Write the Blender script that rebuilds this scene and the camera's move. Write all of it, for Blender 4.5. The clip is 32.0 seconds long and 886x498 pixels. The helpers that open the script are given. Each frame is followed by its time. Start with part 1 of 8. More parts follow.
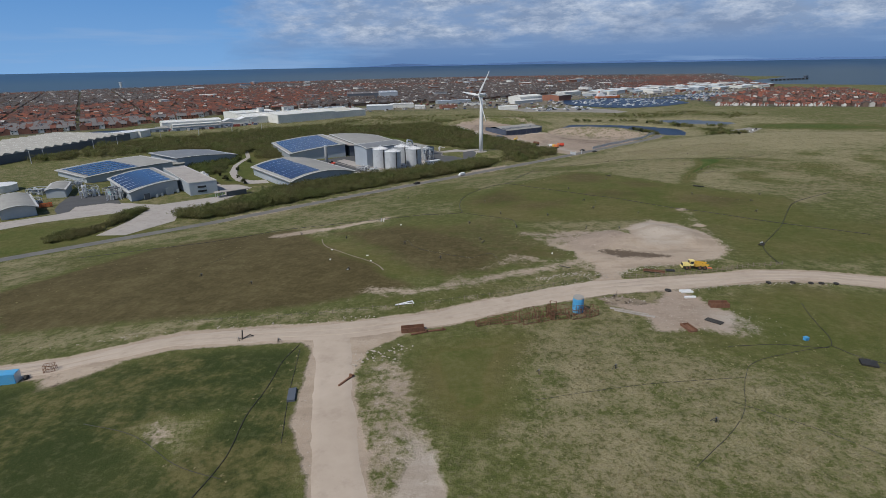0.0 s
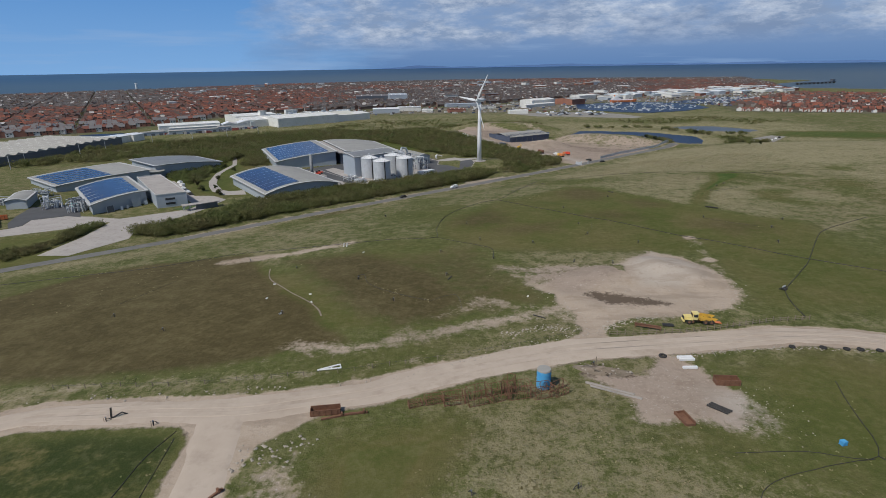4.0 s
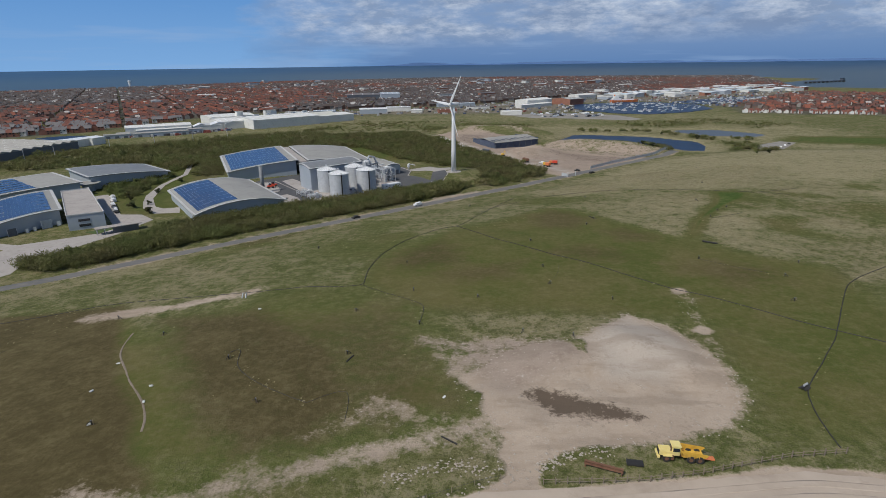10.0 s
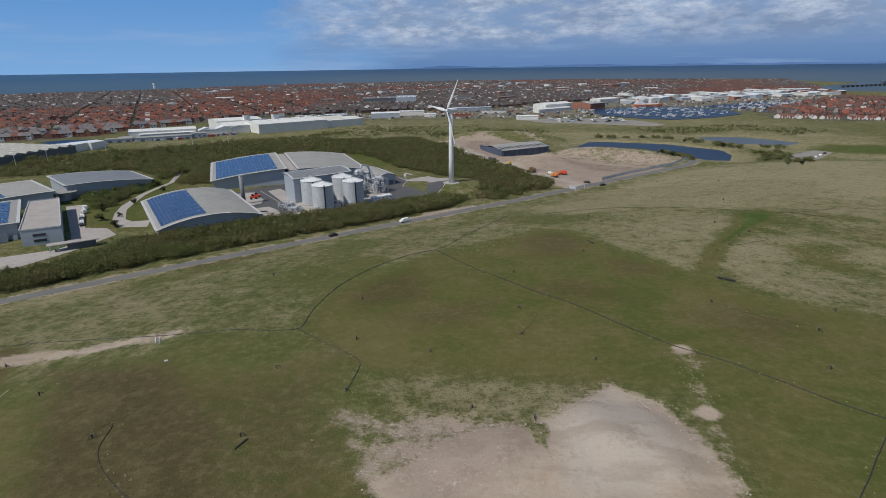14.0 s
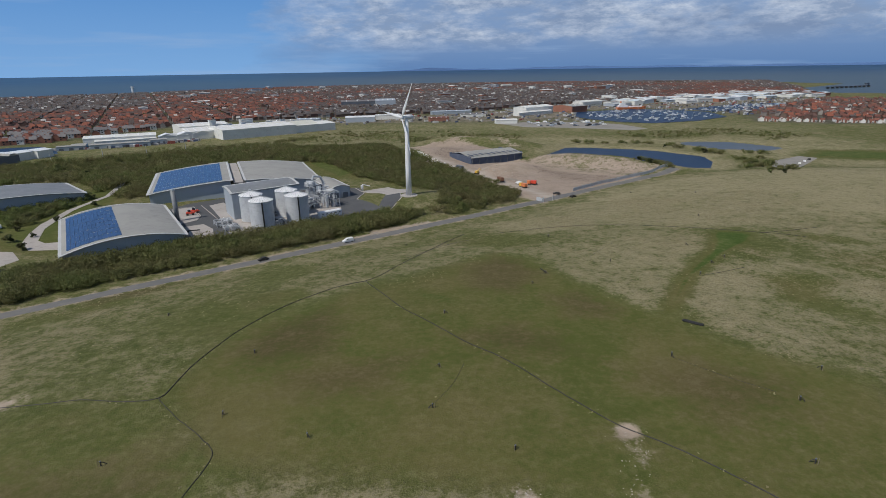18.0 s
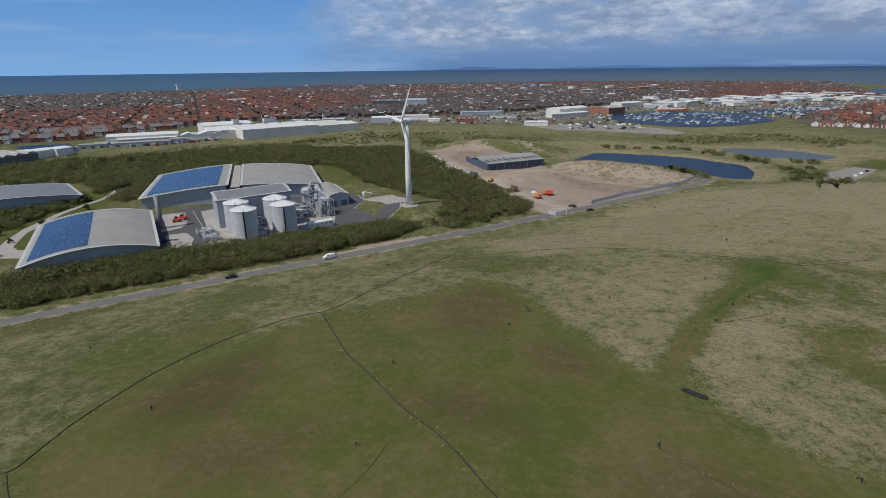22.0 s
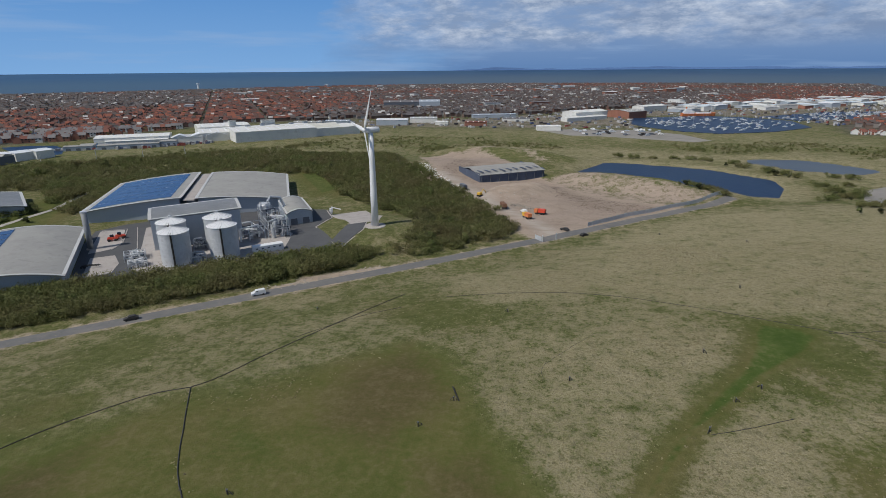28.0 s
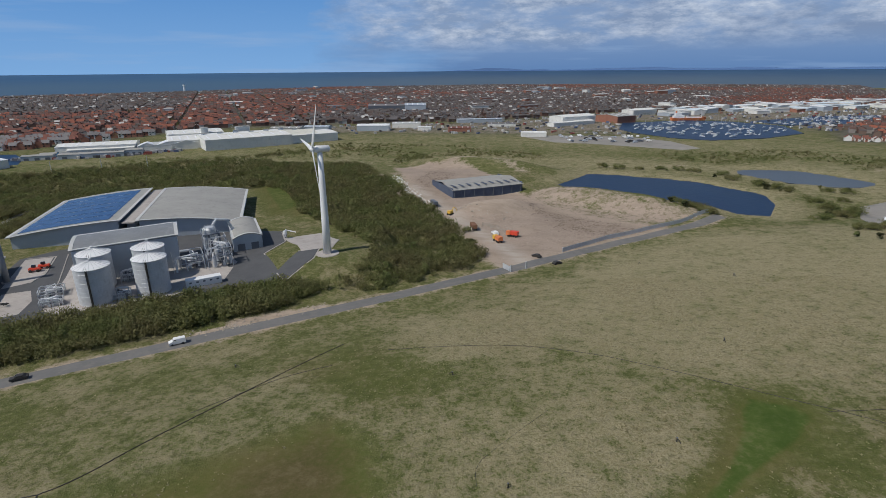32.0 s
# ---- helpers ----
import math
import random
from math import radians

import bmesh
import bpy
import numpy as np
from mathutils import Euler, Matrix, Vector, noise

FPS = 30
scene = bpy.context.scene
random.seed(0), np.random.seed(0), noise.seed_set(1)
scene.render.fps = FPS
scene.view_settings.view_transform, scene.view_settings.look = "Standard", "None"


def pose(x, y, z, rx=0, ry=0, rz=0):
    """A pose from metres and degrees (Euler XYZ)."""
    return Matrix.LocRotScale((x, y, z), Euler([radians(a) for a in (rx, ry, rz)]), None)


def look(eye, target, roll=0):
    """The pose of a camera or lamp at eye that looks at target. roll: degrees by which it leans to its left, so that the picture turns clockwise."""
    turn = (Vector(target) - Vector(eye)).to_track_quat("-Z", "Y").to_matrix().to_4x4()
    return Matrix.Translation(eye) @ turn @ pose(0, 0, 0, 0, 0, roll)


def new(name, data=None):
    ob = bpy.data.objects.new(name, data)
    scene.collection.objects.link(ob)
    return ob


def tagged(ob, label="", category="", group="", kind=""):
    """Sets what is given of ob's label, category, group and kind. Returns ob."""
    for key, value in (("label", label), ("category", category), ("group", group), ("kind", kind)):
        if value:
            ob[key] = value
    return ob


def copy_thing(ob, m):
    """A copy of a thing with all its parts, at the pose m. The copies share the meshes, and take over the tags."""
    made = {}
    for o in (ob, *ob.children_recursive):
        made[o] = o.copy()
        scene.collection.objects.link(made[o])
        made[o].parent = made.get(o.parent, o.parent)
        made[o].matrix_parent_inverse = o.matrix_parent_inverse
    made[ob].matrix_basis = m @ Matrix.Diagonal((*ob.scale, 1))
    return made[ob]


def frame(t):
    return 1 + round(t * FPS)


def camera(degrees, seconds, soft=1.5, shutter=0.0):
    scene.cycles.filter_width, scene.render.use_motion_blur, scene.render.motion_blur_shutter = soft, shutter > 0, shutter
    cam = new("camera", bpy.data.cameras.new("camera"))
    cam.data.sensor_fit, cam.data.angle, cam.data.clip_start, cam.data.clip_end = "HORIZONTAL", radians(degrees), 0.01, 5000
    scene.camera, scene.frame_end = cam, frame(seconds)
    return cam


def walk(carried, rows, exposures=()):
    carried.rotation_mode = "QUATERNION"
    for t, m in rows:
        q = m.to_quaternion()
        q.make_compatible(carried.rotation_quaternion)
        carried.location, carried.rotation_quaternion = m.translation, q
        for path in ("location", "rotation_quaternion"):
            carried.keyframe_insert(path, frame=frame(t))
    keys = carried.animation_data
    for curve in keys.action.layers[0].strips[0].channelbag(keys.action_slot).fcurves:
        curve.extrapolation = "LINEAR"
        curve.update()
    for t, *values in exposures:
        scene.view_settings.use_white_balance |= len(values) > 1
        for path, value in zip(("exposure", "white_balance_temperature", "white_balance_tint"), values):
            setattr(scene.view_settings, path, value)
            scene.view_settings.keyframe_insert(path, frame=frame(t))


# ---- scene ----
cam = camera(78.6, 32.0, soft=0.55)
PATH = [
    (0, (-37.363, -505.388, 74.644), (-37.3942, -503.4965, 73.9948), -1.02),
    (0.5, (-35.009, -501.262, 74.547), (-35.0439, -499.3702, 73.9001), -1.05),
    (1, (-32.838, -497.226, 74.358), (-32.8739, -495.3322, 73.7171), -0.99),
    (1.5, (-30.756, -493.263, 74.215), (-30.7896, -491.3673, 73.5782), -1.03),
    (2, (-28.697, -489.345, 74.182), (-28.7294, -487.4489, 73.5461), -0.98),
    (2.5, (-26.650, -485.467, 74.257), (-26.7180, -483.5713, 73.6217), -0.91),
    (4.5, (-18.633, -470.247, 75.462), (-18.7250, -468.3559, 74.8166), -0.86),
    (5, (-16.804, -466.372, 75.643), (-16.8928, -464.4819, 74.9961), -0.82),
    (5.5, (-15.031, -462.488, 75.763), (-15.1199, -460.5981, 75.1159), -0.71),
    (6, (-13.301, -458.602, 75.818), (-13.4150, -456.7129, 75.1719), -0.75),
    (6.5, (-11.566, -454.715, 75.817), (-11.6949, -452.8260, 75.1727), -0.71),
    (7, (-9.796, -450.831, 75.781), (-9.9248, -448.9412, 75.1378), -0.74),
    (7.5, (-7.984, -446.961, 75.734), (-8.1123, -445.0712, 75.0927), -0.78),
    (8, (-6.141, -443.098, 75.728), (-6.2735, -441.2081, 75.0868), -0.79),
    (8.5, (-4.288, -439.190, 75.833), (-4.4162, -437.2995, 75.1928), -0.92),
    (9, (-2.439, -435.179, 76.081), (-2.5569, -433.2889, 75.4377), -0.75),
    (9.5, (-0.586, -431.064, 76.412), (-0.6929, -429.1740, 75.7652), -0.76),
    (10, (1.294, -426.920, 76.692), (1.1870, -425.0321, 76.0403), -0.75),
    (10.5, (3.231, -422.844, 76.808), (3.1299, -420.9572, 76.1538), -0.71),
    (11, (5.251, -418.883, 76.747), (5.1537, -416.9950, 76.0948), -0.72),
    (11.5, (7.357, -415.017, 76.589), (7.2652, -413.1280, 75.9391), -0.83),
    (12, (9.520, -411.201, 76.424), (9.3423, -409.3168, 75.7761), -0.58),
    (12.5, (11.684, -407.394, 76.295), (11.4567, -405.5145, 75.6488), -0.59),
    (13, (13.779, -403.566, 76.205), (13.5528, -401.6858, 75.5614), -0.68),
    (13.5, (15.751, -399.697, 76.145), (15.5394, -397.8147, 75.5033), -0.68),
    (14, (17.652, -395.807, 76.099), (17.4581, -393.9228, 75.4581), -0.77),
    (14.5, (19.551, -391.920, 76.056), (19.3643, -390.0341, 75.4178), -0.77),
    (16.5, (27.963, -376.541, 75.994), (27.7936, -374.6517, 75.3603), -0.88),
    (17, (30.247, -372.795, 76.106), (30.0766, -370.9065, 75.4709), -0.89),
    (17.5, (32.511, -369.078, 76.220), (32.3385, -367.1888, 75.5851), -0.87),
    (18, (34.725, -365.382, 76.278), (34.5644, -363.4924, 75.6431), -0.89),
    (18.5, (36.930, -361.715, 76.236), (36.7696, -359.8247, 75.6026), -0.87),
    (19, (39.179, -358.083, 76.133), (39.0234, -356.1919, 75.4998), -0.89),
    (19.5, (41.462, -354.461, 76.027), (41.3042, -352.5696, 75.3977), -0.92),
    (20, (43.746, -350.812, 75.966), (43.5932, -348.9194, 75.3389), -0.90),
    (20.5, (46.008, -347.119, 75.981), (45.8536, -345.2275, 75.3486), -0.93),
    (21, (48.245, -343.414, 76.076), (48.0404, -341.5270, 75.4442), -0.81),
    (21.5, (50.458, -339.764, 76.222), (50.1977, -337.8854, 75.5884), -0.78),
    (22, (52.643, -336.211, 76.363), (52.3416, -334.3392, 75.7269), -0.70),
    (22.5, (54.789, -332.726, 76.435), (54.4879, -330.8545, 75.7973), -0.80),
    (23, (56.872, -329.230, 76.413), (56.5798, -327.3568, 75.7772), -0.89),
    (23.5, (58.837, -325.664, 76.321), (58.5497, -323.7897, 75.6836), -0.89),
    (24, (60.613, -322.031, 76.215), (60.3241, -320.1572, 75.5788), -0.78),
    (24.5, (62.189, -318.396, 76.139), (61.8831, -316.5241, 75.5038), -0.69),
    (25, (63.682, -314.750, 76.098), (63.3449, -312.8826, 75.4674), -0.77),
    (25.5, (65.167, -311.034, 76.083), (64.7966, -309.1727, 75.4506), -0.11),
    (27.5, (70.715, -294.907, 76.401), (70.3162, -293.0536, 75.7631), -0.38),
    (28, (71.706, -291.145, 76.546), (71.3172, -289.2885, 75.9110), -0.43),
    (28.5, (72.683, -287.476, 76.728), (72.3070, -285.6188, 76.0879), -0.40),
    (29, (73.856, -283.888, 77.000), (73.4849, -282.0304, 76.3581), -0.28),
    (29.5, (75.421, -280.358, 77.480), (75.0460, -278.5000, 76.8420), -0.34),
    (30, (77.217, -276.855, 78.183), (76.8423, -274.9968, 77.5463), -0.42),
    (30.5, (78.983, -273.329, 79.047), (78.6075, -271.4710, 78.4093), -0.51),
    (31, (80.445, -269.721, 79.950), (80.0664, -267.8631, 79.3125), -0.69),
    (31.5, (81.331, -265.983, 80.721), (80.9518, -264.1246, 80.0856), -0.65),
    (32, (81.402, -262.095, 81.175), (81.0334, -260.2350, 80.5405), -0.43),
]
walk(cam, [(t, look(eye, target, roll)) for t, eye, target, roll in PATH])

# ---- sky, sun ----
SUN_DIR = Vector((0.66, 0.66, -1.15)).normalized()      # the way the light travels
world = bpy.data.worlds.new("sky")
scene.world = world
world.use_nodes = True
wn = world.node_tree.nodes
sky = wn.new("ShaderNodeTexSky")
sky.sky_type = "NISHITA"
sky.sun_disc = False
sky.sun_elevation = math.asin(-SUN_DIR.z)
sky.sun_rotation = math.atan2(-SUN_DIR.x, -SUN_DIR.y)
sky.air_density, sky.dust_density, sky.ozone_density = 1.0, 0.3, 2.0
world.node_tree.links.new(sky.outputs[0], wn["Background"].inputs[0])
wn["Background"].inputs[1].default_value = 0.075
sun = new("sun", bpy.data.lights.new("sun", "SUN"))
sun.data.energy, sun.data.angle, sun.data.color = 3.2, radians(0.6), (1.0, 0.95, 0.87)
sun.matrix_world = look((0, 0, 400), Vector((0, 0, 400)) + SUN_DIR)
scene.view_settings.exposure = 0.0


# ---- materials ----
def nodes_of(name):
    m = bpy.data.materials.new(name)
    m.use_nodes = True
    t = m.node_tree
    return m, t, t.nodes["Principled BSDF"]


def noise_node(t, vec, scale, detail=5.0, rough=0.6):
    n = t.nodes.new("ShaderNodeTexNoise")
    n.inputs["Scale"].default_value, n.inputs["Detail"].default_value, n.inputs["Roughness"].default_value = scale, detail, rough
    t.links.new(vec, n.inputs["Vector"])
    return n.outputs["Fac"]


def ramp(t, fac, lo, hi):
    n = t.nodes.new("ShaderNodeMapRange")
    n.inputs["From Min"].default_value, n.inputs["From Max"].default_value = lo, hi
    t.links.new(fac, n.inputs["Value"])
    return n.outputs["Result"]


def blend(t, fac, a, b, kind="MIX"):
    n = t.nodes.new("ShaderNodeMix")
    n.data_type, n.blend_type = "RGBA", kind
    for sock, v in ((n.inputs[0], fac), (n.inputs[6], a), (n.inputs[7], b)):
        if isinstance(v, (int, float)):
            sock.default_value = v
        elif isinstance(v, tuple):
            sock.default_value = (*v, 1)
        else:
            t.links.new(v, sock)
    return n.outputs[2]


def calc(t, op, a, b=0.0):
    n = t.nodes.new("ShaderNodeMath")
    n.operation = op
    n.use_clamp = op in ("ADD", "SUBTRACT", "MULTIPLY")
    for sock, v in zip(n.inputs, (a, b)):
        if isinstance(v, (int, float)):
            sock.default_value = v
        else:
            t.links.new(v, sock)
    return n.outputs[0]


def bump(t, shader, height, strength, dist):
    n = t.nodes.new("ShaderNodeBump")
    n.inputs["Strength"].default_value, n.inputs["Distance"].default_value = strength, dist
    t.links.new(height, n.inputs["Height"])
    t.links.new(n.outputs[0], shader.inputs["Normal"])


def surf(name, c1, c2, scale=2.0, rough=0.7, metal=0.0, relief=0.02, stain=None, vary=0.0):
    """Paint, metal, stone or wood: two colours at two scales, optional stains, a little relief."""
    m, t, s = nodes_of(name)
    pos = t.nodes.new("ShaderNodeNewGeometry").outputs["Position"]
    big, fine = noise_node(t, pos, scale * 0.15, 4), noise_node(t, pos, scale, 6)
    f = calc(t, "ADD", calc(t, "MULTIPLY", ramp(t, big, 0.35, 0.65), 0.6), calc(t, "MULTIPLY", ramp(t, fine, 0.3, 0.7), 0.4))
    c = blend(t, f, c1, c2)
    if stain:
        c = blend(t, calc(t, "MULTIPLY", ramp(t, noise_node(t, pos, scale * 0.4, 8, 0.7), 0.52, 0.68), 0.7), c, stain)
    if vary:
        rnd = t.nodes.new("ShaderNodeObjectInfo").outputs["Random"]
        c = blend(t, calc(t, "MULTIPLY", rnd, vary), c, (c1[0] * 0.45, c1[1] * 0.45, c1[2] * 0.45))
    t.links.new(c, s.inputs["Base Color"])
    s.inputs["Roughness"].default_value, s.inputs["Metallic"].default_value = rough, metal
    if relief:
        bump(t, s, fine, 0.4, relief)
    return m


def ground_material():
    m, t, s = nodes_of("meadow and bare earth")
    pos = t.nodes.new("ShaderNodeNewGeometry").outputs["Position"]
    masks = []
    for name in ("cover", "soil"):
        at = t.nodes.new("ShaderNodeAttribute")
        at.attribute_name = name
        sep = t.nodes.new("ShaderNodeSeparateColor")
        t.links.new(at.outputs["Color"], sep.inputs[0])
        masks += [sep.outputs[0], sep.outputs[1], sep.outputs[2], at.outputs["Alpha"]]
    bare, lush, dry, brown, wet, yard, grey, built = masks
    n80, n20, n5, n1, n04, n01 = (noise_node(t, pos, k, d, r) for k, d, r in ((0.012, 4, 0.6), (0.05, 5, 0.6), (0.2, 6, 0.7), (0.8, 5, 0.75), (2.1, 3, 0.7), (5.0, 2, 0.6)))

    def total(*rows):
        out = None
        for k, v in rows:
            n = t.nodes.new("ShaderNodeMath")
            n.operation = "MULTIPLY_ADD"
            t.links.new(v, n.inputs[0])
            n.inputs[1].default_value = k
            if out is None:
                n.inputs[2].default_value = 0.0
            else:
                t.links.new(out, n.inputs[2])
            out = n.outputs[0]
        return out
    field = total((0.32, n20), (0.27, n5), (0.24, n1), (0.17, n04))
    grain = total((0.10, n80), (0.18, n20), (0.26, n5), (0.28, n1), (0.18, n04))
    sward = calc(t, "ADD", lush, brown)                 # close-grazed turf, free of straw
    green = blend(t, ramp(t, n5, 0.36, 0.64), (0.082, 0.098, 0.026), (0.128, 0.132, 0.046))
    green = blend(t, calc(t, "MULTIPLY", ramp(t, n20, 0.47, 0.64), 0.5), green, (0.122, 0.104, 0.048))
    turf = blend(t, ramp(t, total((0.25, n1), (0.45, n20), (0.30, n80)), 0.43, 0.57), (0.076, 0.088, 0.020), (0.128, 0.112, 0.040))
    turf = blend(t, ramp(t, lush, 0.84, 1.0), turf, blend(t, ramp(t, n5, 0.38, 0.62), (0.046, 0.080, 0.014), (0.075, 0.108, 0.024)))
    deep = calc(t, "MULTIPLY", ramp(t, wet, 0.2, 0.6), ramp(t, total((0.5, n20), (0.3, n5), (0.2, n1)), 0.62, 0.47))
    turf = blend(t, deep, turf, (0.021, 0.035, 0.009))
    green = blend(t, calc(t, "MULTIPLY", lush, 0.95), green, turf)
    soil_c = blend(t, ramp(t, field, 0.43, 0.57), (0.072, 0.057, 0.024), (0.108, 0.087, 0.039))
    green = blend(t, ramp(t, total((1.0, brown), (0.55, n5), (0.45, n20)), 0.72, 1.12), green, soil_c)
    straw = ramp(t, total((1.0, grain), (0.060, dry), (-0.20, sward)), 0.480, 0.600)
    c = blend(t, calc(t, "MULTIPLY", straw, 0.90), green, blend(t, ramp(t, n04, 0.35, 0.65), (0.25, 0.215, 0.118), (0.42, 0.365, 0.235)))
    # thin dead grass showing through the turf
    thin = calc(t, "MULTIPLY", ramp(t, total((0.4, n5), (0.35, n1), (0.25, n20)), 0.53, 0.62), calc(t, "MULTIPLY", sward, 0.34))
    c = blend(t, thin, c, (0.175, 0.155, 0.080))
    loose = calc(t, "SUBTRACT", 1.0, calc(t, "MULTIPLY", sward, 0.80))
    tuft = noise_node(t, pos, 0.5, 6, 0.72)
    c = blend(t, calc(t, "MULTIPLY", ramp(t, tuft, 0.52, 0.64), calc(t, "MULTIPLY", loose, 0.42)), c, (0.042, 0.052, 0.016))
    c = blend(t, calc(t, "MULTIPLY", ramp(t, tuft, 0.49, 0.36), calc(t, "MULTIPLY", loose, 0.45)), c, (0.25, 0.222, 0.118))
    # tussock shadows painted dark into the grass colour, and pale blades
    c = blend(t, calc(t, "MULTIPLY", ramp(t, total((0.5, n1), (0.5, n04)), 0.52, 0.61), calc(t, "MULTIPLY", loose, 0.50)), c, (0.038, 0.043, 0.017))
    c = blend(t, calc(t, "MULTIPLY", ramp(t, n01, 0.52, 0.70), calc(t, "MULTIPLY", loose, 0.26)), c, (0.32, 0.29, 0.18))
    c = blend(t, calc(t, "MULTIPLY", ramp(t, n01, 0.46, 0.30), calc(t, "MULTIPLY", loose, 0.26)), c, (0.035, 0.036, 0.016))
    earth = blend(t, ramp(t, n5, 0.35, 0.65), (0.37, 0.295, 0.225), (0.48, 0.395, 0.315))
    earth = blend(t, calc(t, "MULTIPLY", ramp(t, n20, 0.48, 0.62), 0.55), earth, (0.33, 0.26, 0.20))
    earth = blend(t, calc(t, "MULTIPLY", yard, 0.85), earth, blend(t, ramp(t, field, 0.42, 0.58), (0.25, 0.195, 0.155), (0.36, 0.29, 0.24)))
    # grey tracks and patches, and the lit face painted on the stockpile
    earth = blend(t, calc(t, "MULTIPLY", grey, 0.8), earth, (0.43, 0.385, 0.335))
    earth = blend(t, calc(t, "MULTIPLY", ramp(t, total((0.35, n5), (0.4, n1), (0.25, n04)), 0.515, 0.60), 0.60), earth, (0.235, 0.182, 0.135))
    earth = blend(t, calc(t, "MULTIPLY", ramp(t, total((0.5, n04), (0.5, n1)), 0.55, 0.64), 0.55), earth, (0.58, 0.53, 0.46))
    lanes = t.nodes.new("ShaderNodeMapping")
    lanes.inputs["Rotation"].default_value = (0, 0, radians(55))
    lanes.inputs["Scale"].default_value = (0.05, 0.20, 0.1)
    t.links.new(pos, lanes.inputs["Vector"])
    earth = blend(t, calc(t, "MULTIPLY", ramp(t, noise_node(t, lanes.outputs[0], 1.0, 4, 0.6), 0.50, 0.60), 0.45), earth, (0.27, 0.215, 0.165))
    earth = blend(t, ramp(t, total((1.0, wet), (0.9, n1), (1.0, n5)), 1.30, 1.58), earth, (0.125, 0.095, 0.070))
    edge = ramp(t, total((1.0, bare), (1.1, field), (0.35, n5)), 1.00, 1.22)
    edge = calc(t, "MULTIPLY", edge, ramp(t, bare, 0.02, 0.15))
    c = blend(t, edge, c, earth)
    c = blend(t, built, c, blend(t, ramp(t, n20, 0.42, 0.58), (0.060, 0.056, 0.052), (0.115, 0.105, 0.095)))
    t.links.new(c, s.inputs["Base Color"])
    s.inputs["Roughness"].default_value = 0.95
    s.inputs["Specular IOR Level"].default_value = 0.12
    rough_h = total((0.55, n1), (0.35, n04), (0.10, n01))
    bump(t, s, calc(t, "MULTIPLY", calc(t, "MULTIPLY", rough_h, loose), calc(t, "SUBTRACT", 1.0, calc(t, "MULTIPLY", edge, 0.72))), 0.9, 0.7)
    return m


def water_material(name, colour, ripple, rough, size=0.35, silt=None):
    m, t, s = nodes_of(name)
    pos = t.nodes.new("ShaderNodeNewGeometry").outputs["Position"]
    s.inputs["Roughness"].default_value = rough
    c = blend(t, ramp(t, noise_node(t, pos, 0.004, 4), 0.35, 0.65), colour, (colour[0] * 1.5, colour[1] * 1.35, colour[2] * 1.15))
    if silt:
        # sand-laden water inshore, clear blue further out
        off = t.nodes.new("ShaderNodeVectorMath")
        off.operation = "DISTANCE"
        t.links.new(pos, off.inputs[0])
        off.inputs[1].default_value = (0, 0, 0)
        c = blend(t, ramp(t, off.outputs["Value"], 3900, 3000), c, silt)
    t.links.new(c, s.inputs["Base Color"])
    s.inputs["Specular IOR Level"].default_value = 0.12
    bump(t, s, noise_node(t, pos, size, 4), ripple, 0.3)
    return m


def leaf_material(name, c1, c2):
    m, t, s = nodes_of(name)
    geo = t.nodes.new("ShaderNodeNewGeometry")
    rnd = t.nodes.new("ShaderNodeObjectInfo").outputs["Random"]
    c = blend(t, geo.outputs["Random Per Island"], c1, c2)
    c = blend(t, calc(t, "MULTIPLY", rnd, 0.3), c, (0.15, 0.14, 0.065))
    drift = noise_node(t, geo.outputs["Position"], 0.05, 4)
    c = blend(t, calc(t, "MULTIPLY", ramp(t, drift, 0.48, 0.66), 0.55), c, (0.20, 0.155, 0.085))
    c = blend(t, calc(t, "MULTIPLY", ramp(t, drift, 0.48, 0.34), 0.55), c, (0.13, 0.175, 0.052))
    clump = noise_node(t, geo.outputs["Position"], 0.20, 3)
    c = blend(t, calc(t, "MULTIPLY", ramp(t, clump, 0.50, 0.62), 0.42), c, (0.062, 0.074, 0.026))
    c = blend(t, calc(t, "MULTIPLY", ramp(t, clump, 0.47, 0.36), 0.50), c, (0.25, 0.255, 0.115))
    t.links.new(c, s.inputs["Base Color"])
    s.inputs["Roughness"].default_value = 0.8
    s.inputs["Specular IOR Level"].default_value = 0.2
    thin = t.nodes.new("ShaderNodeBsdfTranslucent")
    t.links.new(c, thin.inputs[0])
    mix = t.nodes.new("ShaderNodeMixShader")
    mix.inputs[0].default_value = 0.42
    t.links.new(s.outputs[0], mix.inputs[1])
    t.links.new(thin.outputs[0], mix.inputs[2])
    t.links.new(mix.outputs[0], t.nodes["Material Output"].inputs[0])
    return m


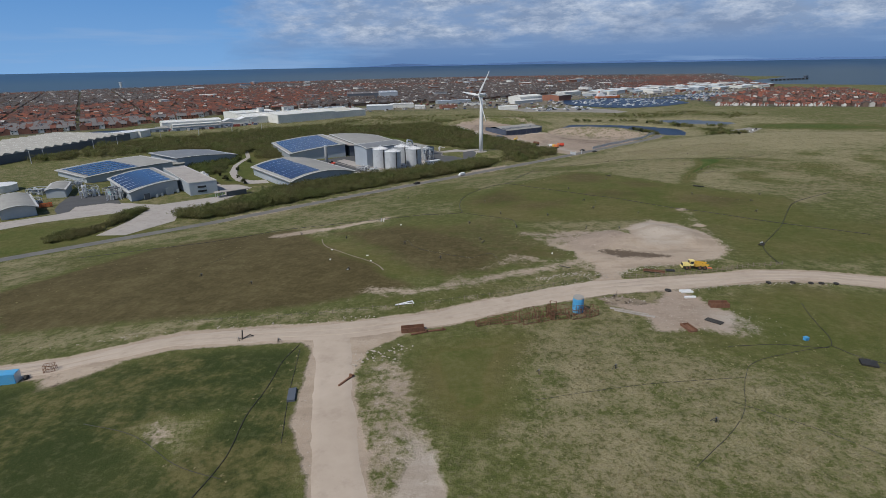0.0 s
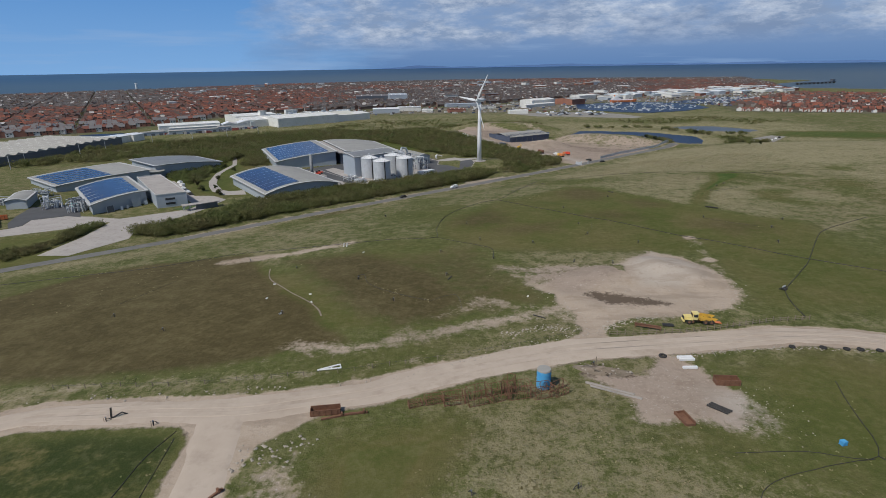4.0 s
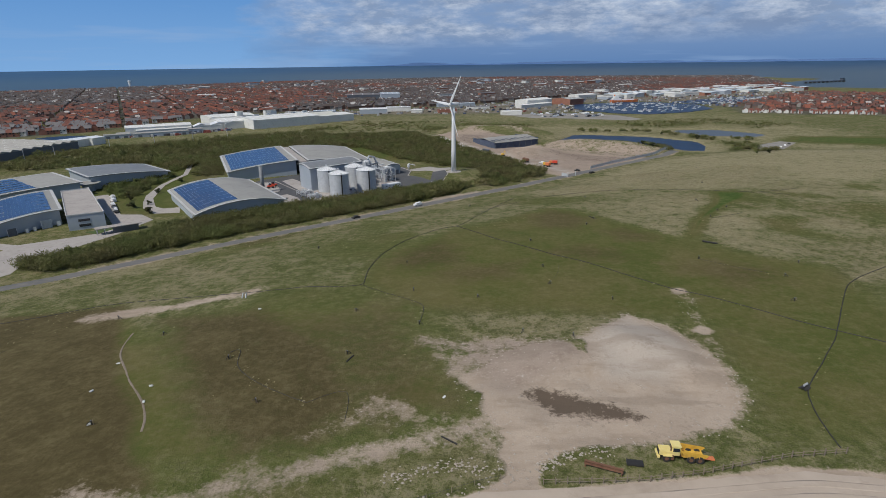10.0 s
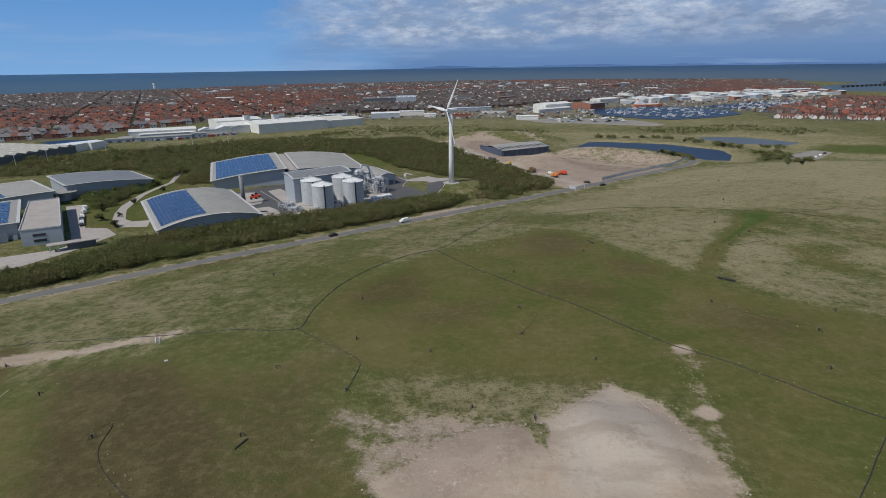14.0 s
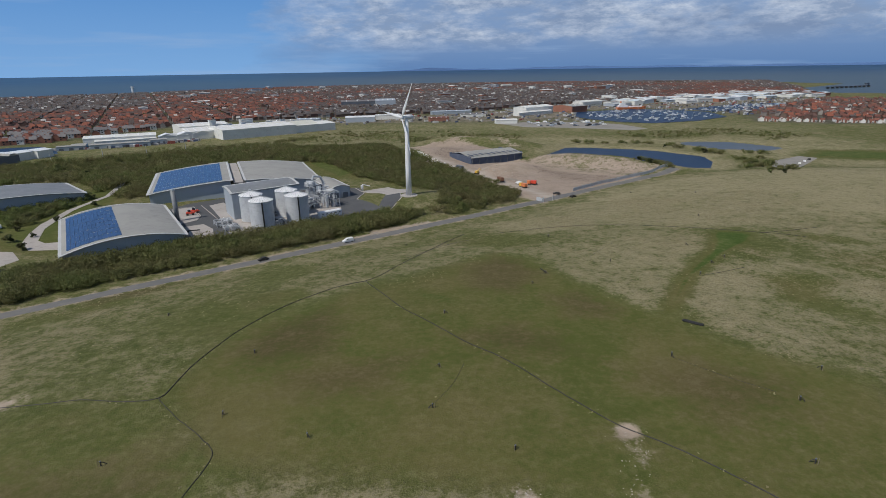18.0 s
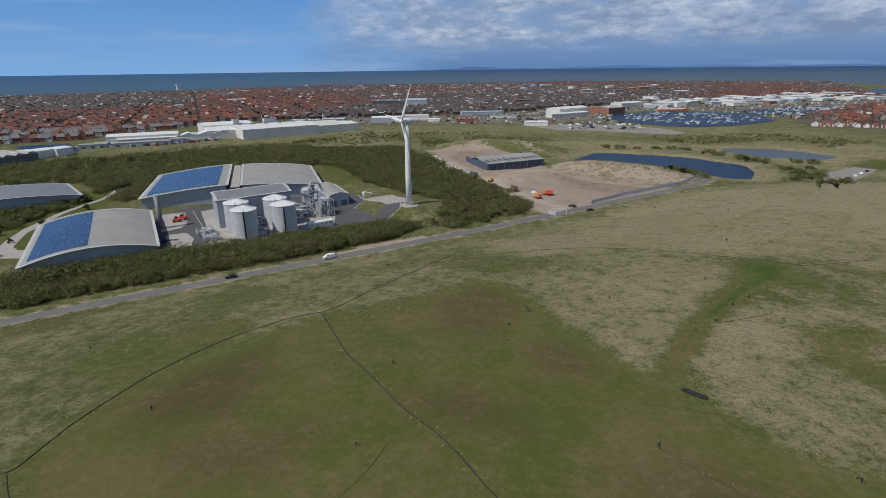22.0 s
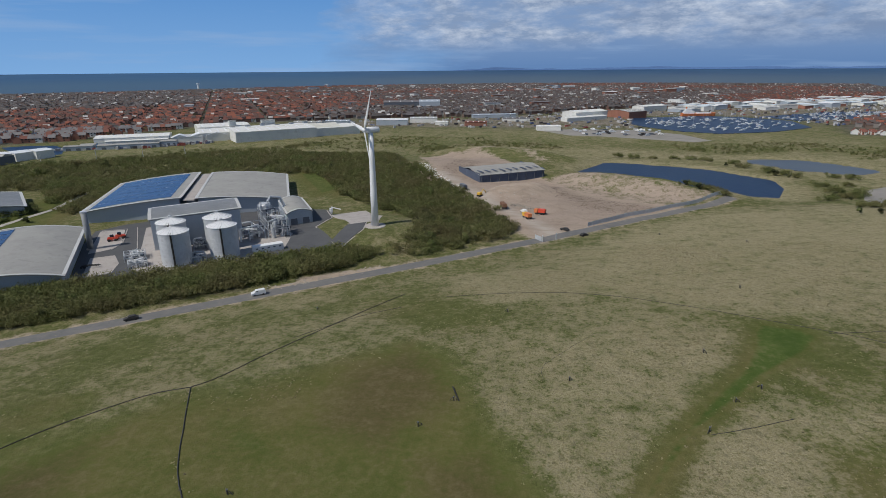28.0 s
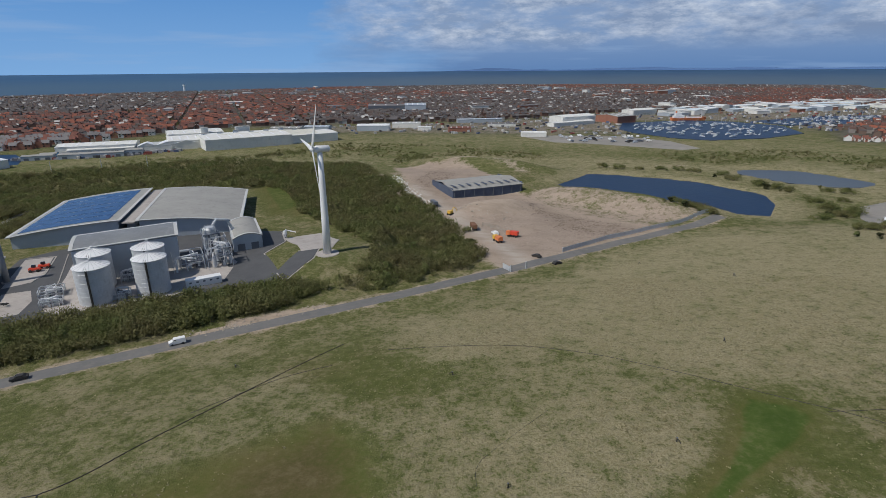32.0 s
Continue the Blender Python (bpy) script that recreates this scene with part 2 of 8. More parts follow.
M = dict(
    ground=ground_material(),
    sea=water_material("sea water", (0.020, 0.052, 0.105), 0.5, 0.45, 0.02, (0.056, 0.090, 0.122)),
    shallow=water_material("shallow pool water", (0.055, 0.075, 0.105), 0.2, 0.35),
    pond=water_material("pond water", (0.012, 0.032, 0.078), 0.5, 0.40),
    haul=surf("compacted stone track", (0.40, 0.325, 0.255), (0.49, 0.41, 0.335), 0.35, 0.95, 0, 0.05, (0.33, 0.265, 0.205)),
    rut=surf("wheel-worn stone dust", (0.405, 0.332, 0.262), (0.495, 0.415, 0.340), 0.5, 0.95, 0, 0.03, (0.37, 0.30, 0.235)),
    yardtar=surf("dusty hardstanding", (0.22, 0.205, 0.185), (0.31, 0.29, 0.26), 0.15, 0.95, 0, 0.02, (0.16, 0.155, 0.145)),
    teal=surf("pale turquoise paint", (0.25, 0.52, 0.52), (0.32, 0.60, 0.60), 1.0, 0.5, 0, 0.0),
    tarmac=surf("worn asphalt", (0.125, 0.124, 0.122), (0.175, 0.170, 0.162), 0.5, 0.9, 0, 0.01, (0.21, 0.195, 0.17)),
    darktar=surf("new asphalt", (0.070, 0.072, 0.076), (0.095, 0.096, 0.10), 1.0, 0.9, 0, 0.01),
    concrete=surf("pale concrete paving", (0.35, 0.318, 0.292), (0.43, 0.395, 0.365), 0.8, 0.9, 0, 0.01, (0.25, 0.235, 0.215)),
    roof=surf("grey roof membrane", (0.29, 0.285, 0.265), (0.36, 0.35, 0.32), 0.6, 0.75, 0, 0.005, (0.24, 0.235, 0.225)),
    fascia=surf("pale metal fascia", (0.47, 0.47, 0.455), (0.56, 0.555, 0.53), 0.8, 0.5, 0.0, 0.0),
    cladding=surf("grey-blue wall cladding", (0.36, 0.41, 0.46), (0.42, 0.46, 0.51), 0.8, 0.5, 0.1, 0.0),
    darkclad=surf("dark wall cladding", (0.10, 0.115, 0.14), (0.13, 0.145, 0.17), 0.8, 0.5, 0.1, 0.0),
    panel=surf("blue solar cells", (0.022, 0.045, 0.12), (0.035, 0.072, 0.18), 0.8, 0.22, 0.0, 0.0, None, 0.35),
    steel=surf("galvanised steel", (0.46, 0.48, 0.50), (0.57, 0.59, 0.61), 1.5, 0.48, 0.15, 0.0, (0.39, 0.40, 0.41)),
    white=surf("white paint", (0.74, 0.75, 0.75), (0.80, 0.80, 0.80), 0.6, 0.4, 0, 0.0),
    offwhite=surf("weathered white cladding", (0.66, 0.66, 0.62), (0.76, 0.75, 0.71), 0.5, 0.6, 0, 0.0, (0.55, 0.54, 0.50)),
    black=surf("black plastic", (0.022, 0.021, 0.020), (0.045, 0.042, 0.038), 2.0, 0.6, 0, 0.0),
    rust=surf("rusted steel", (0.16, 0.075, 0.045), (0.24, 0.125, 0.075), 3.0, 0.9, 0.1, 0.02, (0.10, 0.05, 0.035)),
    yellow=surf("faded yellow paint", (0.74, 0.60, 0.20), (0.80, 0.69, 0.32), 1.5, 0.55, 0, 0.0, (0.52, 0.38, 0.15)),
    amber=surf("amber paint", (0.68, 0.40, 0.05), (0.74, 0.48, 0.08), 1.5, 0.55, 0, 0.0, (0.42, 0.22, 0.06)),
    blue=surf("bright blue plastic", (0.06, 0.31, 0.60), (0.10, 0.38, 0.66), 1.0, 0.5, 0, 0.0, (0.16, 0.36, 0.52)),
    red=surf("red paint", (0.62, 0.06, 0.03), (0.70, 0.10, 0.05), 1.0, 0.5, 0, 0.0),
    orange=surf("orange paint", (0.62, 0.17, 0.06), (0.70, 0.24, 0.09), 1.0, 0.6, 0, 0.0, (0.40, 0.14, 0.07)),
    wood=surf("weathered timber", (0.17, 0.135, 0.10), (0.25, 0.205, 0.155), 3.0, 0.9, 0, 0.01),
    bark=surf("bark", (0.085, 0.065, 0.045), (0.12, 0.095, 0.07), 3.0, 0.95, 0, 0.02),
    stone=surf("pale rubble", (0.33, 0.29, 0.24), (0.45, 0.40, 0.34), 2.0, 0.95, 0, 0.03, None, 0.3),
    bluesheet=surf("blue-grey ribbed roof sheeting", (0.19, 0.20, 0.21), (0.25, 0.26, 0.265), 0.7, 0.6, 0.1, 0.0, (0.30, 0.31, 0.32)),
    glass=surf("dark window glass", (0.02, 0.025, 0.03), (0.035, 0.04, 0.05), 0.5, 0.1, 0, 0.0),
    tyre=surf("tyre rubber", (0.025, 0.024, 0.023), (0.045, 0.042, 0.04), 2.0, 0.9, 0, 0.0),
    brick=surf("red brick", (0.26, 0.11, 0.075), (0.33, 0.16, 0.11), 0.4, 0.9, 0, 0.0),
    redroof=surf("red clay tiles", (0.155, 0.056, 0.042), (0.225, 0.088, 0.060), 0.3, 0.9, 0, 0.0, (0.12, 0.065, 0.052)),
    slate=surf("grey slate", (0.13, 0.125, 0.13), (0.20, 0.185, 0.18), 0.3, 0.7, 0, 0.0),
    burnt=surf("soot-blackened sheeting", (0.055, 0.070, 0.11), (0.10, 0.125, 0.18), 0.5, 0.8, 0, 0.0),
    leaf_a=leaf_material("spring foliage", (0.12, 0.165, 0.045), (0.21, 0.235, 0.085)),
    leaf_b=leaf_material("bare scrub", (0.138, 0.154, 0.048), (0.225, 0.222, 0.090)),
    straw=leaf_material("dry grass blades", (0.26, 0.225, 0.125), (0.42, 0.365, 0.225)),
    leaf_c=leaf_material("dark evergreen foliage", (0.022, 0.038, 0.016), (0.045, 0.062, 0.026)),
    lawn=surf("mown lawn", (0.05, 0.085, 0.02), (0.075, 0.11, 0.03), 1.2, 0.95, 0, 0.03),
    spoil=surf("brown spoil", (0.17, 0.135, 0.10), (0.27, 0.22, 0.17), 1.5, 0.95, 0, 0.08, (0.11, 0.095, 0.06)),
    # distance haze is put into the hills' flat blue base colour
    hill=surf("far hills in haze blue", (0.075, 0.145, 0.30), (0.085, 0.16, 0.32), 0.002, 1.0, 0, 0.0),
)


# ---- helpers for building ----
def part(name, bm, mat, parent=None, label="", smooth=False):
    me = bpy.data.meshes.new(name)
    bm.to_mesh(me)
    bm.free()
    for m in mat if isinstance(mat, (list, tuple)) else (mat,):
        me.materials.append(m)
    if smooth:
        me.shade_smooth()
    ob = new(name, me)
    if parent is not None:
        ob.parent = parent
    return tagged(ob, label)


def base(name, m, label, category, group="", kind=""):
    ob = new(name)
    ob.empty_display_size = 0.5
    ob.matrix_world = m
    return tagged(ob, label, category, group, kind)


def at(x, y, rz=0.0, dz=0.0):
    return pose(x, y, float(height(x, y)) + dz, 0, 0, rz)


def add_box(bm, c, size, rz=0.0, ry=0.0, taper=1.0):
    """A box whose foot is centred on c."""
    m = Matrix.Translation(c) @ Euler((0, radians(ry), radians(rz))).to_matrix().to_4x4()
    vs = []
    for z, k in ((0, 1.0), (size[2], taper)):
        for x, y in ((-1, -1), (1, -1), (1, 1), (-1, 1)):
            vs.append(bm.verts.new(m @ Vector((x * size[0] / 2 * k, y * size[1] / 2 * k, z))))
    for f in ((3, 2, 1, 0), (4, 5, 6, 7), (0, 1, 5, 4), (1, 2, 6, 5), (2, 3, 7, 6), (3, 0, 4, 7)):
        bm.faces.new([vs[i] for i in f])
    return bm


def boxes(*rows):
    bm = bmesh.new()
    for r in rows:
        add_box(bm, *r)
    return bm


def soft_box(c, size, edge=0.05, rz=0.0):
    bm = boxes((c, size, rz))
    bmesh.ops.bevel(bm, geom=bm.edges[:], offset=edge, segments=2, affect="EDGES")
    return bm


def add_tube(bm, pts, r, seg=8, cap=True):
    """A tube of radius r (or one radius a point) along points."""
    pts = [Vector(p) for p in pts]
    rs = r if isinstance(r, (list, tuple)) else [r] * len(pts)
    rings = []
    for i, p in enumerate(pts):
        d = (pts[min(i + 1, len(pts) - 1)] - pts[max(i - 1, 0)]).normalized()
        side = d.cross(Vector((0, 0, 1)) if abs(d.z) < 0.95 else Vector((1, 0, 0))).normalized()
        up = side.cross(d)
        rings.append([bm.verts.new(p + rs[i] * (math.cos(a) * side + math.sin(a) * up)) for a in [2 * math.pi * k / seg for k in range(seg)]])
    for a, b in zip(rings, rings[1:]):
        for k in range(seg):
            bm.faces.new((a[k], a[(k + 1) % seg], b[(k + 1) % seg], b[k]))
    if cap:
        bm.faces.new(rings[0][::-1])
        bm.faces.new(rings[-1])
    return bm


def tube(pts, r, seg=8):
    return add_tube(bmesh.new(), pts, r, seg)


def prism(bm, pts, z0, z1):
    """An upright block over a plan of points."""
    lo, hi = ([bm.verts.new((x, y, z)) for x, y in pts] for z in (z0, z1))
    bm.faces.new(hi)
    bm.faces.new(lo[::-1])
    for i in range(len(pts)):
        j = (i + 1) % len(pts)
        bm.faces.new((lo[i], lo[j], hi[j], hi[i]))
    return bm


# ---- the lie of the land ----
ROAD = np.array([(-420, -440), (-160, -235), (-100, -182), (-30, -126), (20, -88), (60, -52), (113, -3), (177, 54), (240, 80), (340, 80), (480, 40), (900, -200)], float)


def road_side(x, y):
    """Distance from the tarmac road; positive on the side of the grassed mound."""
    near, sign = np.full(np.shape(x), 1e9), np.ones(np.shape(x))
    for a, b in zip(ROAD[:-1], ROAD[1:]):
        d = b - a
        u = np.clip(((x - a[0]) * d[0] + (y - a[1]) * d[1]) / (d @ d), 0, 1)
        r = np.hypot(x - a[0] - u * d[0], y - a[1] - u * d[1])
        s = np.where(d[0] * (y - a[1]) - d[1] * (x - a[0]) < 0, 1.0, -1.0)
        sign, near = np.where(r < near, s, sign), np.minimum(r, near)
    return near * sign


def hump(x, y, cx, cy, rx, ry, turn, top):
    c, s = math.cos(radians(turn)), math.sin(radians(turn))
    u, v = ((x - cx) * c + (y - cy) * s) / rx, (-(x - cx) * s + (y - cy) * c) / ry
    return top * np.exp(-(u * u + v * v) ** 1.5)


def waves(x, y, size, seed):
    """Cheap smooth unevenness between -1 and 1."""
    out = 0.0
    for k in range(5):
        a = seed * 1.7 + k * 2.399
        w = (1 + 0.37 * k) / size
        out = out + np.sin((x * math.cos(a) + y * math.sin(a)) * w + seed * 3.1 + k) / (1 + 0.5 * k)
    return out / 3.1


def inside(x, y, pts):
    """Signed distance to a plan outline, positive inside."""
    p = np.array(pts, float)
    q = np.roll(p, -1, 0)
    near, odd = np.full(np.shape(x), 1e9), np.zeros(np.shape(x), bool)
    for a, b in zip(p, q):
        d = b - a
        u = np.clip(((x - a[0]) * d[0] + (y - a[1]) * d[1]) / (d @ d), 0, 1)
        near = np.minimum(near, np.hypot(x - a[0] - u * d[0], y - a[1] - u * d[1]))
        with np.errstate(divide="ignore", invalid="ignore"):
            odd ^= ((a[1] > y) != (b[1] > y)) & (x < (b[0] - a[0]) * (y - a[1]) / (b[1] - a[1] + 1e-12) + a[0])
    return np.where(odd, near, -near)


POND = [(88, 140), (101, 166), (112, 186), (134, 185), (158, 178), (189, 167), (206, 146), (223, 129), (220, 100), (206, 68), (192, 70), (181, 89), (163, 96), (140, 103), (122, 112), (101, 125)]
POND_FAR = [(228, 210), (240, 226), (279, 230), (305, 200), (318, 178), (290, 160), (256, 172)]
COAST = [(-6000, -800), (-2100, 900), (-1750, 1250), (-1450, 1480), (-1250, 1700), (-850, 2150), (-140, 2480), (650, 2450), (1240, 2300), (1330, 1850), (1020, 1520), (900, 1250), (1300, 900), (6000, 300), (6000, -6000), (-6000, -6000)]
HAUL = [(-190, -408), (-128, -399), (-104, -389), (-80, -388.5), (-62, -389), (-40, -383), (-18, -372.5), (3, -365.5), (30, -362), (54, -358.5), (69, -360), (95, -369), (140, -390), (210, -425), (330, -460)]
SIDE = [(-66, -391), (-63, -403), (-60, -420), (-55, -440), (-49, -470), (-44, -500), (-38, -560)]
JUNCTION = [(-74.5, -391), (-69, -396.8), (-67.5, -409.8), (-66, -425), (-59, -440), (-51, -436), (-53.5, -426.5), (-58.2, -416.7), (-59, -411), (-57.5, -404.7), (-56, -398.7), (-51.9, -395.3), (-47.5, -389.5), (-60, -384)]
ISLES = ([(-24, -364), (-15.1, -356.7), (-6.1, -353.3), (2.6, -352.6), (7.8, -354.8), (6.5, -357.8), (0.9, -360.4), (-7.9, -364.1), (-17.5, -368.1), (-24.5, -372.1)], [(12.6, -355.7), (16.7, -351.5), (21.3, -350), (31, -350.5), (40.6, -350.9), (46.4, -354.2), (38.2, -356.2), (26.4, -358), (14.6, -360.3), (12.3, -358.7)])
STOCK = [(8, -357), (6, -345), (-1, -330), (11, -317), (29, -312), (41, -299), (49, -305), (55, -325), (53, -336), (47, -343), (33, -348), (13, -355)]
BARN_YARD = [(-46, 178), (-21, 192), (15, 180), (40, 140), (66, 92), (92, 58), (124, 38), (146, 34), (140, 24), (95, -18), (68, -46), (52, -28), (30, 10), (0, 60)]
WEST_GREEN = [(-105.7, -294.9), (-102.5, -291.8), (-78.3, -311.1), (-60.3, -331.3), (-52.2, -344.6), (-38.9, -354.7), (-53.9, -355.1), (-67.7, -344.3), (-81.9, -325.4)]
WEST_BROWN = [(-84.6, -294.5), (-56.4, -291.7), (-28.9, -313.9), (-18.2, -337.9), (-25.7, -352.1), (-38.9, -354.7), (-52.6, -343.1), (-66.9, -322.4)]
WEST_TUFT = [(-15.0, -332.8), (-6.8, -329.1), (-3.8, -337.8), (-11.5, -341.0)]
ROADWAY = [(-420, -446), (-156, -240.5), (-96, -187.4), (-62, -158.6), (-28, -128.6), (20, -88), (60, -52), (113, -3), (177, 54)]
GREEN_SLOPE = [(-33, -274), (-33.5, -258), (-30.5, -236), (-21, -228), (-8, -210), (-4.5, -203.5), (6, -200.5), (18, -189), (26, -181), (38.5, -170), (49, -178.5), (57, -193), (66.5, -211.5), (74.7, -225.2), (79.5, -231), (85, -231), (86.5, -240), (95, -250), (103, -256.5), (112, -262), (108, -300), (85, -330), (56, -300), (30, -296), (-10, -294), (-16, -288)]
DRY_SLOPE = [(38.5, -169), (55.9, -157.6), (60, -140), (89, -132), (121.6, -150.9), (115, -172.8), (102.9, -187.6), (92.7, -205.5), (84, -223.5), (79.2, -229.4), (70.8, -217.4), (58.1, -195), (49.2, -177.1)]
ROUGH_SLOPE = [(103, -191), (121, -176), (134, -166), (141, -155), (171, -140), (230, -130), (260, -190), (134.7, -234.4), (118.9, -244.9), (103.4, -255.3), (98.3, -250.3), (92.8, -241.1), (87.2, -236), (86, -231), (92, -220)]
GREEN_STRIP = [(126, -147.5), (137, -150.5), (139, -156), (132.5, -165.5), (120, -178), (113, -187), (100.5, -202), (90.6, -220.7), (84.6, -231.8), (79.8, -232.5), (84, -223.5), (92.7, -205.5), (104, -187.5), (114, -173.5), (119.5, -162.5), (122, -154)]
SPOIL_BANK = [(62, 100), (90.4, 110), (112, 92), (140, 74), (170, 60), (178, 50), (150, 38), (119, 30), (95, 40), (70, 64)]
TOWN = [(-1150, 330), (-900, 150), (-560, 150), (-480, 230), (-440, 350), (-400, 450), (-310, 500), (-200, 560), (-100, 590), (20, 640), (60, 700), (150, 800), (300, 870), (460, 960), (640, 1040), (830, 1050), (900, 1250), (1020, 1520), (1240, 2200), (650, 2380), (-140, 2400), (-850, 2070), (-1250, 1620), (-1450, 1400), (-1700, 1180)]
ESTATE = [(400, 418), (640, 352), (770, 520), (880, 800), (760, 900), (560, 690), (440, 540)]
HARBOUR_LAND = [(-330, 400), (-200, 420), (-60, 440), (60, 440), (120, 460), (180, 440), (200, 520), (190, 620), (300, 680), (400, 610), (410, 520), (520, 560), (660, 640), (820, 1020), (460, 940), (300, 860), (150, 790), (60, 690), (-100, 580), (-300, 490)]


PIPE_LINES = [
    ([(-190, -300), (-160, -293.7), (-142.4, -291.3), (-126.9, -285.7), (-111.2, -279), (-90, -277.6), (-68, -277), (-57.3, -275.9), (-49.8, -274.3), (-39.8, -275), (-32.8, -273.4), (-33, -266), (-33.4, -258), (-32.6, -247), (-31.2, -237), (-26.4, -222.5), (-20.5, -212.5), (-13, -203.5), (-5.7, -199.4)], 0.20),
    ([(-5.7, -199.4), (-2, -194), (2.6, -181), (8.6, -165.5), (16.3, -145), (24.3, -127)], 0.2), ([(4, -170), (12, -157), (18, -149), (27, -142)], 0.14),
    ([(-5.7, -199.4), (1.9, -211.5), (10.5, -225), (16.5, -232), (23.5, -240), (30.7, -248.3), (37.4, -254.3), (43.2, -261), (48.4, -268), (52.9, -273.3), (59, -280.3), (67, -286), (75.4, -293.8), (84, -302.5), (96, -312), (110, -322)], 0.22),
    ([(-33, -273.6), (-25.6, -280.1), (-21, -283.5), (-16.6, -286.9), (-12, -292), (-12, -303)], 0.13),
    ([(39.4, -131), (58.8, -127.8), (76.5, -127.1), (94.7, -130.8), (114.3, -139.3), (128.4, -146), (137.4, -150), (148, -154.5), (156, -160)], 0.13), ([(141, -153), (153.7, -150), (168, -145)], 0.14),
    ([(140, -256), (129, -263), (113, -274), (104.6, -283.4), (87.3, -308), (77.7, -319.6), (68, -331), (65, -338), (63.5, -345), (63, -349)], 0.2),
    ([(-55, -318), (-53, -317), (-50, -325), (-42, -332), (-31, -338)], 0.13), ([(-31, -338), (-24, -334), (-22, -344)], 0.1),
    ([(44, -400.7), (38, -401.8), (25.6, -406), (20, -412.5), (13, -425), (0, -437)], 0.11), ([(20, -412), (0, -414), (-22, -419)], 0.08),
    ([(23, -399.5), (34, -399), (45, -400), (49.6, -385.5), (52, -378)], 0.13), ([(45, -400), (48, -405), (56, -412)], 0.14), ([(14, -420), (26, -430), (34, -440)], 0.08),
    ([(-77, -444), (-74.8, -433), (-75.5, -422), (-74.6, -413), (-74.4, -402), (-72.7, -395)], 0.14), ([(-106, -421.7), (-94, -426), (-83, -434), (-73.6, -438)], 0.12),
    ([(-72, -397), (-69.4, -415), (-66.5, -430)], 0.1), ([(102.2, -201), (110, -197.5), (118.5, -193.2)], 0.13), ([(24, -276), (28, -267), (30, -258)], 0.07), ([(76, -254), (84, -262), (92, -268)], 0.07),
    ([(72, -186), (71.5, -180), (76, -172), (84, -160)], 0.07), ([(-125, -330), (-122, -322), (-118, -310)], 0.08)]


def height(x, y):
    x, y = np.asarray(x, float), np.asarray(y, float)
    s = np.maximum(road_side(x, y) - 6, 0)
    h = 15.2 * (1 - np.exp(-((s / 76) ** 1.3)))
    h = h - np.clip(-60 - x, 0, 200) * 0.04 * np.clip(s / 100, 0, 1)
    h = h + waves(x, y, 22, 1) * 0.35 * np.clip(s / 40, 0, 1)
    h = h + hump(x, y, 41, -315, 12, 8, -40, 2.6) + hump(x, y, 24, -320, 12, 8, 10, 1.2) + (0.55 * waves(x, y, 4, 12) + 0.32 * waves(x, y, 1.9, 6)) * soft_in(x, y, STOCK, 4)
    # banks and spoil round the barn yard, the turbine's terrace, the wooded bank
    h = h + hump(x, y, 122, 82, 54, 15, -28, 7.5) + hump(x, y, 50, 52, 24, 12, 35, 6.5) + 0.7 * waves(x, y, 7, 5) * soft_in(x, y, BARN_YARD, 14) + 0.9 * waves(x, y, 9, 8) * hump(x, y, 122, 84, 54, 16, -28, 1.0) + hump(x, y, 76, 24, 16, 9, 40, 1.6) + hump(x, y, 22, 196, 60, 18, -14, 9.0) + hump(x, y, 30, 150, 60, 30, 20, 4.5)
    h = h + hump(x, y, -10, -48, 30, 26, 0, 4.6) + hump(x, y, -50, 120, 75, 45, -35, 5.0)
    for outline in (POND, POND_FAR):
        h = h - np.clip(inside(x, y, outline) + 3, 0, 6) * 0.6
    far = np.hypot(x - 20, y + 390)
    return h - np.clip(-inside(x, y, COAST), 0, 40) * 0.1 - np.where(far > 3000, 4.0, 0.0)


def reach(lo, hi, step, far):
    """Grid lines: even between lo and hi, then wider and wider out to far."""
    mid = list(np.arange(lo, hi + step / 2, step))
    out, d, v = [], step, hi
    while v < far:
        d *= 1.09
        v += min(d, 70)
        out.append(v)
    low, d, v = [], step, lo
    while v > -far:
        d *= 1.09
        v -= min(d, 70)
        low.append(v)
    return np.array(low[::-1] + mid + out)


def soft_in(x, y, pts, soft):
    return np.clip(inside(x, y, pts) / soft * 0.5 + 0.5, 0, 1)


def spot(x, y, cx, cy, r):
    return np.clip(1.15 - np.hypot(x - cx, y - cy) / r, 0, 1)


def band(x, y, pts, width, soft):
    near = np.full(np.shape(x), 1e9)
    for a, b in zip(pts, pts[1:]):
        dx, dy = b[0] - a[0], b[1] - a[1]
        u = np.clip(((x - a[0]) * dx + (y - a[1]) * dy) / (dx * dx + dy * dy), 0, 1)
        near = np.minimum(near, np.hypot(x - a[0] - u * dx, y - a[1] - u * dy))
    return np.clip((width / 2 - near) / soft * 0.5 + 0.5, 0, 1)


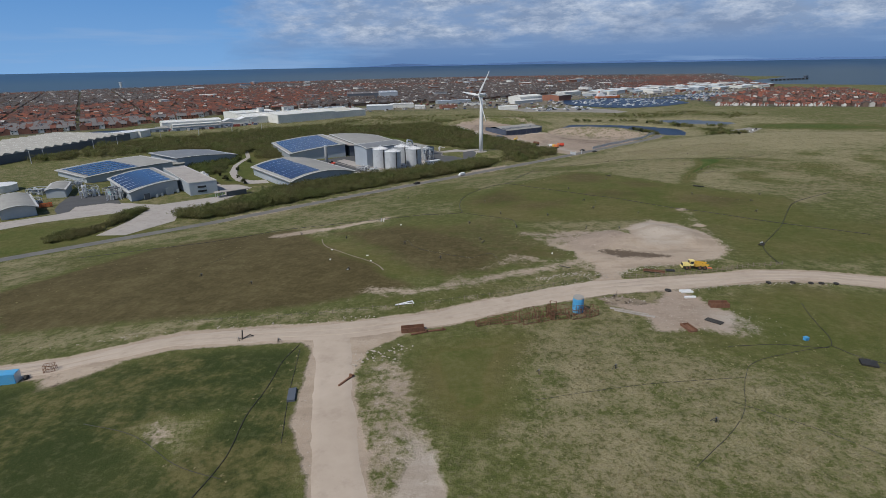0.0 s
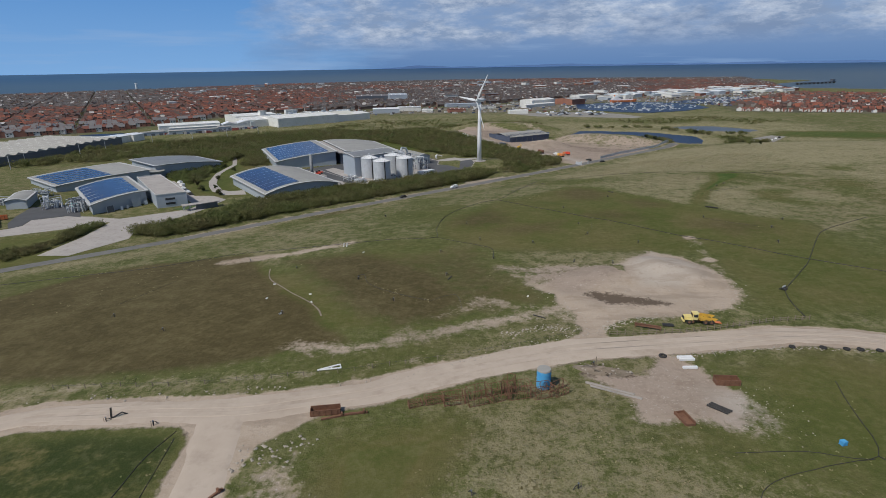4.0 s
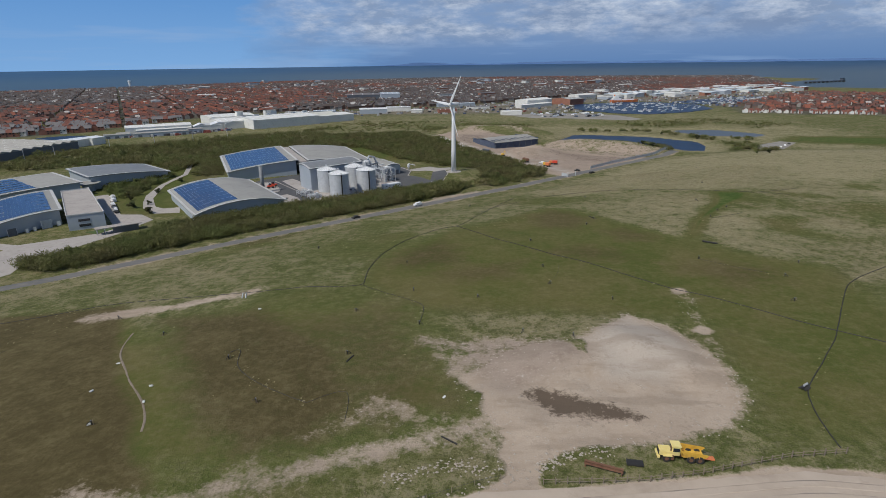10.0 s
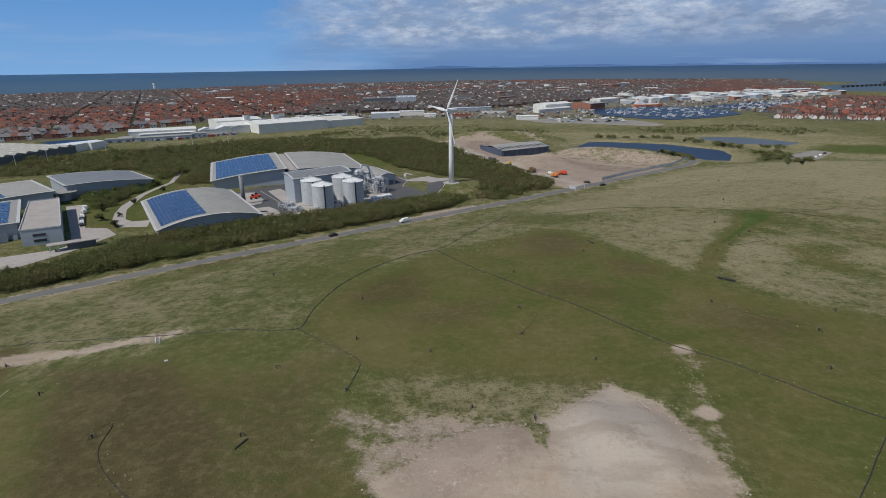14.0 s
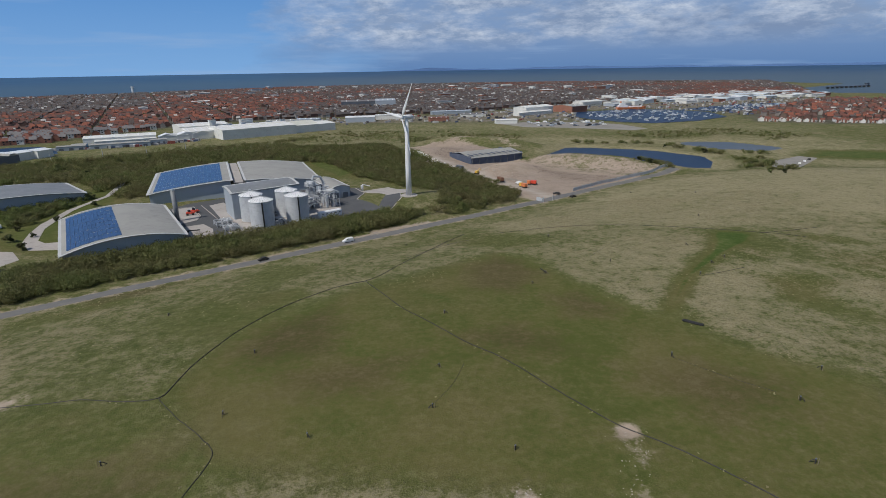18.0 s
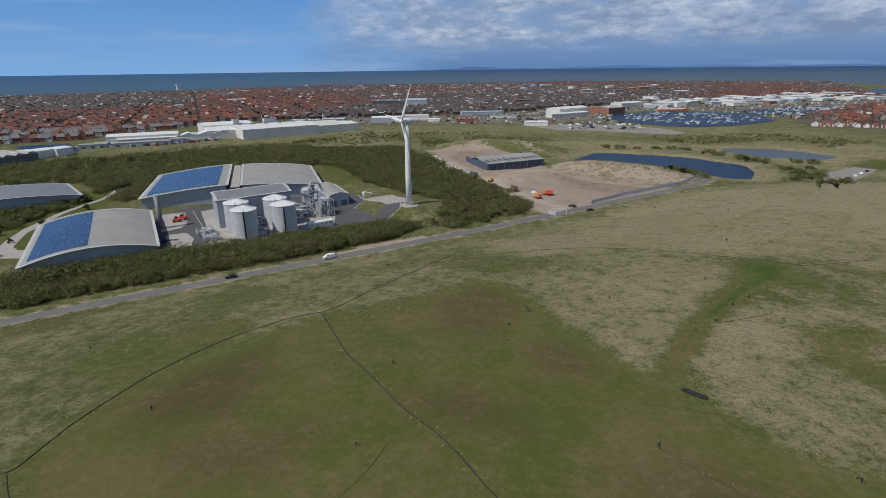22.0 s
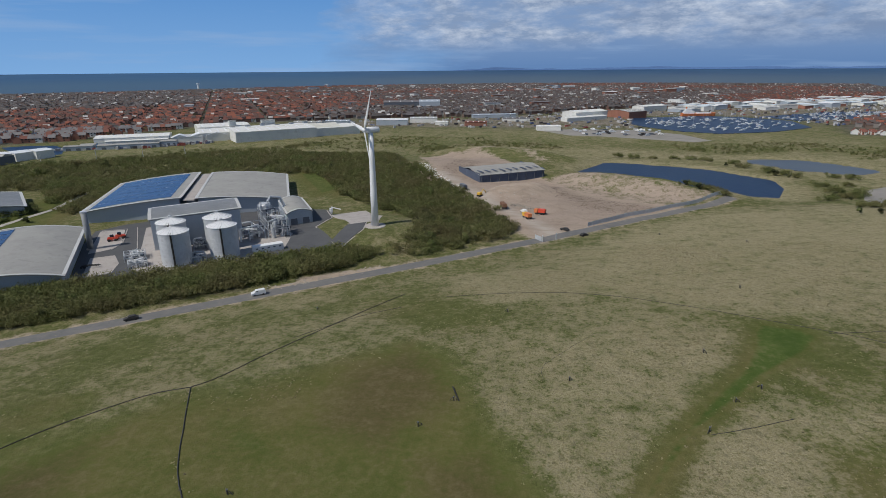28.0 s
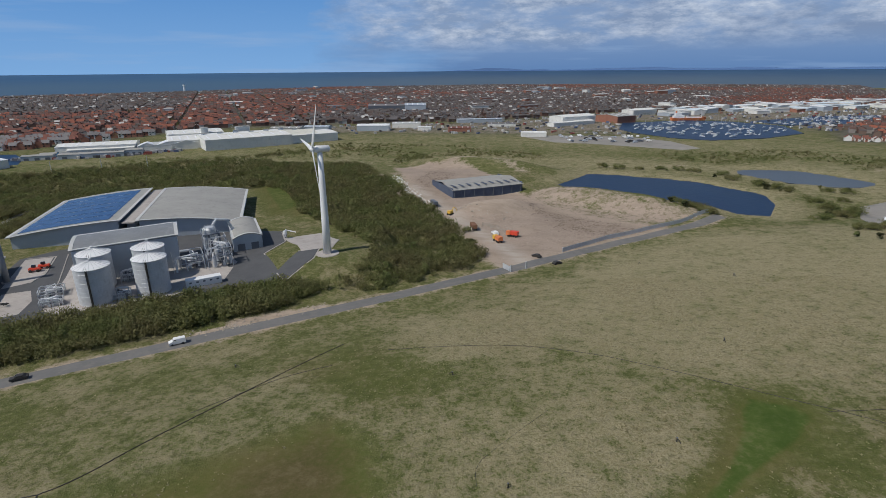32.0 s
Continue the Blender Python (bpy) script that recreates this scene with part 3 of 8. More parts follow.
def cover(x, y):
    """How bare, lush, dry and brown the ground is."""
    s = road_side(x, y)
    bare = np.maximum.reduce([
        soft_in(x, y, STOCK, 4.5),
        0.52 * band(x, y, [(-61, -364), (-49, -365.8), (-35, -360), (-21.4, -354.8), (-8, -348.5), (4, -345)], 6.5, 4), 0.34 * band(x, y, [(-76, -372), (-63, -370.6), (-50, -368)], 5, 4),
        0.36 * band(x, y, [(-38, -357.5), (-32, -350), (-24.4, -345), (-15.7, -343), (-8.5, -341.7)], 5, 4),
        0.40 * band(x, y, [(-18, -338), (-2, -344), (8, -352)], 10, 6),
        0.37 * soft_in(x, y, [(-57, -404), (-46.4, -397.3), (-43.5, -417), (-38.6, -433), (-37, -470), (-50, -470), (-55, -422)], 4),
        0.9 * soft_in(x, y, [(16, -376.6), (22, -368), (26, -371), (31.6, -384.4), (27.3, -393.6), (22.3, -389.9), (13.7, -391.6), (10.2, -390.5), (12.1, -385), (3, -375)], 3.5),
        0.30 * soft_in(x, y, [(33.4, -388), (38, -391), (36, -397), (29, -400), (25, -396)], 4), 0.40 * soft_in(x, y, [(22, -378), (33, -380), (37, -391), (32, -397), (21, -394)], 3),
        0.98 * band(x, y, HAUL, 9.5, 1.6), 0.98 * band(x, y, SIDE, 8.6, 1.5), soft_in(x, y, JUNCTION, 1.6), 0.75 * soft_in(x, y, [(-128, -405), (-122, -398), (-115, -396), (-108, -394), (-112, -398), (-117, -404), (-124, -409)], 2.5),
        0.55 * soft_in(x, y, [(-93, -426), (-92, -422), (-86.8, -425.4), (-84.8, -432.4), (-90, -430)], 2.5), 
        0.75 * spot(x, y, 60.7, -281.8, 3.4), 0.75 * spot(x, y, 57.3, -306.5, 3.6), 0.40 * band(x, y, [(61, -283), (58, -306), (54, -330)], 4, 3),
        0.7 * band(x, y, [(-110, -290), (-89, -286), (-66, -276)], 6, 4),
        0.30 * band(x, y, [(-140, -392), (-100, -378), (-60, -377), (-30, -370), (0, -360)], 6, 4),
        0.95 * soft_in(x, y, BARN_YARD, 8), 0.40 * soft_in(x, y, HARBOUR_LAND, 25),
        band(x, y, [(4, -366), (9, -359), (10, -350), (22, -345)], 7, 2.5),
        0.7 * band(x, y, [(-20, -113), (5, -96)], 5, 3), 0.42 * band(x, y, ROADWAY[1:], 12, 3), 0.8 * band(x, y, [(-26, -123), (2, -99)], 5, 2),
        0.42 * soft_in(x, y, [(-14, -311), (2, -310), (13, -309), (26, -310), (26, -319), (4, -327), (-5, -323)], 5),
        0.85 * band(x, y, [(-64, 152), (-10, 71), (20, 35), (53, -24), (68, -48)], 5, 3), 0.5 * band(x, y, [(-28, 238), (0, 255), (40, 215), (58, 172)], 6, 5),
        0.45 * band(x, y, [(-210, 205), (-120, 215), (-60, 200), (-46, 178)], 4, 3), 0.5 * band(x, y, [(60, 172), (120, 215), (220, 240), (330, 236), (420, 210)], 4, 4),
        0.46 * soft_in(x, y, SPOIL_BANK, 8), 0.40 * soft_in(x, y, [(-14.9, -309.1), (-3, -309.4), (5, -319.3), (9.5, -338.9), (-1.5, -339.8), (-5.9, -323.5)], 3),
        0.55 * band(x, y, [(-30, 130), (-12, 175), (10, 205), (36, 196), (60, 165)], 14, 10), 0.9 * soft_in(x, y, [(-44.7, -437), (-40.9, -433.9), (-37.5, -446), (-46.5, -446)], 1.5),
    ])
    for isle in (*ISLES, [(23, -311), (28.2, -315), (26.5, -322.5), (24, -318)], [(-12.7, -332.5), (-5.3, -327.9), (3.6, -334.7), (3.1, -340.2), (-7, -340.9)]):
        bare = bare * (1 - 0.85 * soft_in(x, y, isle, 1.5))
    lush = np.maximum.reduce([
        0.94 * soft_in(x, y, [(-150, -412), (-114, -399.2), (-90.2, -394.1), (-70, -395.5), (-68.3, -413.7), (-64, -426.6), (-60, -445), (-54, -480), (-150, -480)], 4) * (1 - 0.8 * soft_in(x, y, [(-95.9, -424), (-91.7, -420), (-80, -420), (-82, -431), (-84, -434)], 3)) * (0.86 + 0.14 * waves(x, y, 9, 4)),
        0.80 * soft_in(x, y, WEST_GREEN, 4), 0.6 * soft_in(x, y, [(-60, -292), (-46, -288), (-30, -300), (-36, -310), (-52, -304)], 6), 0.75 * soft_in(x, y, WEST_TUFT, 4),
        0.90 * soft_in(x, y, [(-45.8, -397.3), (-24.3, -391.9), (-20.7, -394.8), (-26.1, -409.4), (-27.3, -421.1), (-32.8, -427.6), (-38.6, -425.9), (-43.6, -415.2)], 5),
        0.72 * soft_in(x, y, [(39.9, -371.2), (55.8, -367.2), (90, -380), (55.1, -402.1), (44, -406.5), (36.8, -399.1), (34.2, -387.8)], 4),
        0.12 * soft_in(x, y, [(-36, -430), (12, -428), (24, -402), (44, -408), (90, -400), (90, -470), (-36, -480)], 7),
        0.80 * soft_in(x, y, GREEN_SLOPE, 4), 1.0 * soft_in(x, y, GREEN_STRIP, 2.6),
        0.92 * soft_in(x, y, [(58, -214), (66, -226), (72, -242), (56, -246), (46, -228)], 9), 0.90 * soft_in(x, y, [(36, -230), (10, -224), (4, -208), (20, -206), (34, -216)], 8),
        0.62 * soft_in(x, y, [(-40.2, -208.7), (-26.6, -203.4), (-21.3, -215.8), (-29.4, -223), (-35.7, -220.3)], 3),
        0.80 * soft_in(x, y, [(137, -153), (141, -161), (156, -168), (150, -177), (144, -171), (133, -165)], 3),
        0.75 * soft_in(x, y, [(56, -345), (58, -300), (85, -320), (108, -300), (125, -310), (110, -345)], 6),
        0.45 * soft_in(x, y, [(-57, -276), (-34, -274), (-18, -288), (-14, -300), (-40, -302), (-62, -290)], 6),
        0.9 * soft_in(x, y, [(-300, -290), (-262, -252), (-214, -226), (-208, -250), (-170, -255), (-230, -300)], 5),
        0.9 * soft_in(x, y, [(-250, -140), (-160, -150), (-150, -110), (-200, -40), (-220, 0), (-250, -40)], 5),
        0.95 * soft_in(x, y, [(-75, 20), (-62, 52), (-100, 110), (-125, 90)], 6),
        0.9 * soft_in(x, y, [(-120, 96), (-88, 60), (-62, 20), (-62, 52), (-100, 110)], 6),
        0.97 * soft_in(x, y, [(300, 120), (330, 160), (420, 150), (460, 100), (380, 90)], 8),
        np.where(s < -8, 0.04, 0.0) * (1 - soft_in(x, y, BARN_YARD, 6)),
    ])
    lush = lush * (1 - 0.9 * soft_in(x, y, DRY_SLOPE, 3)) * (1 - 0.8 * soft_in(x, y, ROUGH_SLOPE, 3))
    mound = np.clip((s - 12) / 10, 0, 1) * (1 - 0.85 * soft_in(x, y, DRY_SLOPE, 5))
    lush = np.maximum.reduce([lush, 0.62 * soft_in(x, y, ROUGH_SLOPE, 4) * np.clip(1.7 * waves(x, y, 8, 15), 0, 1), 0.5 * mound * np.clip((-110 - y) / 40, 0, 1) * np.clip(1.7 * waves(x, y, 19, 21) - 0.1, 0, 1)])
    lush = np.maximum(lush, 1.0 * soft_in(x, y, GREEN_STRIP, 2.6))
    dry = np.maximum.reduce([
        0.9 * soft_in(x, y, [(-95.9, -424), (-91.7, -420), (-80, -420), (-82, -431), (-84, -434)], 3), 1.05 * soft_in(x, y, [(-24, -398), (30, -398), (34, -410), (90, -420), (40, -450), (-25, -440)], 10),
        0.75 * band(x, y, [(-140, -386), (-100, -378.5), (-60, -378), (-30, -371), (-10, -362)], 6, 3),
        1.15 * soft_in(x, y, ROUGH_SLOPE, 4) * (0.75 + 0.5 * waves(x, y, 13, 3)),
        (0.9 + 0.35 * waves(x, y, 11, 9)) * soft_in(x, y, DRY_SLOPE, 4),
        1.6 * soft_in(x, y, [(40, -112), (156, 20), (330, 40), (400, -100), (161, -140), (125, -145), (83, -132), (62, -150), (40, -160)], 14),
        1.0 * np.exp(-(((s - 17) / 9) ** 2)) * np.clip((30 - x) / 60, 0, 1),
        0.55 * np.clip(1 - np.abs(s - 55) / 45, 0, 1) * (0.8 + 0.6 * waves(x, y, 16, 7)) * np.clip((x + 60) / 90, 0.45, 1),
        0.9 * soft_in(x, y, [(18, -190), (33, -179), (36, -176), (18, -206), (7, -209), (-2, -205)], 3),
        1.2 * soft_in(x, y, [(112, -150), (135, -146), (160, -140), (150, -120), (120, -128)], 7),
        0.35 * soft_in(x, y, [(60, 120), (95, 140), (130, 112), (160, 88), (168, 56), (128, 38), (92, 58)], 6),
        1.25 * soft_in(x, y, [(-60, 210), (60, 200), (110, 200), (200, 180), (240, 140), (330, 60), (420, 100), (380, 260), (240, 250), (0, 280)], 25),
        0.7 * soft_in(x, y, [(-420, 160), (-100, 260), (-60, 180), (-160, 150)], 25), 0.6 * soft_in(x, y, [(-330, 150), (-60, 330), (400, 300), (420, 420), (0, 440), (-330, 400)], 30),
    ])
    for outline in (POND, POND_FAR):
        d = inside(x, y, outline)
        dry = np.maximum(dry, 1.7 * np.clip(1.1 + d / 22, 0, 1))
    for pts, r in PIPE_LINES:
        dry = np.maximum(dry, 0.9 * band(x, y, pts, 1.6, 1.4))
    brown = np.maximum.reduce([
        0.85 * soft_in(x, y, [(-190, -345), (-160, -293.7), (-140, -284), (-105.8, -281), (-88, -309), (-76.8, -326.9), (-63.7, -339.4), (-57.8, -352), (-48, -362), (-60.9, -365.7), (-68.6, -370.1), (-85.8, -374.1), (-160, -376)], 4),
        0.70 * soft_in(x, y, WEST_BROWN, 7), 0.50 * soft_in(x, y, [(-57.4, -298.5), (-14.2, -290.5), (-7.1, -315.5), (3.3, -333.8), (0.4, -341), (-22.6, -350.1), (-33.5, -350.4), (-38.2, -334)], 12),
        0.16 * soft_in(x, y, [(-25.1, -400), (-0.1, -399.1), (24.6, -399.1), (12.8, -424.9), (-3, -437.4), (-19.5, -433.4), (-27.5, -422.8)], 9),
        0.52 * soft_in(x, y, [(24, -188), (38, -171.5), (48.1, -178), (56, -196), (46, -218), (28, -212)], 8),
        0.50 * soft_in(x, y, [(50, -216), (64, -210), (75, -228), (70, -236), (54, -236)], 8),
        0.52 * soft_in(x, y, [(22, -242), (40.7, -233), (56, -242), (62, -258), (34, -256)], 9),
        0.56 * soft_in(x, y, [(-31, -252), (-25.6, -234.8), (-10, -218), (0, -238), (2, -256), (-19.5, -264)], 9),
        0.48 * soft_in(x, y, [(13.6, -250), (26, -250), (15, -273), (-2, -278), (-20, -262)], 9),
        0.55 * soft_in(x, y, [(-112, -200), (-95, -191), (-70, -170), (-48, -150), (-52, -164), (-66, -184), (-82, -200), (-97, -212)], 5) * np.clip(0.55 + 0.8 * waves(x, y, 10, 2), 0, 1),
        0.5 * soft_in(x, y, [(62, -262), (80, -252), (100, -262), (96, -276), (76, -284)], 10),
    ])
    brown = np.maximum.reduce([brown * (1 - 0.9 * soft_in(x, y, GREEN_STRIP, 2.6)), 0.3 * soft_in(x, y, SPOIL_BANK, 6)])
    wet = np.maximum(0.85 * soft_in(x, y, [(11, -334), (15.5, -331.5), (22.4, -335.4), (30.8, -339.3), (34.2, -342.8), (26, -342.6), (17, -341.5)], 2.5), 0.75 * band(x, y, [(2, -374), (14, -374)], 5, 3))
    damp = soft_in(x, y, [(-150, -412), (-114, -399.2), (-90.2, -394.1), (-70, -395.5), (-68.3, -413.7), (-64, -426.6), (-60, -445), (-54, -480), (-150, -480)], 4) * (1 - soft_in(x, y, [(-95.9, -424), (-91.7, -420), (-80, -420), (-82, -431), (-84, -434)], 3))
    wet = np.maximum.reduce([wet, 0.8 * damp * (1 - bare), 0.42 * soft_in(x, y, [(66, 92), (92, 58), (124, 38), (140, 24), (110, -2), (84, 14), (72, 40), (60, 70)], 10), 0.40 * soft_in(x, y, [(-10, 150), (20, 150), (12, 110), (0, 80), (-20, 110)], 8)])
    yard = np.maximum.reduce([soft_in(x, y, BARN_YARD, 10) * (1 - 0.8 * soft_in(x, y, [(26, 44), (40, 66), (58, 72), (72, 60), (66, 44), (44, 36)], 8)), 0.7 * soft_in(x, y, SPOIL_BANK, 8), 0.85 * soft_in(x, y, [(2, -374), (10, -390), (30, -394), (37, -380), (22, -367)], 4), 0.95 * soft_in(x, y, [(-11.6, -311.5), (-3.3, -308.6), (8, -313), (14, -307), (25.5, -310.5), (26.3, -321.6), (17.3, -329), (8.4, -334), (3, -326.7)], 3)])
    # the stockpile's top-lit face is painted as pale grey soil colour
    grey = np.maximum(0.8 * soft_in(x, y, [(28.5, -313.6), (40.9, -298.8), (46.8, -308.2), (49, -323.7), (40.7, -329), (29.3, -328.3)], 2.5), 0.9 * soft_in(x, y, [(-46, -428), (-38, -432), (-38, -445), (-46, -445)], 3))
    grey = np.maximum.reduce([grey, 0.9 * soft_in(x, y, [(26, -381), (34, -379.5), (38.5, -389), (35, -394), (26, -392)], 3), 0.4 * soft_in(x, y, HARBOUR_LAND, 20), band(x, y, [(76, -42), (57, -8), (36, 22), (14, 60), (-10, 95)], 8, 4)])
    return np.stack([bare, lush * (1 - bare), dry, brown], -1), np.stack([wet, yard, grey, np.maximum.reduce([0.85 * soft_in(x, y, TOWN, 15), 0.85 * soft_in(x, y, ESTATE, 10), 0.50 * soft_in(x, y, HARBOUR_LAND, 25)])], -1)


def sheet(name, xs, ys, mat, label, kind="structure", with_cover=False, zfun=None):
    gx, gy = np.meshgrid(xs, ys)
    gz = (zfun or height)(gx, gy)
    me = bpy.data.meshes.new(name)
    co = np.stack([gx, gy, gz], -1).reshape(-1, 3)
    nx, ny = len(xs), len(ys)
    i = (np.arange(ny - 1)[:, None] * nx + np.arange(nx - 1)[None]).ravel()
    quads = np.stack([i, i + 1, i + nx + 1, i + nx], -1)
    me.vertices.add(len(co))
    me.vertices.foreach_set("co", co.astype(np.float32).ravel())
    me.loops.add(quads.size)
    me.loops.foreach_set("vertex_index", quads.astype(np.int32).ravel())
    me.polygons.add(len(quads))
    me.polygons.foreach_set("loop_start", np.arange(0, quads.size, 4, dtype=np.int32))
    me.update(calc_edges=True)
    me.shade_smooth()
    if with_cover:
        for key, values in zip(("cover", "soil"), cover(gx, gy)):
            a = me.color_attributes.new(key, "FLOAT_COLOR", "POINT")
            a.data.foreach_set("color", values.reshape(-1, 4).astype(np.float32).ravel())
    me.materials.append(mat)
    return tagged(new(name, me), label, name.replace("_", " "), kind=kind)


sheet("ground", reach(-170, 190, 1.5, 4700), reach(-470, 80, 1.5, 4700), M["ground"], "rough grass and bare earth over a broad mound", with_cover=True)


def rise(x, y):
    """The sea, lifted far out to where its horizon lies."""
    r = np.hypot(x - 20, y + 390)
    return -1.6 + 55.5 * np.clip((r - 2500) / 2350, 0, 1) ** 1.6


def sea_sheet():
    rs, angs = np.concatenate([np.linspace(1500, 4880, 60)]), np.radians(np.linspace(0, 360, 181))
    bm = bmesh.new()
    rows = []
    for r in rs:
        rows.append([bm.verts.new((20 + r * math.cos(a), -390 + r * math.sin(a), float(rise(20 + r * math.cos(a), -390 + r * math.sin(a))))) for a in angs[:-1]])
    for p, q in zip(rows, rows[1:]):
        for k in range(180):
            bm.faces.new((p[k], q[k], q[(k + 1) % 180], p[(k + 1) % 180]))
    return tagged(part("sea", bm, M["sea"], smooth=True), "dark blue sea running out to the horizon", "water", kind="structure")


sea_sheet()


def draped(name, pts, widths, mat, label, lift=0.06, rag=0.4, step=2.0, seed=1):
    """A road surface laid on the land, with uneven edges and a shallow thickness."""
    rnd = random.Random(seed)
    line = []
    for (a, wa), (b, wb) in zip(zip(pts, widths), zip(pts[1:], widths[1:])):
        a, b = Vector(a), Vector(b)
        n = max(1, int((b - a).length / step))
        line += [(a.lerp(b, k / n), wa + (wb - wa) * k / n) for k in range(n)]
    line.append((Vector(pts[-1]), widths[-1]))
    for _ in range(3):
        line = [line[0]] + [((line[i - 1][0] + line[i][0] * 2 + line[i + 1][0]) / 4, line[i][1]) for i in range(1, len(line) - 1)] + [line[-1]]
    bm, rows = bmesh.new(), []
    wob = [0.0, 0.0]
    for i, (p, w) in enumerate(line):
        d = (line[min(i + 1, len(line) - 1)][0] - line[max(i - 1, 0)][0]).normalized()
        n = Vector((-d.y, d.x))
        wob = [0.7 * v + rnd.uniform(-1, 1) * rag for v in wob]
        row = []
        for k in range(9):
            f = k / 8 - 0.5
            off = f * w + (wob[0] if k == 0 else wob[1] if k == 8 else 0)
            q = p + n * off
            row.append(bm.verts.new((q.x, q.y, float(height(q.x, q.y)) + (lift if 0 < k < 8 else -0.05))))
        rows.append(row)
    for a, b in zip(rows, rows[1:]):
        for k in range(8):
            bm.faces.new((a[k], b[k], b[k + 1], a[k + 1])[::-1])
    return tagged(part(name, bm, mat, smooth=True), label, "road", kind="structure")


def paved(name, pts, mat, label, lift=0.08, category="pavement", kind="structure"):
    """A paved plan as a slab that follows the land."""
    bm = bmesh.new()
    f = bm.faces.new([bm.verts.new((x, y, 0)) for x, y in pts])
    f.normal_update()
    if f.normal.z < 0:
        f.normal_flip()
    bmesh.ops.triangulate(bm, faces=[f])
    for _ in range(3):
        bmesh.ops.subdivide_edges(bm, edges=[e for e in bm.edges if e.calc_length() > 4], cuts=1)
        bmesh.ops.triangulate(bm, faces=[q for q in bm.faces if len(q.verts) > 3])
    for v in bm.verts:
        v.co.z = float(height(v.co.x, v.co.y)) + lift
    rim = bmesh.ops.extrude_edge_only(bm, edges=[e for e in bm.edges if e.is_boundary])
    for v in rim["geom"]:
        if isinstance(v, bmesh.types.BMVert):
            v.co.z -= lift + 0.3
    return tagged(part(name, bm, mat), label, category, kind=kind)


draped("road", ROADWAY, [7.0] * len(ROADWAY), M["tarmac"], "straight grey asphalt road along the foot of the mound", 0.07, 0.12, 3)
draped("haul_road", HAUL, [7.2, 7.2, 7, 7, 9.5, 8.2, 9.2, 10.5, 8.2, 8.2, 8.2, 8.2, 8.2, 8.2, 8.2], M["haul"], "pale compacted stone haul road across the mound", 0.10, 0.5, 2, 2)
draped("side_road", [(-66, -391), (-63, -403), (-60, -420), (-55, -440), (-49, -470), (-44, -500), (-38, -560)], [9, 8.6, 8.4, 8.4, 8.4, 8.4, 8.4], M["haul"], "pale stone track joining the haul road", 0.12, 0.4, 2, 3)
for off in (-1.3, 1.3):
    draped("wheel_track", [(x, y + off) for x, y in HAUL], [1.9] * len(HAUL), M["rut"], "pale wheel track worn into the haul road", 0.13, 0.55, 2, 5)

def rounded(pts, rounds=2):
    """The outline with its corners cut back to a smooth shore."""
    for _ in range(rounds):
        pts = [q for a, b in zip(pts, pts[1:] + pts[:1]) for q in ((a[0] * 0.75 + b[0] * 0.25, a[1] * 0.75 + b[1] * 0.25), (a[0] * 0.25 + b[0] * 0.75, a[1] * 0.25 + b[1] * 0.75))]
    return pts


for outline, z, lab in ((POND, -1.2, "dark blue pond with reedy banks"), (POND_FAR, -1.2, "shallow grey-blue pool in dry grass")):
    bm = bmesh.new()
    c = np.mean(np.array(outline, float), 0)
    prism(bm, rounded([(c[0] + (x - c[0]) * 1.04, c[1] + (y - c[1]) * 1.04) for x, y in outline]), z - 0.5, z)
    tagged(part("pond", bm, M["pond" if outline is POND else "shallow"]), lab, "water", kind="structure")


LAKE = [(-484, 192), (-455, 199), (-422, 178), (-396, 148), (-404, 124), (-440, 140), (-500, 176)]
tagged(part("lake", prism(bmesh.new(), LAKE, -0.4, 0.12), M["pond"]), "small blue lake beside the white factory", "water", kind="structure")


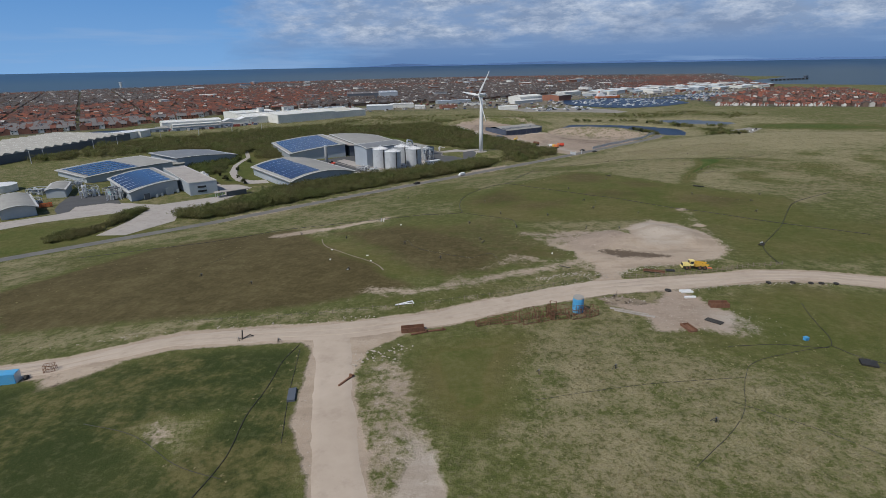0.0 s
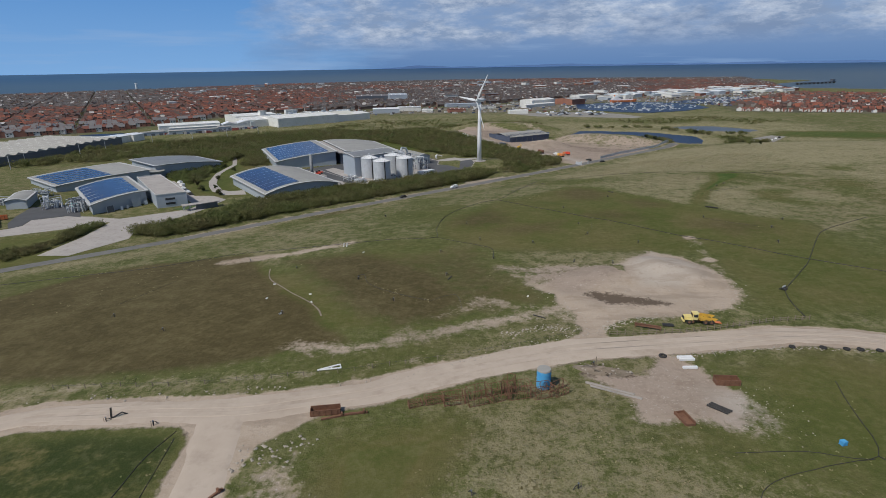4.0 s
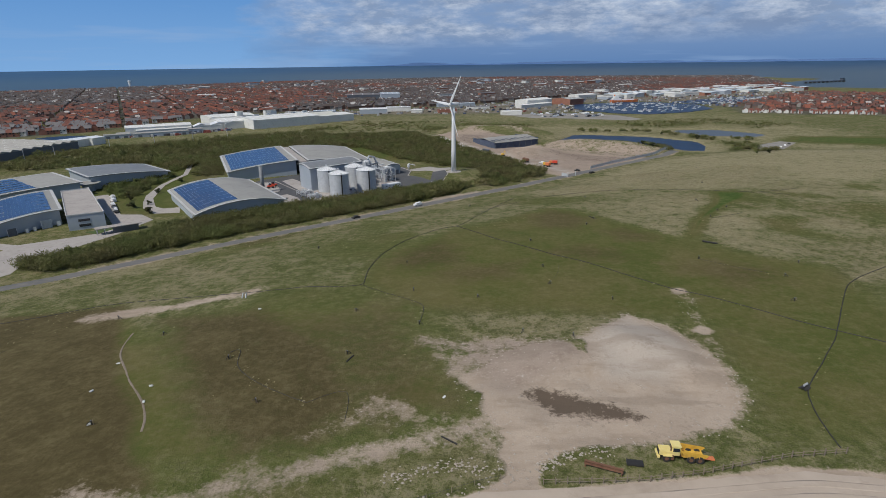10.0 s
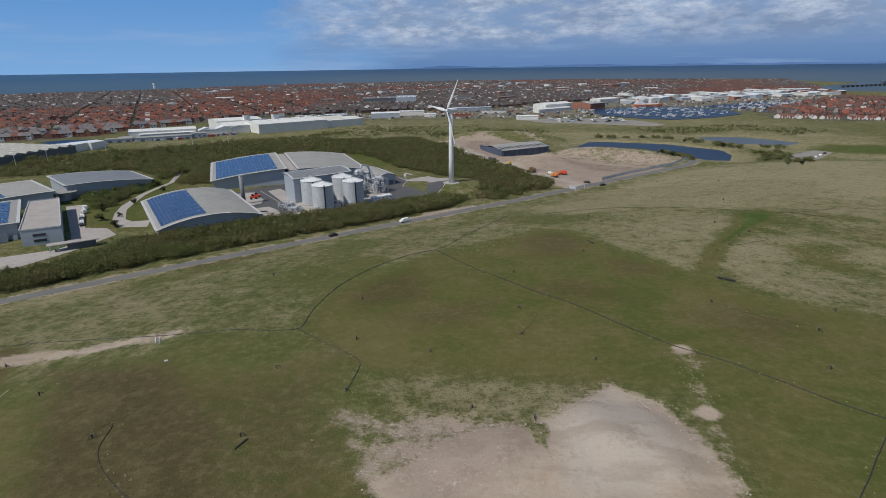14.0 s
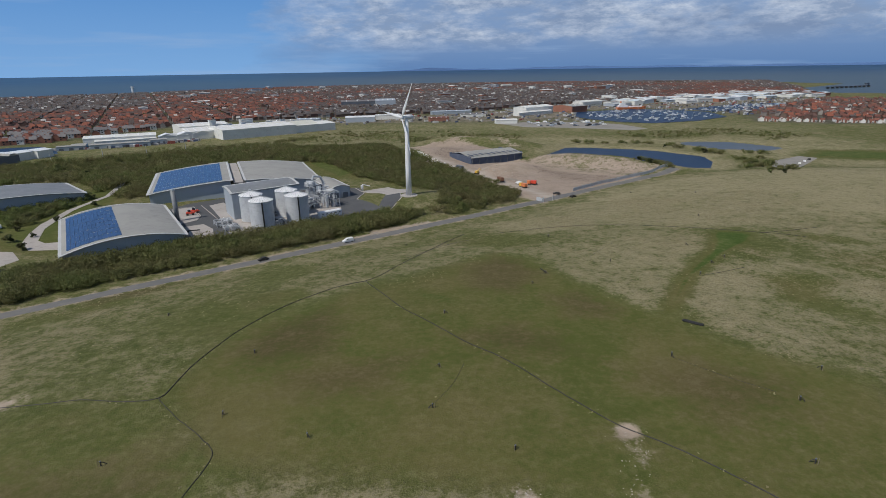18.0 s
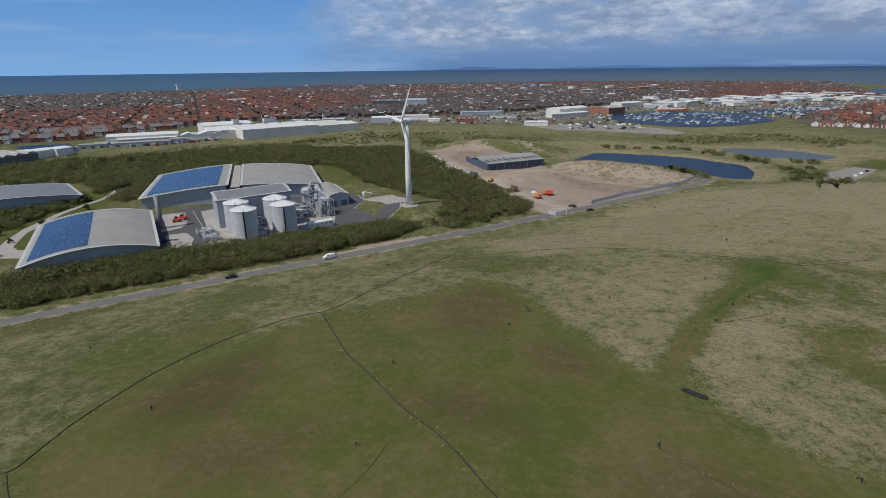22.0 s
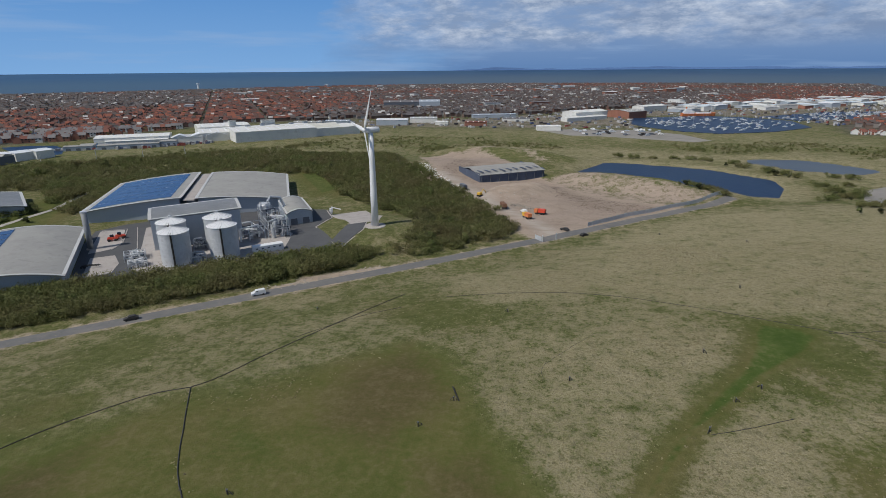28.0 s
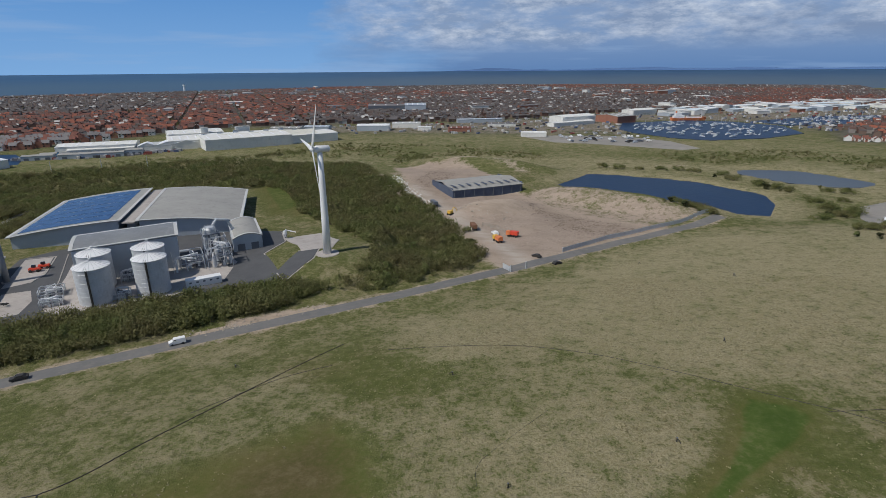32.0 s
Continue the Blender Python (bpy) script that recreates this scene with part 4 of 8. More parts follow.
# ---- wind turbine ----
def wind_turbine(x, y, foot, hub):
    t = base("wind_turbine", pose(x, y, foot), "tall white three-bladed wind turbine on a tapered tube tower", "wind turbine")
    h = hub - foot
    part("tower", tube([(0, 0, 0), (0, 0, h * 0.35), (0, 0, h * 0.7), (0, 0, h - 1.2)], [1.75, 1.55, 1.3, 1.05], 32), M["white"], t, smooth=True)
    bm = tube([(0, 0, -0.5), (0, 0, 0.25)], [5.2, 5.0], 40)
    part("foundation", bm, M["concrete"], t, "round pale concrete foundation pad")
    part("door", soft_box((-1.55, -0.85, 0.5), (0.15, 0.9, 2.1), 0.03, 30), M["steel"], t)
    ax = Vector((-0.80, -0.60, 0.0)).normalized()
    bm = tube([-ax * 4.2 + Vector((0, 0, h)), -ax * 3.8 + Vector((0, 0, h)), ax * 1.2 + Vector((0, 0, h)), ax * 2.0 + Vector((0, 0, h))], [0.7, 1.35, 1.5, 1.2], 20)
    part("nacelle", bm, M["white"], t, smooth=True)
    c = ax * 3.0 + Vector((0, 0, h))
    hubp = part("hub", tube([c - ax * 0.9, c, c + ax * 0.7, c + ax * 1.2], [1.15, 1.2, 0.8, 0.15], 20), M["white"], t, smooth=True)
    side = Vector((0, 0, 1)).cross(ax).normalized()
    for k in range(3):
        a = radians(35 + 120 * k)
        out = math.cos(a) * Vector((0, 0, 1)) + math.sin(a) * side
        tang = ax.cross(out)
        bm, rings = bmesh.new(), []
        for d, ch, th in ((0.5, 1.0, 0.9), (2.0, 1.1, 0.8), (4.5, 2.0, 0.5), (9, 1.6, 0.34), (15, 1.1, 0.22), (20, 0.7, 0.13), (22.8, 0.25, 0.05)):
            tw = radians(18 * (1 - d / 23))
            e, n = math.cos(tw) * tang + math.sin(tw) * ax, math.cos(tw) * ax - math.sin(tw) * tang
            rings.append([bm.verts.new(c + out * d + e * ch * math.cos(q) * 0.5 + n * th * math.sin(q) * 0.5) for q in [2 * math.pi * j / 12 for j in range(12)]])
        for p, q in zip(rings, rings[1:]):
            for j in range(12):
                bm.faces.new((p[j], p[(j + 1) % 12], q[(j + 1) % 12], q[j]))
        bm.faces.new(rings[-1])
        part("blade", bm, M["white"], hubp, smooth=True)


wind_turbine(-11.7, -52.0, 4.5, 49.9)


# ---- halls with arched roofs ----
def arched_hall(name, fl, fr, bl, zl, zr, bulge, label, solar=None, lip=1.6, cover_mat="roof"):
    """fl, fr, bl: three roof corners in plan; the roof arches from fl to fr and runs level to bl. solar: the share of the arch and of the length that carries panels."""
    o = Vector((*fl, 0))
    u, v = Vector((*fr, 0)) - o, Vector((*bl, 0)) - o
    lu = u.length
    u.normalize()
    along = v.dot(u)
    lv = (v - u * along).length
    v.normalize()
    rz = math.degrees(math.atan2(u.y, u.x))
    g = float(height(*((o + u * lu / 2 + v * lv / 2).xy)))
    t = base(name, pose(o.x, o.y, g, 0, 0, rz), label, "industrial building")
    sh = -1.0 if u.cross(v).z < 0 else 1.0
    lv *= sh
    skew = along / lv
    # local frame: x along the arch, y along the length

    def z_at(f):
        return zl - g + (zr - zl) * f + bulge * 4 * f * (1 - f)
    n = 24
    bm, rows = bmesh.new(), []
    for j, y in enumerate((-0.0, lv)):
        for dz in (0.0, -0.45):
            rows.append([bm.verts.new((lu * k / n, y, z_at(k / n) + dz)) for k in range(n + 1)])
    a0, a1, b0, b1 = rows
    for k in range(n):
        bm.faces.new((a0[k], a0[k + 1], b0[k + 1], b0[k]))
        bm.faces.new((a1[k + 1], a1[k], b1[k], b1[k + 1]))
        bm.faces.new((a1[k], a1[k + 1], a0[k + 1], a0[k]))
        bm.faces.new((b0[k], b0[k + 1], b1[k + 1], b1[k]))
    bm.faces.new((a0[0], b0[0], b1[0], a1[0]))
    bm.faces.new((b0[n], a0[n], a1[n], b1[n]))
    bmesh.ops.recalc_face_normals(bm, faces=bm.faces[:])
    roof = part("roof", bm, M[cover_mat], t)
    # walls, set in under the roof
    ins = lip
    bm = bmesh.new()
    ring = [ins + (lu - 2 * ins) * k / n for k in range(n + 1)]
    for y0, y1 in ((ins * sh, ins * sh + 0.4 * sh), (lv - ins * sh - 0.4 * sh, lv - ins * sh)):
        lo0, hi0, lo1, hi1 = ([bm.verts.new((x, y, (-0.5 if low else z_at(x / lu) - 0.4))) for x in ring] for y, low in ((y0, 1), (y0, 0), (y1, 1), (y1, 0)))
        for k in range(n):
            for p, q in ((lo0, hi0), (hi0, hi1), (hi1, lo1)):
                bm.faces.new((p[k], p[k + 1], q[k + 1], q[k]))
    for x in (ins, lu - ins):
        add_box(bm, (x, lv / 2, -0.5), (0.4, abs(lv) - 2 * ins, z_at(x / lu)))
    bmesh.ops.recalc_face_normals(bm, faces=bm.faces[:])
    part("wall", bm, M["cladding"], t, "grey-blue profiled wall cladding")
    # pale edge trims
    for y in (0.5 * sh, lv - 0.5 * sh):
        bm = bmesh.new()
        for k in range(n):
            x0, x1 = lu * k / n, lu * (k + 1) / n
            z0, z1 = z_at(k / n) + 0.012, z_at((k + 1) / n) + 0.012
            vs = [bm.verts.new(c) for c in ((x0, y - 0.7, z0), (x1, y - 0.7, z1), (x1, y + 0.7, z1), (x0, y + 0.7, z0), (x0, y - 0.7, z0 + 0.1), (x1, y - 0.7, z1 + 0.1), (x1, y + 0.7, z1 + 0.1), (x0, y + 0.7, z0 + 0.1))]
            for f in ((4, 5, 6, 7), (0, 1, 5, 4), (2, 3, 7, 6)):
                bm.faces.new([vs[i] for i in f])
        bmesh.ops.remove_doubles(bm, verts=bm.verts[:], dist=0.001)
        part("fascia", bm, M["fascia"], roof)
    for x in (0.6, lu - 0.6):
        part("fascia", boxes(((x, lv / 2, z_at(x / lu) - 0.05), (1.5, abs(lv) - 2.5, 0.2))), M["fascia"], roof)
    if solar:
        u0, u1, v0, v1, nu, nv = solar
        arr = part("solar_array", boxes(((lu * (u0 + u1) / 2, lv * v0, z_at((u0 + u1) / 2)), (0.2, 0.2, 0.1))), M["steel"], t, "rows of blue solar panels on the roof")
        for j in range(nv - 1):
            y = lv * (v0 + (v1 - v0) * (j + 1) / nv)
            bm, rail = bmesh.new(), []
            for k in range(15):
                f = u0 + (u1 - u0) * k / 14
                rail.append([bm.verts.new((lu * f, y + d, z_at(f) + 0.07)) for d in (-0.17, 0.17)])
            for p, q in zip(rail, rail[1:]):
                bm.faces.new((p[0], q[0], q[1], p[1]))
            bmesh.ops.solidify(bm, geom=bm.faces[:], thickness=0.05)
            part("mounting_rail", bm, M["fascia"], arr)
        me = None
        pw, pl = lu * (u1 - u0) / nu, abs(lv) * (v1 - v0) / nv
        for i in range(nu):
            for j in range(nv):
                f = u0 + (u1 - u0) * (i + 0.5) / nu
                slope = math.atan2(z_at(f + 0.01) - z_at(f - 0.01), 0.02 * lu)
                if me is None:
                    ob = part("solar_panel", boxes(((0, 0, 0), (pw * 0.965, pl - 0.75, 0.08))), M["panel"], arr)
                    me = ob.data
                else:
                    ob = new("solar_panel", me)
                    ob.parent = arr
                ob.matrix_basis = Matrix.Translation((lu * f, lv * (v0 + (v1 - v0) * (j + 0.5) / nv), z_at(f) + 0.05)) @ Euler((0, -slope, 0)).to_matrix().to_4x4()
    sheared = set()
    for ob in [*t.children, *(k for c in t.children for k in c.children)]:
        if ob.name.startswith("solar_panel"):
            if ob.data.name not in sheared:
                sheared.add(ob.data.name)
                for vert in ob.data.vertices:
                    vert.co.x += vert.co.y * skew
            ob.matrix_basis = Matrix.Translation((ob.matrix_basis.translation.y * skew, 0, 0)) @ ob.matrix_basis
        else:
            for vert in ob.data.vertices:
                vert.co.x += vert.co.y * skew
    return t


arched_hall("treatment_hall", (-138, -172), (-101, -139), (-182.5, -116), 5.6, 5.6, 3.9, "long hall with a grey arched roof and blue solar panels", (0.06, 0.48, 0.06, 0.95, 12, 8))
arched_hall("treatment_hall", (-169.4, -62.4), (-125.4, -39.6), (-206.6, 9.1), 6.1, 10.9, 0.8, "large hall with an arched roof mostly covered in solar panels", (0.07, 0.88, 0.05, 0.95, 18, 7))
arched_hall("treatment_hall", (-119.1, -37.1), (-75.5, -13.5), (-156.7, 34.8), 10.2, 6.0, 1.3, "large hall with a plain grey arched roof")
arched_hall("treatment_hall", (-101, -94), (-113.3, -78.1), (-72.7, -66.9), 14.3, 15.2, 0.9, "tall grey-clad hall with a low curved roof beside the silos", None, 0.6, "bluesheet")


# ---- silos, chimney ----
def silo(x, y, r, eave, apex):
    t = base("silo", at(x, y), "round galvanised steel silo with a ribbed conical roof", "silo", "galvanised silos")
    bm = bmesh.new()
    zs = np.linspace(0.6, eave, 9)
    prof = []
    for k, z in enumerate(zs):
        prof += [(r, z), (r + 0.05, z + 0.05), (r + 0.05, z + 0.13), (r, z + 0.18)] if k < 8 else [(r, z)]
    add_tube(bm, [(0, 0, z) for _, z in prof], [q for q, _ in prof], 40)
    part("body", bm, M["steel"], t, smooth=False)
    part("plinth", tube([(0, 0, -0.3), (0, 0, 0.6)], [r + 0.35, r + 0.3], 40), M["concrete"], t)
    roof = part("roof", tube([(0, 0, eave), (0, 0, apex - 0.5)], [r + 0.25, 0.7], 40), M["white"], t, "pale conical roof with raised ribs")
    part("vent", tube([(0, 0, apex - 0.6), (0, 0, apex + 0.3), (0, 0, apex + 0.5)], [0.6, 0.6, 0.3], 12), M["steel"], t)
    for k in range(20):
        a = 2 * math.pi * k / 20
        c, s = math.cos(a), math.sin(a)
        part("rib", tube([(c * (r + 0.2), s * (r + 0.2), eave + 0.08), (c * 0.7, s * 0.7, apex - 0.42)], 0.07, 4), M["steel"], roof)
    bm = bmesh.new()
    a = radians(-62)
    c, s = math.cos(a), math.sin(a)
    for off in (-0.3, 0.3):
        add_tube(bm, [(c * (r + 0.35) - s * off, s * (r + 0.35) + c * off, z) for z in (0.2, eave + 1.0)], 0.06, 5)
    for k in range(int(eave * 2)):
        add_tube(bm, [(c * (r + 0.35) - s * o, s * (r + 0.35) + c * o, 0.5 + k * 0.5) for o in (-0.3, 0.3)], 0.03, 4)
    add_box(bm, (c * (r + 0.16), s * (r + 0.16), 0.2), (0.06, 0.62, eave - 0.4), -62)
    part("ladder", bm, M["black"], t, "dark access ladder with a cage")
    return t


for x, y in ((-79.6, -106.2), (-90.3, -93.6), (-75.0, -82.6), (-65.3, -94.2)):
    silo(x, y, 5.9, 14.2, 16.6)


def chimney(x, y, top):
    t = base("chimney", at(x, y), "plain grey steel chimney stack", "chimney")
    part("flue", tube([(0, 0, 0), (0, 0, top)], [1.25, 1.2], 28), M["bluesheet"], t, smooth=True)
    part("rim", tube([(0, 0, top - 0.5), (0, 0, top + 0.1)], [1.33, 1.33], 28), M["steel"], t)
    part("foot", tube([(0, 0, -0.2), (0, 0, 0.4)], [2.0, 1.9], 28), M["concrete"], t)


chimney(-131.2, -96.6, 17.5)


# ---- sky and distance ----
def sky_backdrop():
    m = bpy.data.materials.new("sky with broken cloud")
    m.use_nodes = True
    t = m.node_tree
    t.nodes.clear()
    geo = t.nodes.new("ShaderNodeNewGeometry").outputs["Position"]
    sep = t.nodes.new("ShaderNodeSeparateXYZ")
    t.links.new(geo, sep.inputs[0])
    stretch = t.nodes.new("ShaderNodeMapping")
    stretch.inputs["Scale"].default_value = (0.0013, 0.0013, 0.0040)
    t.links.new(geo, stretch.inputs["Vector"])
    wide = t.nodes.new("ShaderNodeMapping")
    wide.inputs["Scale"].default_value = (0.0006, 0.0006, 0.0075)
    t.links.new(geo, wide.inputs["Vector"])
    up = sep.outputs["Z"]
    ragged = noise_node(t, stretch.outputs[0], 0.9, 5, 0.6)
    shift = t.nodes.new("ShaderNodeMath")
    shift.operation = "MULTIPLY_ADD"
    t.links.new(ragged, shift.inputs[0])
    shift.inputs[1].default_value = 2200
    t.links.new(sep.outputs["X"], shift.inputs[2])
    side = ramp(t, shift.outputs[0], -900, 300)
    blue = blend(t, ramp(t, up, 60, 700), (0.165, 0.325, 0.575), (0.085, 0.225, 0.49))
    haze = blend(t, ramp(t, up, 80, 380), (0.100, 0.190, 0.370), (0.165, 0.255, 0.425))
    c = blend(t, side, blue, haze)
    streak = ramp(t, noise_node(t, wide.outputs[0], 1.0, 4), 0.52, 0.68)
    c = blend(t, calc(t, "MULTIPLY", streak, 0.42), c, (0.235, 0.345, 0.53))
    puff = ramp(t, noise_node(t, stretch.outputs[0], 1.15, 8, 0.66), 0.36, 0.54)
    puff = calc(t, "MULTIPLY", puff, calc(t, "MULTIPLY", side, ramp(t, up, 190, 330)))
    lit = ramp(t, noise_node(t, stretch.outputs[0], 2.6, 8, 0.70), 0.42, 0.66)
    heavy = ramp(t, noise_node(t, stretch.outputs[0], 0.55, 4, 0.5), 0.46, 0.58)
    cloud = blend(t, lit, (0.195, 0.265, 0.395), (0.44, 0.50, 0.60))
    cloud = blend(t, calc(t, "MULTIPLY", heavy, calc(t, "MULTIPLY", ramp(t, sep.outputs["X"], -300, 700), 0.75)), cloud, blend(t, lit, (0.150, 0.215, 0.345), (0.26, 0.33, 0.46)))
    c = blend(t, puff, c, cloud)
    e = t.nodes.new("ShaderNodeEmission")
    t.links.new(c, e.inputs[0])
    e.inputs[1].default_value = 1.22
    out = t.nodes.new("ShaderNodeOutputMaterial")
    t.links.new(e.outputs[0], out.inputs[0])
    bm, rows = bmesh.new(), []
    for z in (20, 300, 700, 1300):
        rows.append([bm.verts.new((20 + 4890 * math.cos(radians(a)), -390 + 4890 * math.sin(radians(a)), z)) for a in range(0, 360, 4)])
    for p, q in zip(rows, rows[1:]):
        for k in range(90):
            bm.faces.new((p[k], p[(k + 1) % 90], q[(k + 1) % 90], q[k]))
    tagged(part("sky_backdrop", bm, m, smooth=True), "blue sky with grey cloud banks near the horizon", "sky", kind="structure")


sky_backdrop()


def far_hills():
    bm, lo, hi = bmesh.new(), [], []
    for k in range(121):
        a = radians(100 - 62 * k / 120)
        h = 8 + 17 * max(0, noise.noise((k * 0.07, 1, 0)) + 0.35) + 8 * noise.noise((k * 0.3, 4, 0))
        h *= min(1, k / 8)
        x, y = 20 + 4860 * math.cos(a), -390 + 4860 * math.sin(a)
        lo.append(bm.verts.new((x, y, 45)))
        hi.append(bm.verts.new((x * 1.004, y * 1.004, 54 + max(0, h))))
    for k in range(120):
        bm.faces.new((lo[k], hi[k], hi[k + 1], lo[k + 1]))
    tagged(part("far_hills", bm, M["hill"], smooth=True), "low hills across the bay, coloured haze blue", "hills", kind="structure")


far_hills()


# ---- the town ----
def island_mix(name, rows, rough=0.85):
    """A material that takes one of a few colours for each loose piece."""
    m, t, s = nodes_of(name)
    geo = t.nodes.new("ShaderNodeNewGeometry")
    r = t.nodes.new("ShaderNodeValToRGB")
    r.color_ramp.interpolation = "CONSTANT"
    el = r.color_ramp.elements
    while len(el) < len(rows):
        el.new(0.5)
    for e, (p, c) in zip(el, rows):
        e.position, e.color = p, (*c, 1)
    t.links.new(geo.outputs["Random Per Island"], r.inputs[0])
    c = blend(t, calc(t, "MULTIPLY", noise_node(t, geo.outputs["Position"], 0.25, 4), 0.6), r.outputs[0], (0.10, 0.075, 0.06))
    t.links.new(c, s.inputs["Base Color"])
    s.inputs["Roughness"].default_value = rough
    return m


M["town_red"] = island_mix("mixed red and brown roofs", [(0, (0.165, 0.048, 0.032)), (0.36, (0.30, 0.082, 0.042)), (0.56, (0.115, 0.055, 0.044)), (0.80, (0.085, 0.068, 0.064)), (0.965, (0.58, 0.56, 0.53))])
M["town_grey"] = island_mix("mixed slate and brown roofs", [(0, (0.065, 0.064, 0.070)), (0.3, (0.105, 0.096, 0.095)), (0.55, (0.095, 0.068, 0.060)), (0.76, (0.15, 0.145, 0.15)), (0.94, (0.60, 0.59, 0.57))])
M["town_wall"] = island_mix("mixed brick and render walls", [(0, (0.15, 0.080, 0.062)), (0.45, (0.19, 0.13, 0.10)), (0.76, (0.42, 0.39, 0.35)), (0.88, (0.66, 0.64, 0.60)), (0.95, (0.30, 0.27, 0.25))])


def town_lots(outline, turn, rowgap, lot, seed):
    rnd = np.random.default_rng(seed)
    p = np.array(outline, float)
    c, s = math.cos(radians(turn)), math.sin(radians(turn))
    mid, span = p.mean(0), float(np.ptp(p, 0).max())
    u, v = np.meshgrid(np.arange(-span, span, lot), np.arange(-span, span, rowgap))
    v = v + np.where(np.arange(v.shape[0])[:, None] % 2, rowgap * 0.18, -rowgap * 0.18)
    bend = 14 * waves(u, v, 160, seed)
    x = mid[0] + u * c - (v + bend) * s
    y = mid[1] + u * s + (v + bend) * c
    keep = (inside(x, y, outline) > 0) & (rnd.random(x.shape) > 0.16) & ((u % 95) > 7) & (waves(x, y, 130, seed + 3) > -0.72)
    x, y = x[keep], y[keep]
    n = len(x)
    return x, y, np.full(n, radians(turn)) + np.where(rnd.random(n) < 0.2, math.pi / 2, 0) + rnd.normal(0, 0.04, n), rnd


def town_houses(name, x, y, ang, rnd, roof_mat, label):
    vs, fs, ms = [], [], []
    for px, py, a in zip(x, y, ang):
        w, d, h, r = rnd.uniform(5.2, 7.6), rnd.uniform(6.6, 8.4), rnd.uniform(4.2, 5.4), rnd.uniform(1.9, 3.0)
        c, s = math.cos(a), math.sin(a)
        n = len(vs)

        def put(rows):
            vs.extend((px + i * c - j * s, py + i * s + j * c, k) for i, j, k in rows)
        put([(-w / 2, -d / 2, -1), (w / 2, -d / 2, -1), (w / 2, d / 2, -1), (-w / 2, d / 2, -1), (-w / 2, -d / 2, h), (w / 2, -d / 2, h), (w / 2, d / 2, h), (-w / 2, d / 2, h), (-w / 2, 0, h + r - 0.1), (w / 2, 0, h + r - 0.1)])
        fs += [(n, n + 1, n + 5, n + 4), (n + 2, n + 3, n + 7, n + 6), (n + 1, n + 2, n + 6, n + 9, n + 5), (n + 3, n, n + 4, n + 8, n + 7)]
        w2, d2 = w / 2 + 0.2, d / 2 + 0.4
        put([(-w2, -d2, h - 0.1), (w2, -d2, h - 0.1), (w2, 0, h + r), (-w2, 0, h + r), (w2, d2, h - 0.1), (-w2, d2, h - 0.1)])
        n += 10
        fs += [(n, n + 1, n + 2, n + 3), (n + 3, n + 2, n + 4, n + 5)]
        ms += [0, 0, 0, 0, 1, 1]
        if rnd.random() < 0.5:
            n = len(vs)
            q = w / 2 - 0.6
            put([(q - 0.4, -0.4, h + r - 1), (q + 0.4, -0.4, h + r - 1), (q + 0.4, 0.4, h + r - 1), (q - 0.4, 0.4, h + r - 1), (q - 0.4, -0.4, h + r + 1.1), (q + 0.4, -0.4, h + r + 1.1), (q + 0.4, 0.4, h + r + 1.1), (q - 0.4, 0.4, h + r + 1.1)])
            fs += [(n, n + 1, n + 5, n + 4), (n + 1, n + 2, n + 6, n + 5), (n + 2, n + 3, n + 7, n + 6), (n + 3, n, n + 4, n + 7), (n + 4, n + 5, n + 6, n + 7)]
            ms += [0] * 5
    me = bpy.data.meshes.new(name)
    me.from_pydata(vs, [], fs)
    me.materials.append(M["town_wall"])
    me.materials.append(roof_mat)
    me.polygons.foreach_set("material_index", ms)
    tagged(new(name, me), label, "houses", kind="stuff")


tx, ty, ta, trnd = town_lots(TOWN, 33, 20, 6.6, 5)
town_near = np.argsort(np.hypot(tx - 20, ty + 390))[:170]
far_t = np.ones(len(tx), bool)
far_t[town_near] = False
reds = waves(tx, ty, 210, 2) + 0.25 * waves(tx, ty, 60, 9) + trnd.normal(0, 0.11, len(tx)) > 0.14
town_houses("red_roofed_houses", tx[reds & far_t], ty[reds & far_t], ta[reds & far_t], trnd, M["town_red"], "dense rows of brick houses with red tiled roofs")
town_houses("grey_roofed_houses", tx[~reds & far_t], ty[~reds & far_t], ta[~reds & far_t], trnd, M["town_grey"], "dense rows of brick houses with grey roofs")
ex, ey, ea, ernd = town_lots(ESTATE, -16, 21, 9.0, 8)
far_e = np.hypot(ex - 20, ey + 390) > 960
town_houses("estate_houses", ex[far_e], ey[far_e], ea[far_e], ernd, M["town_red"], "modern brick houses with red roofs near the marina")


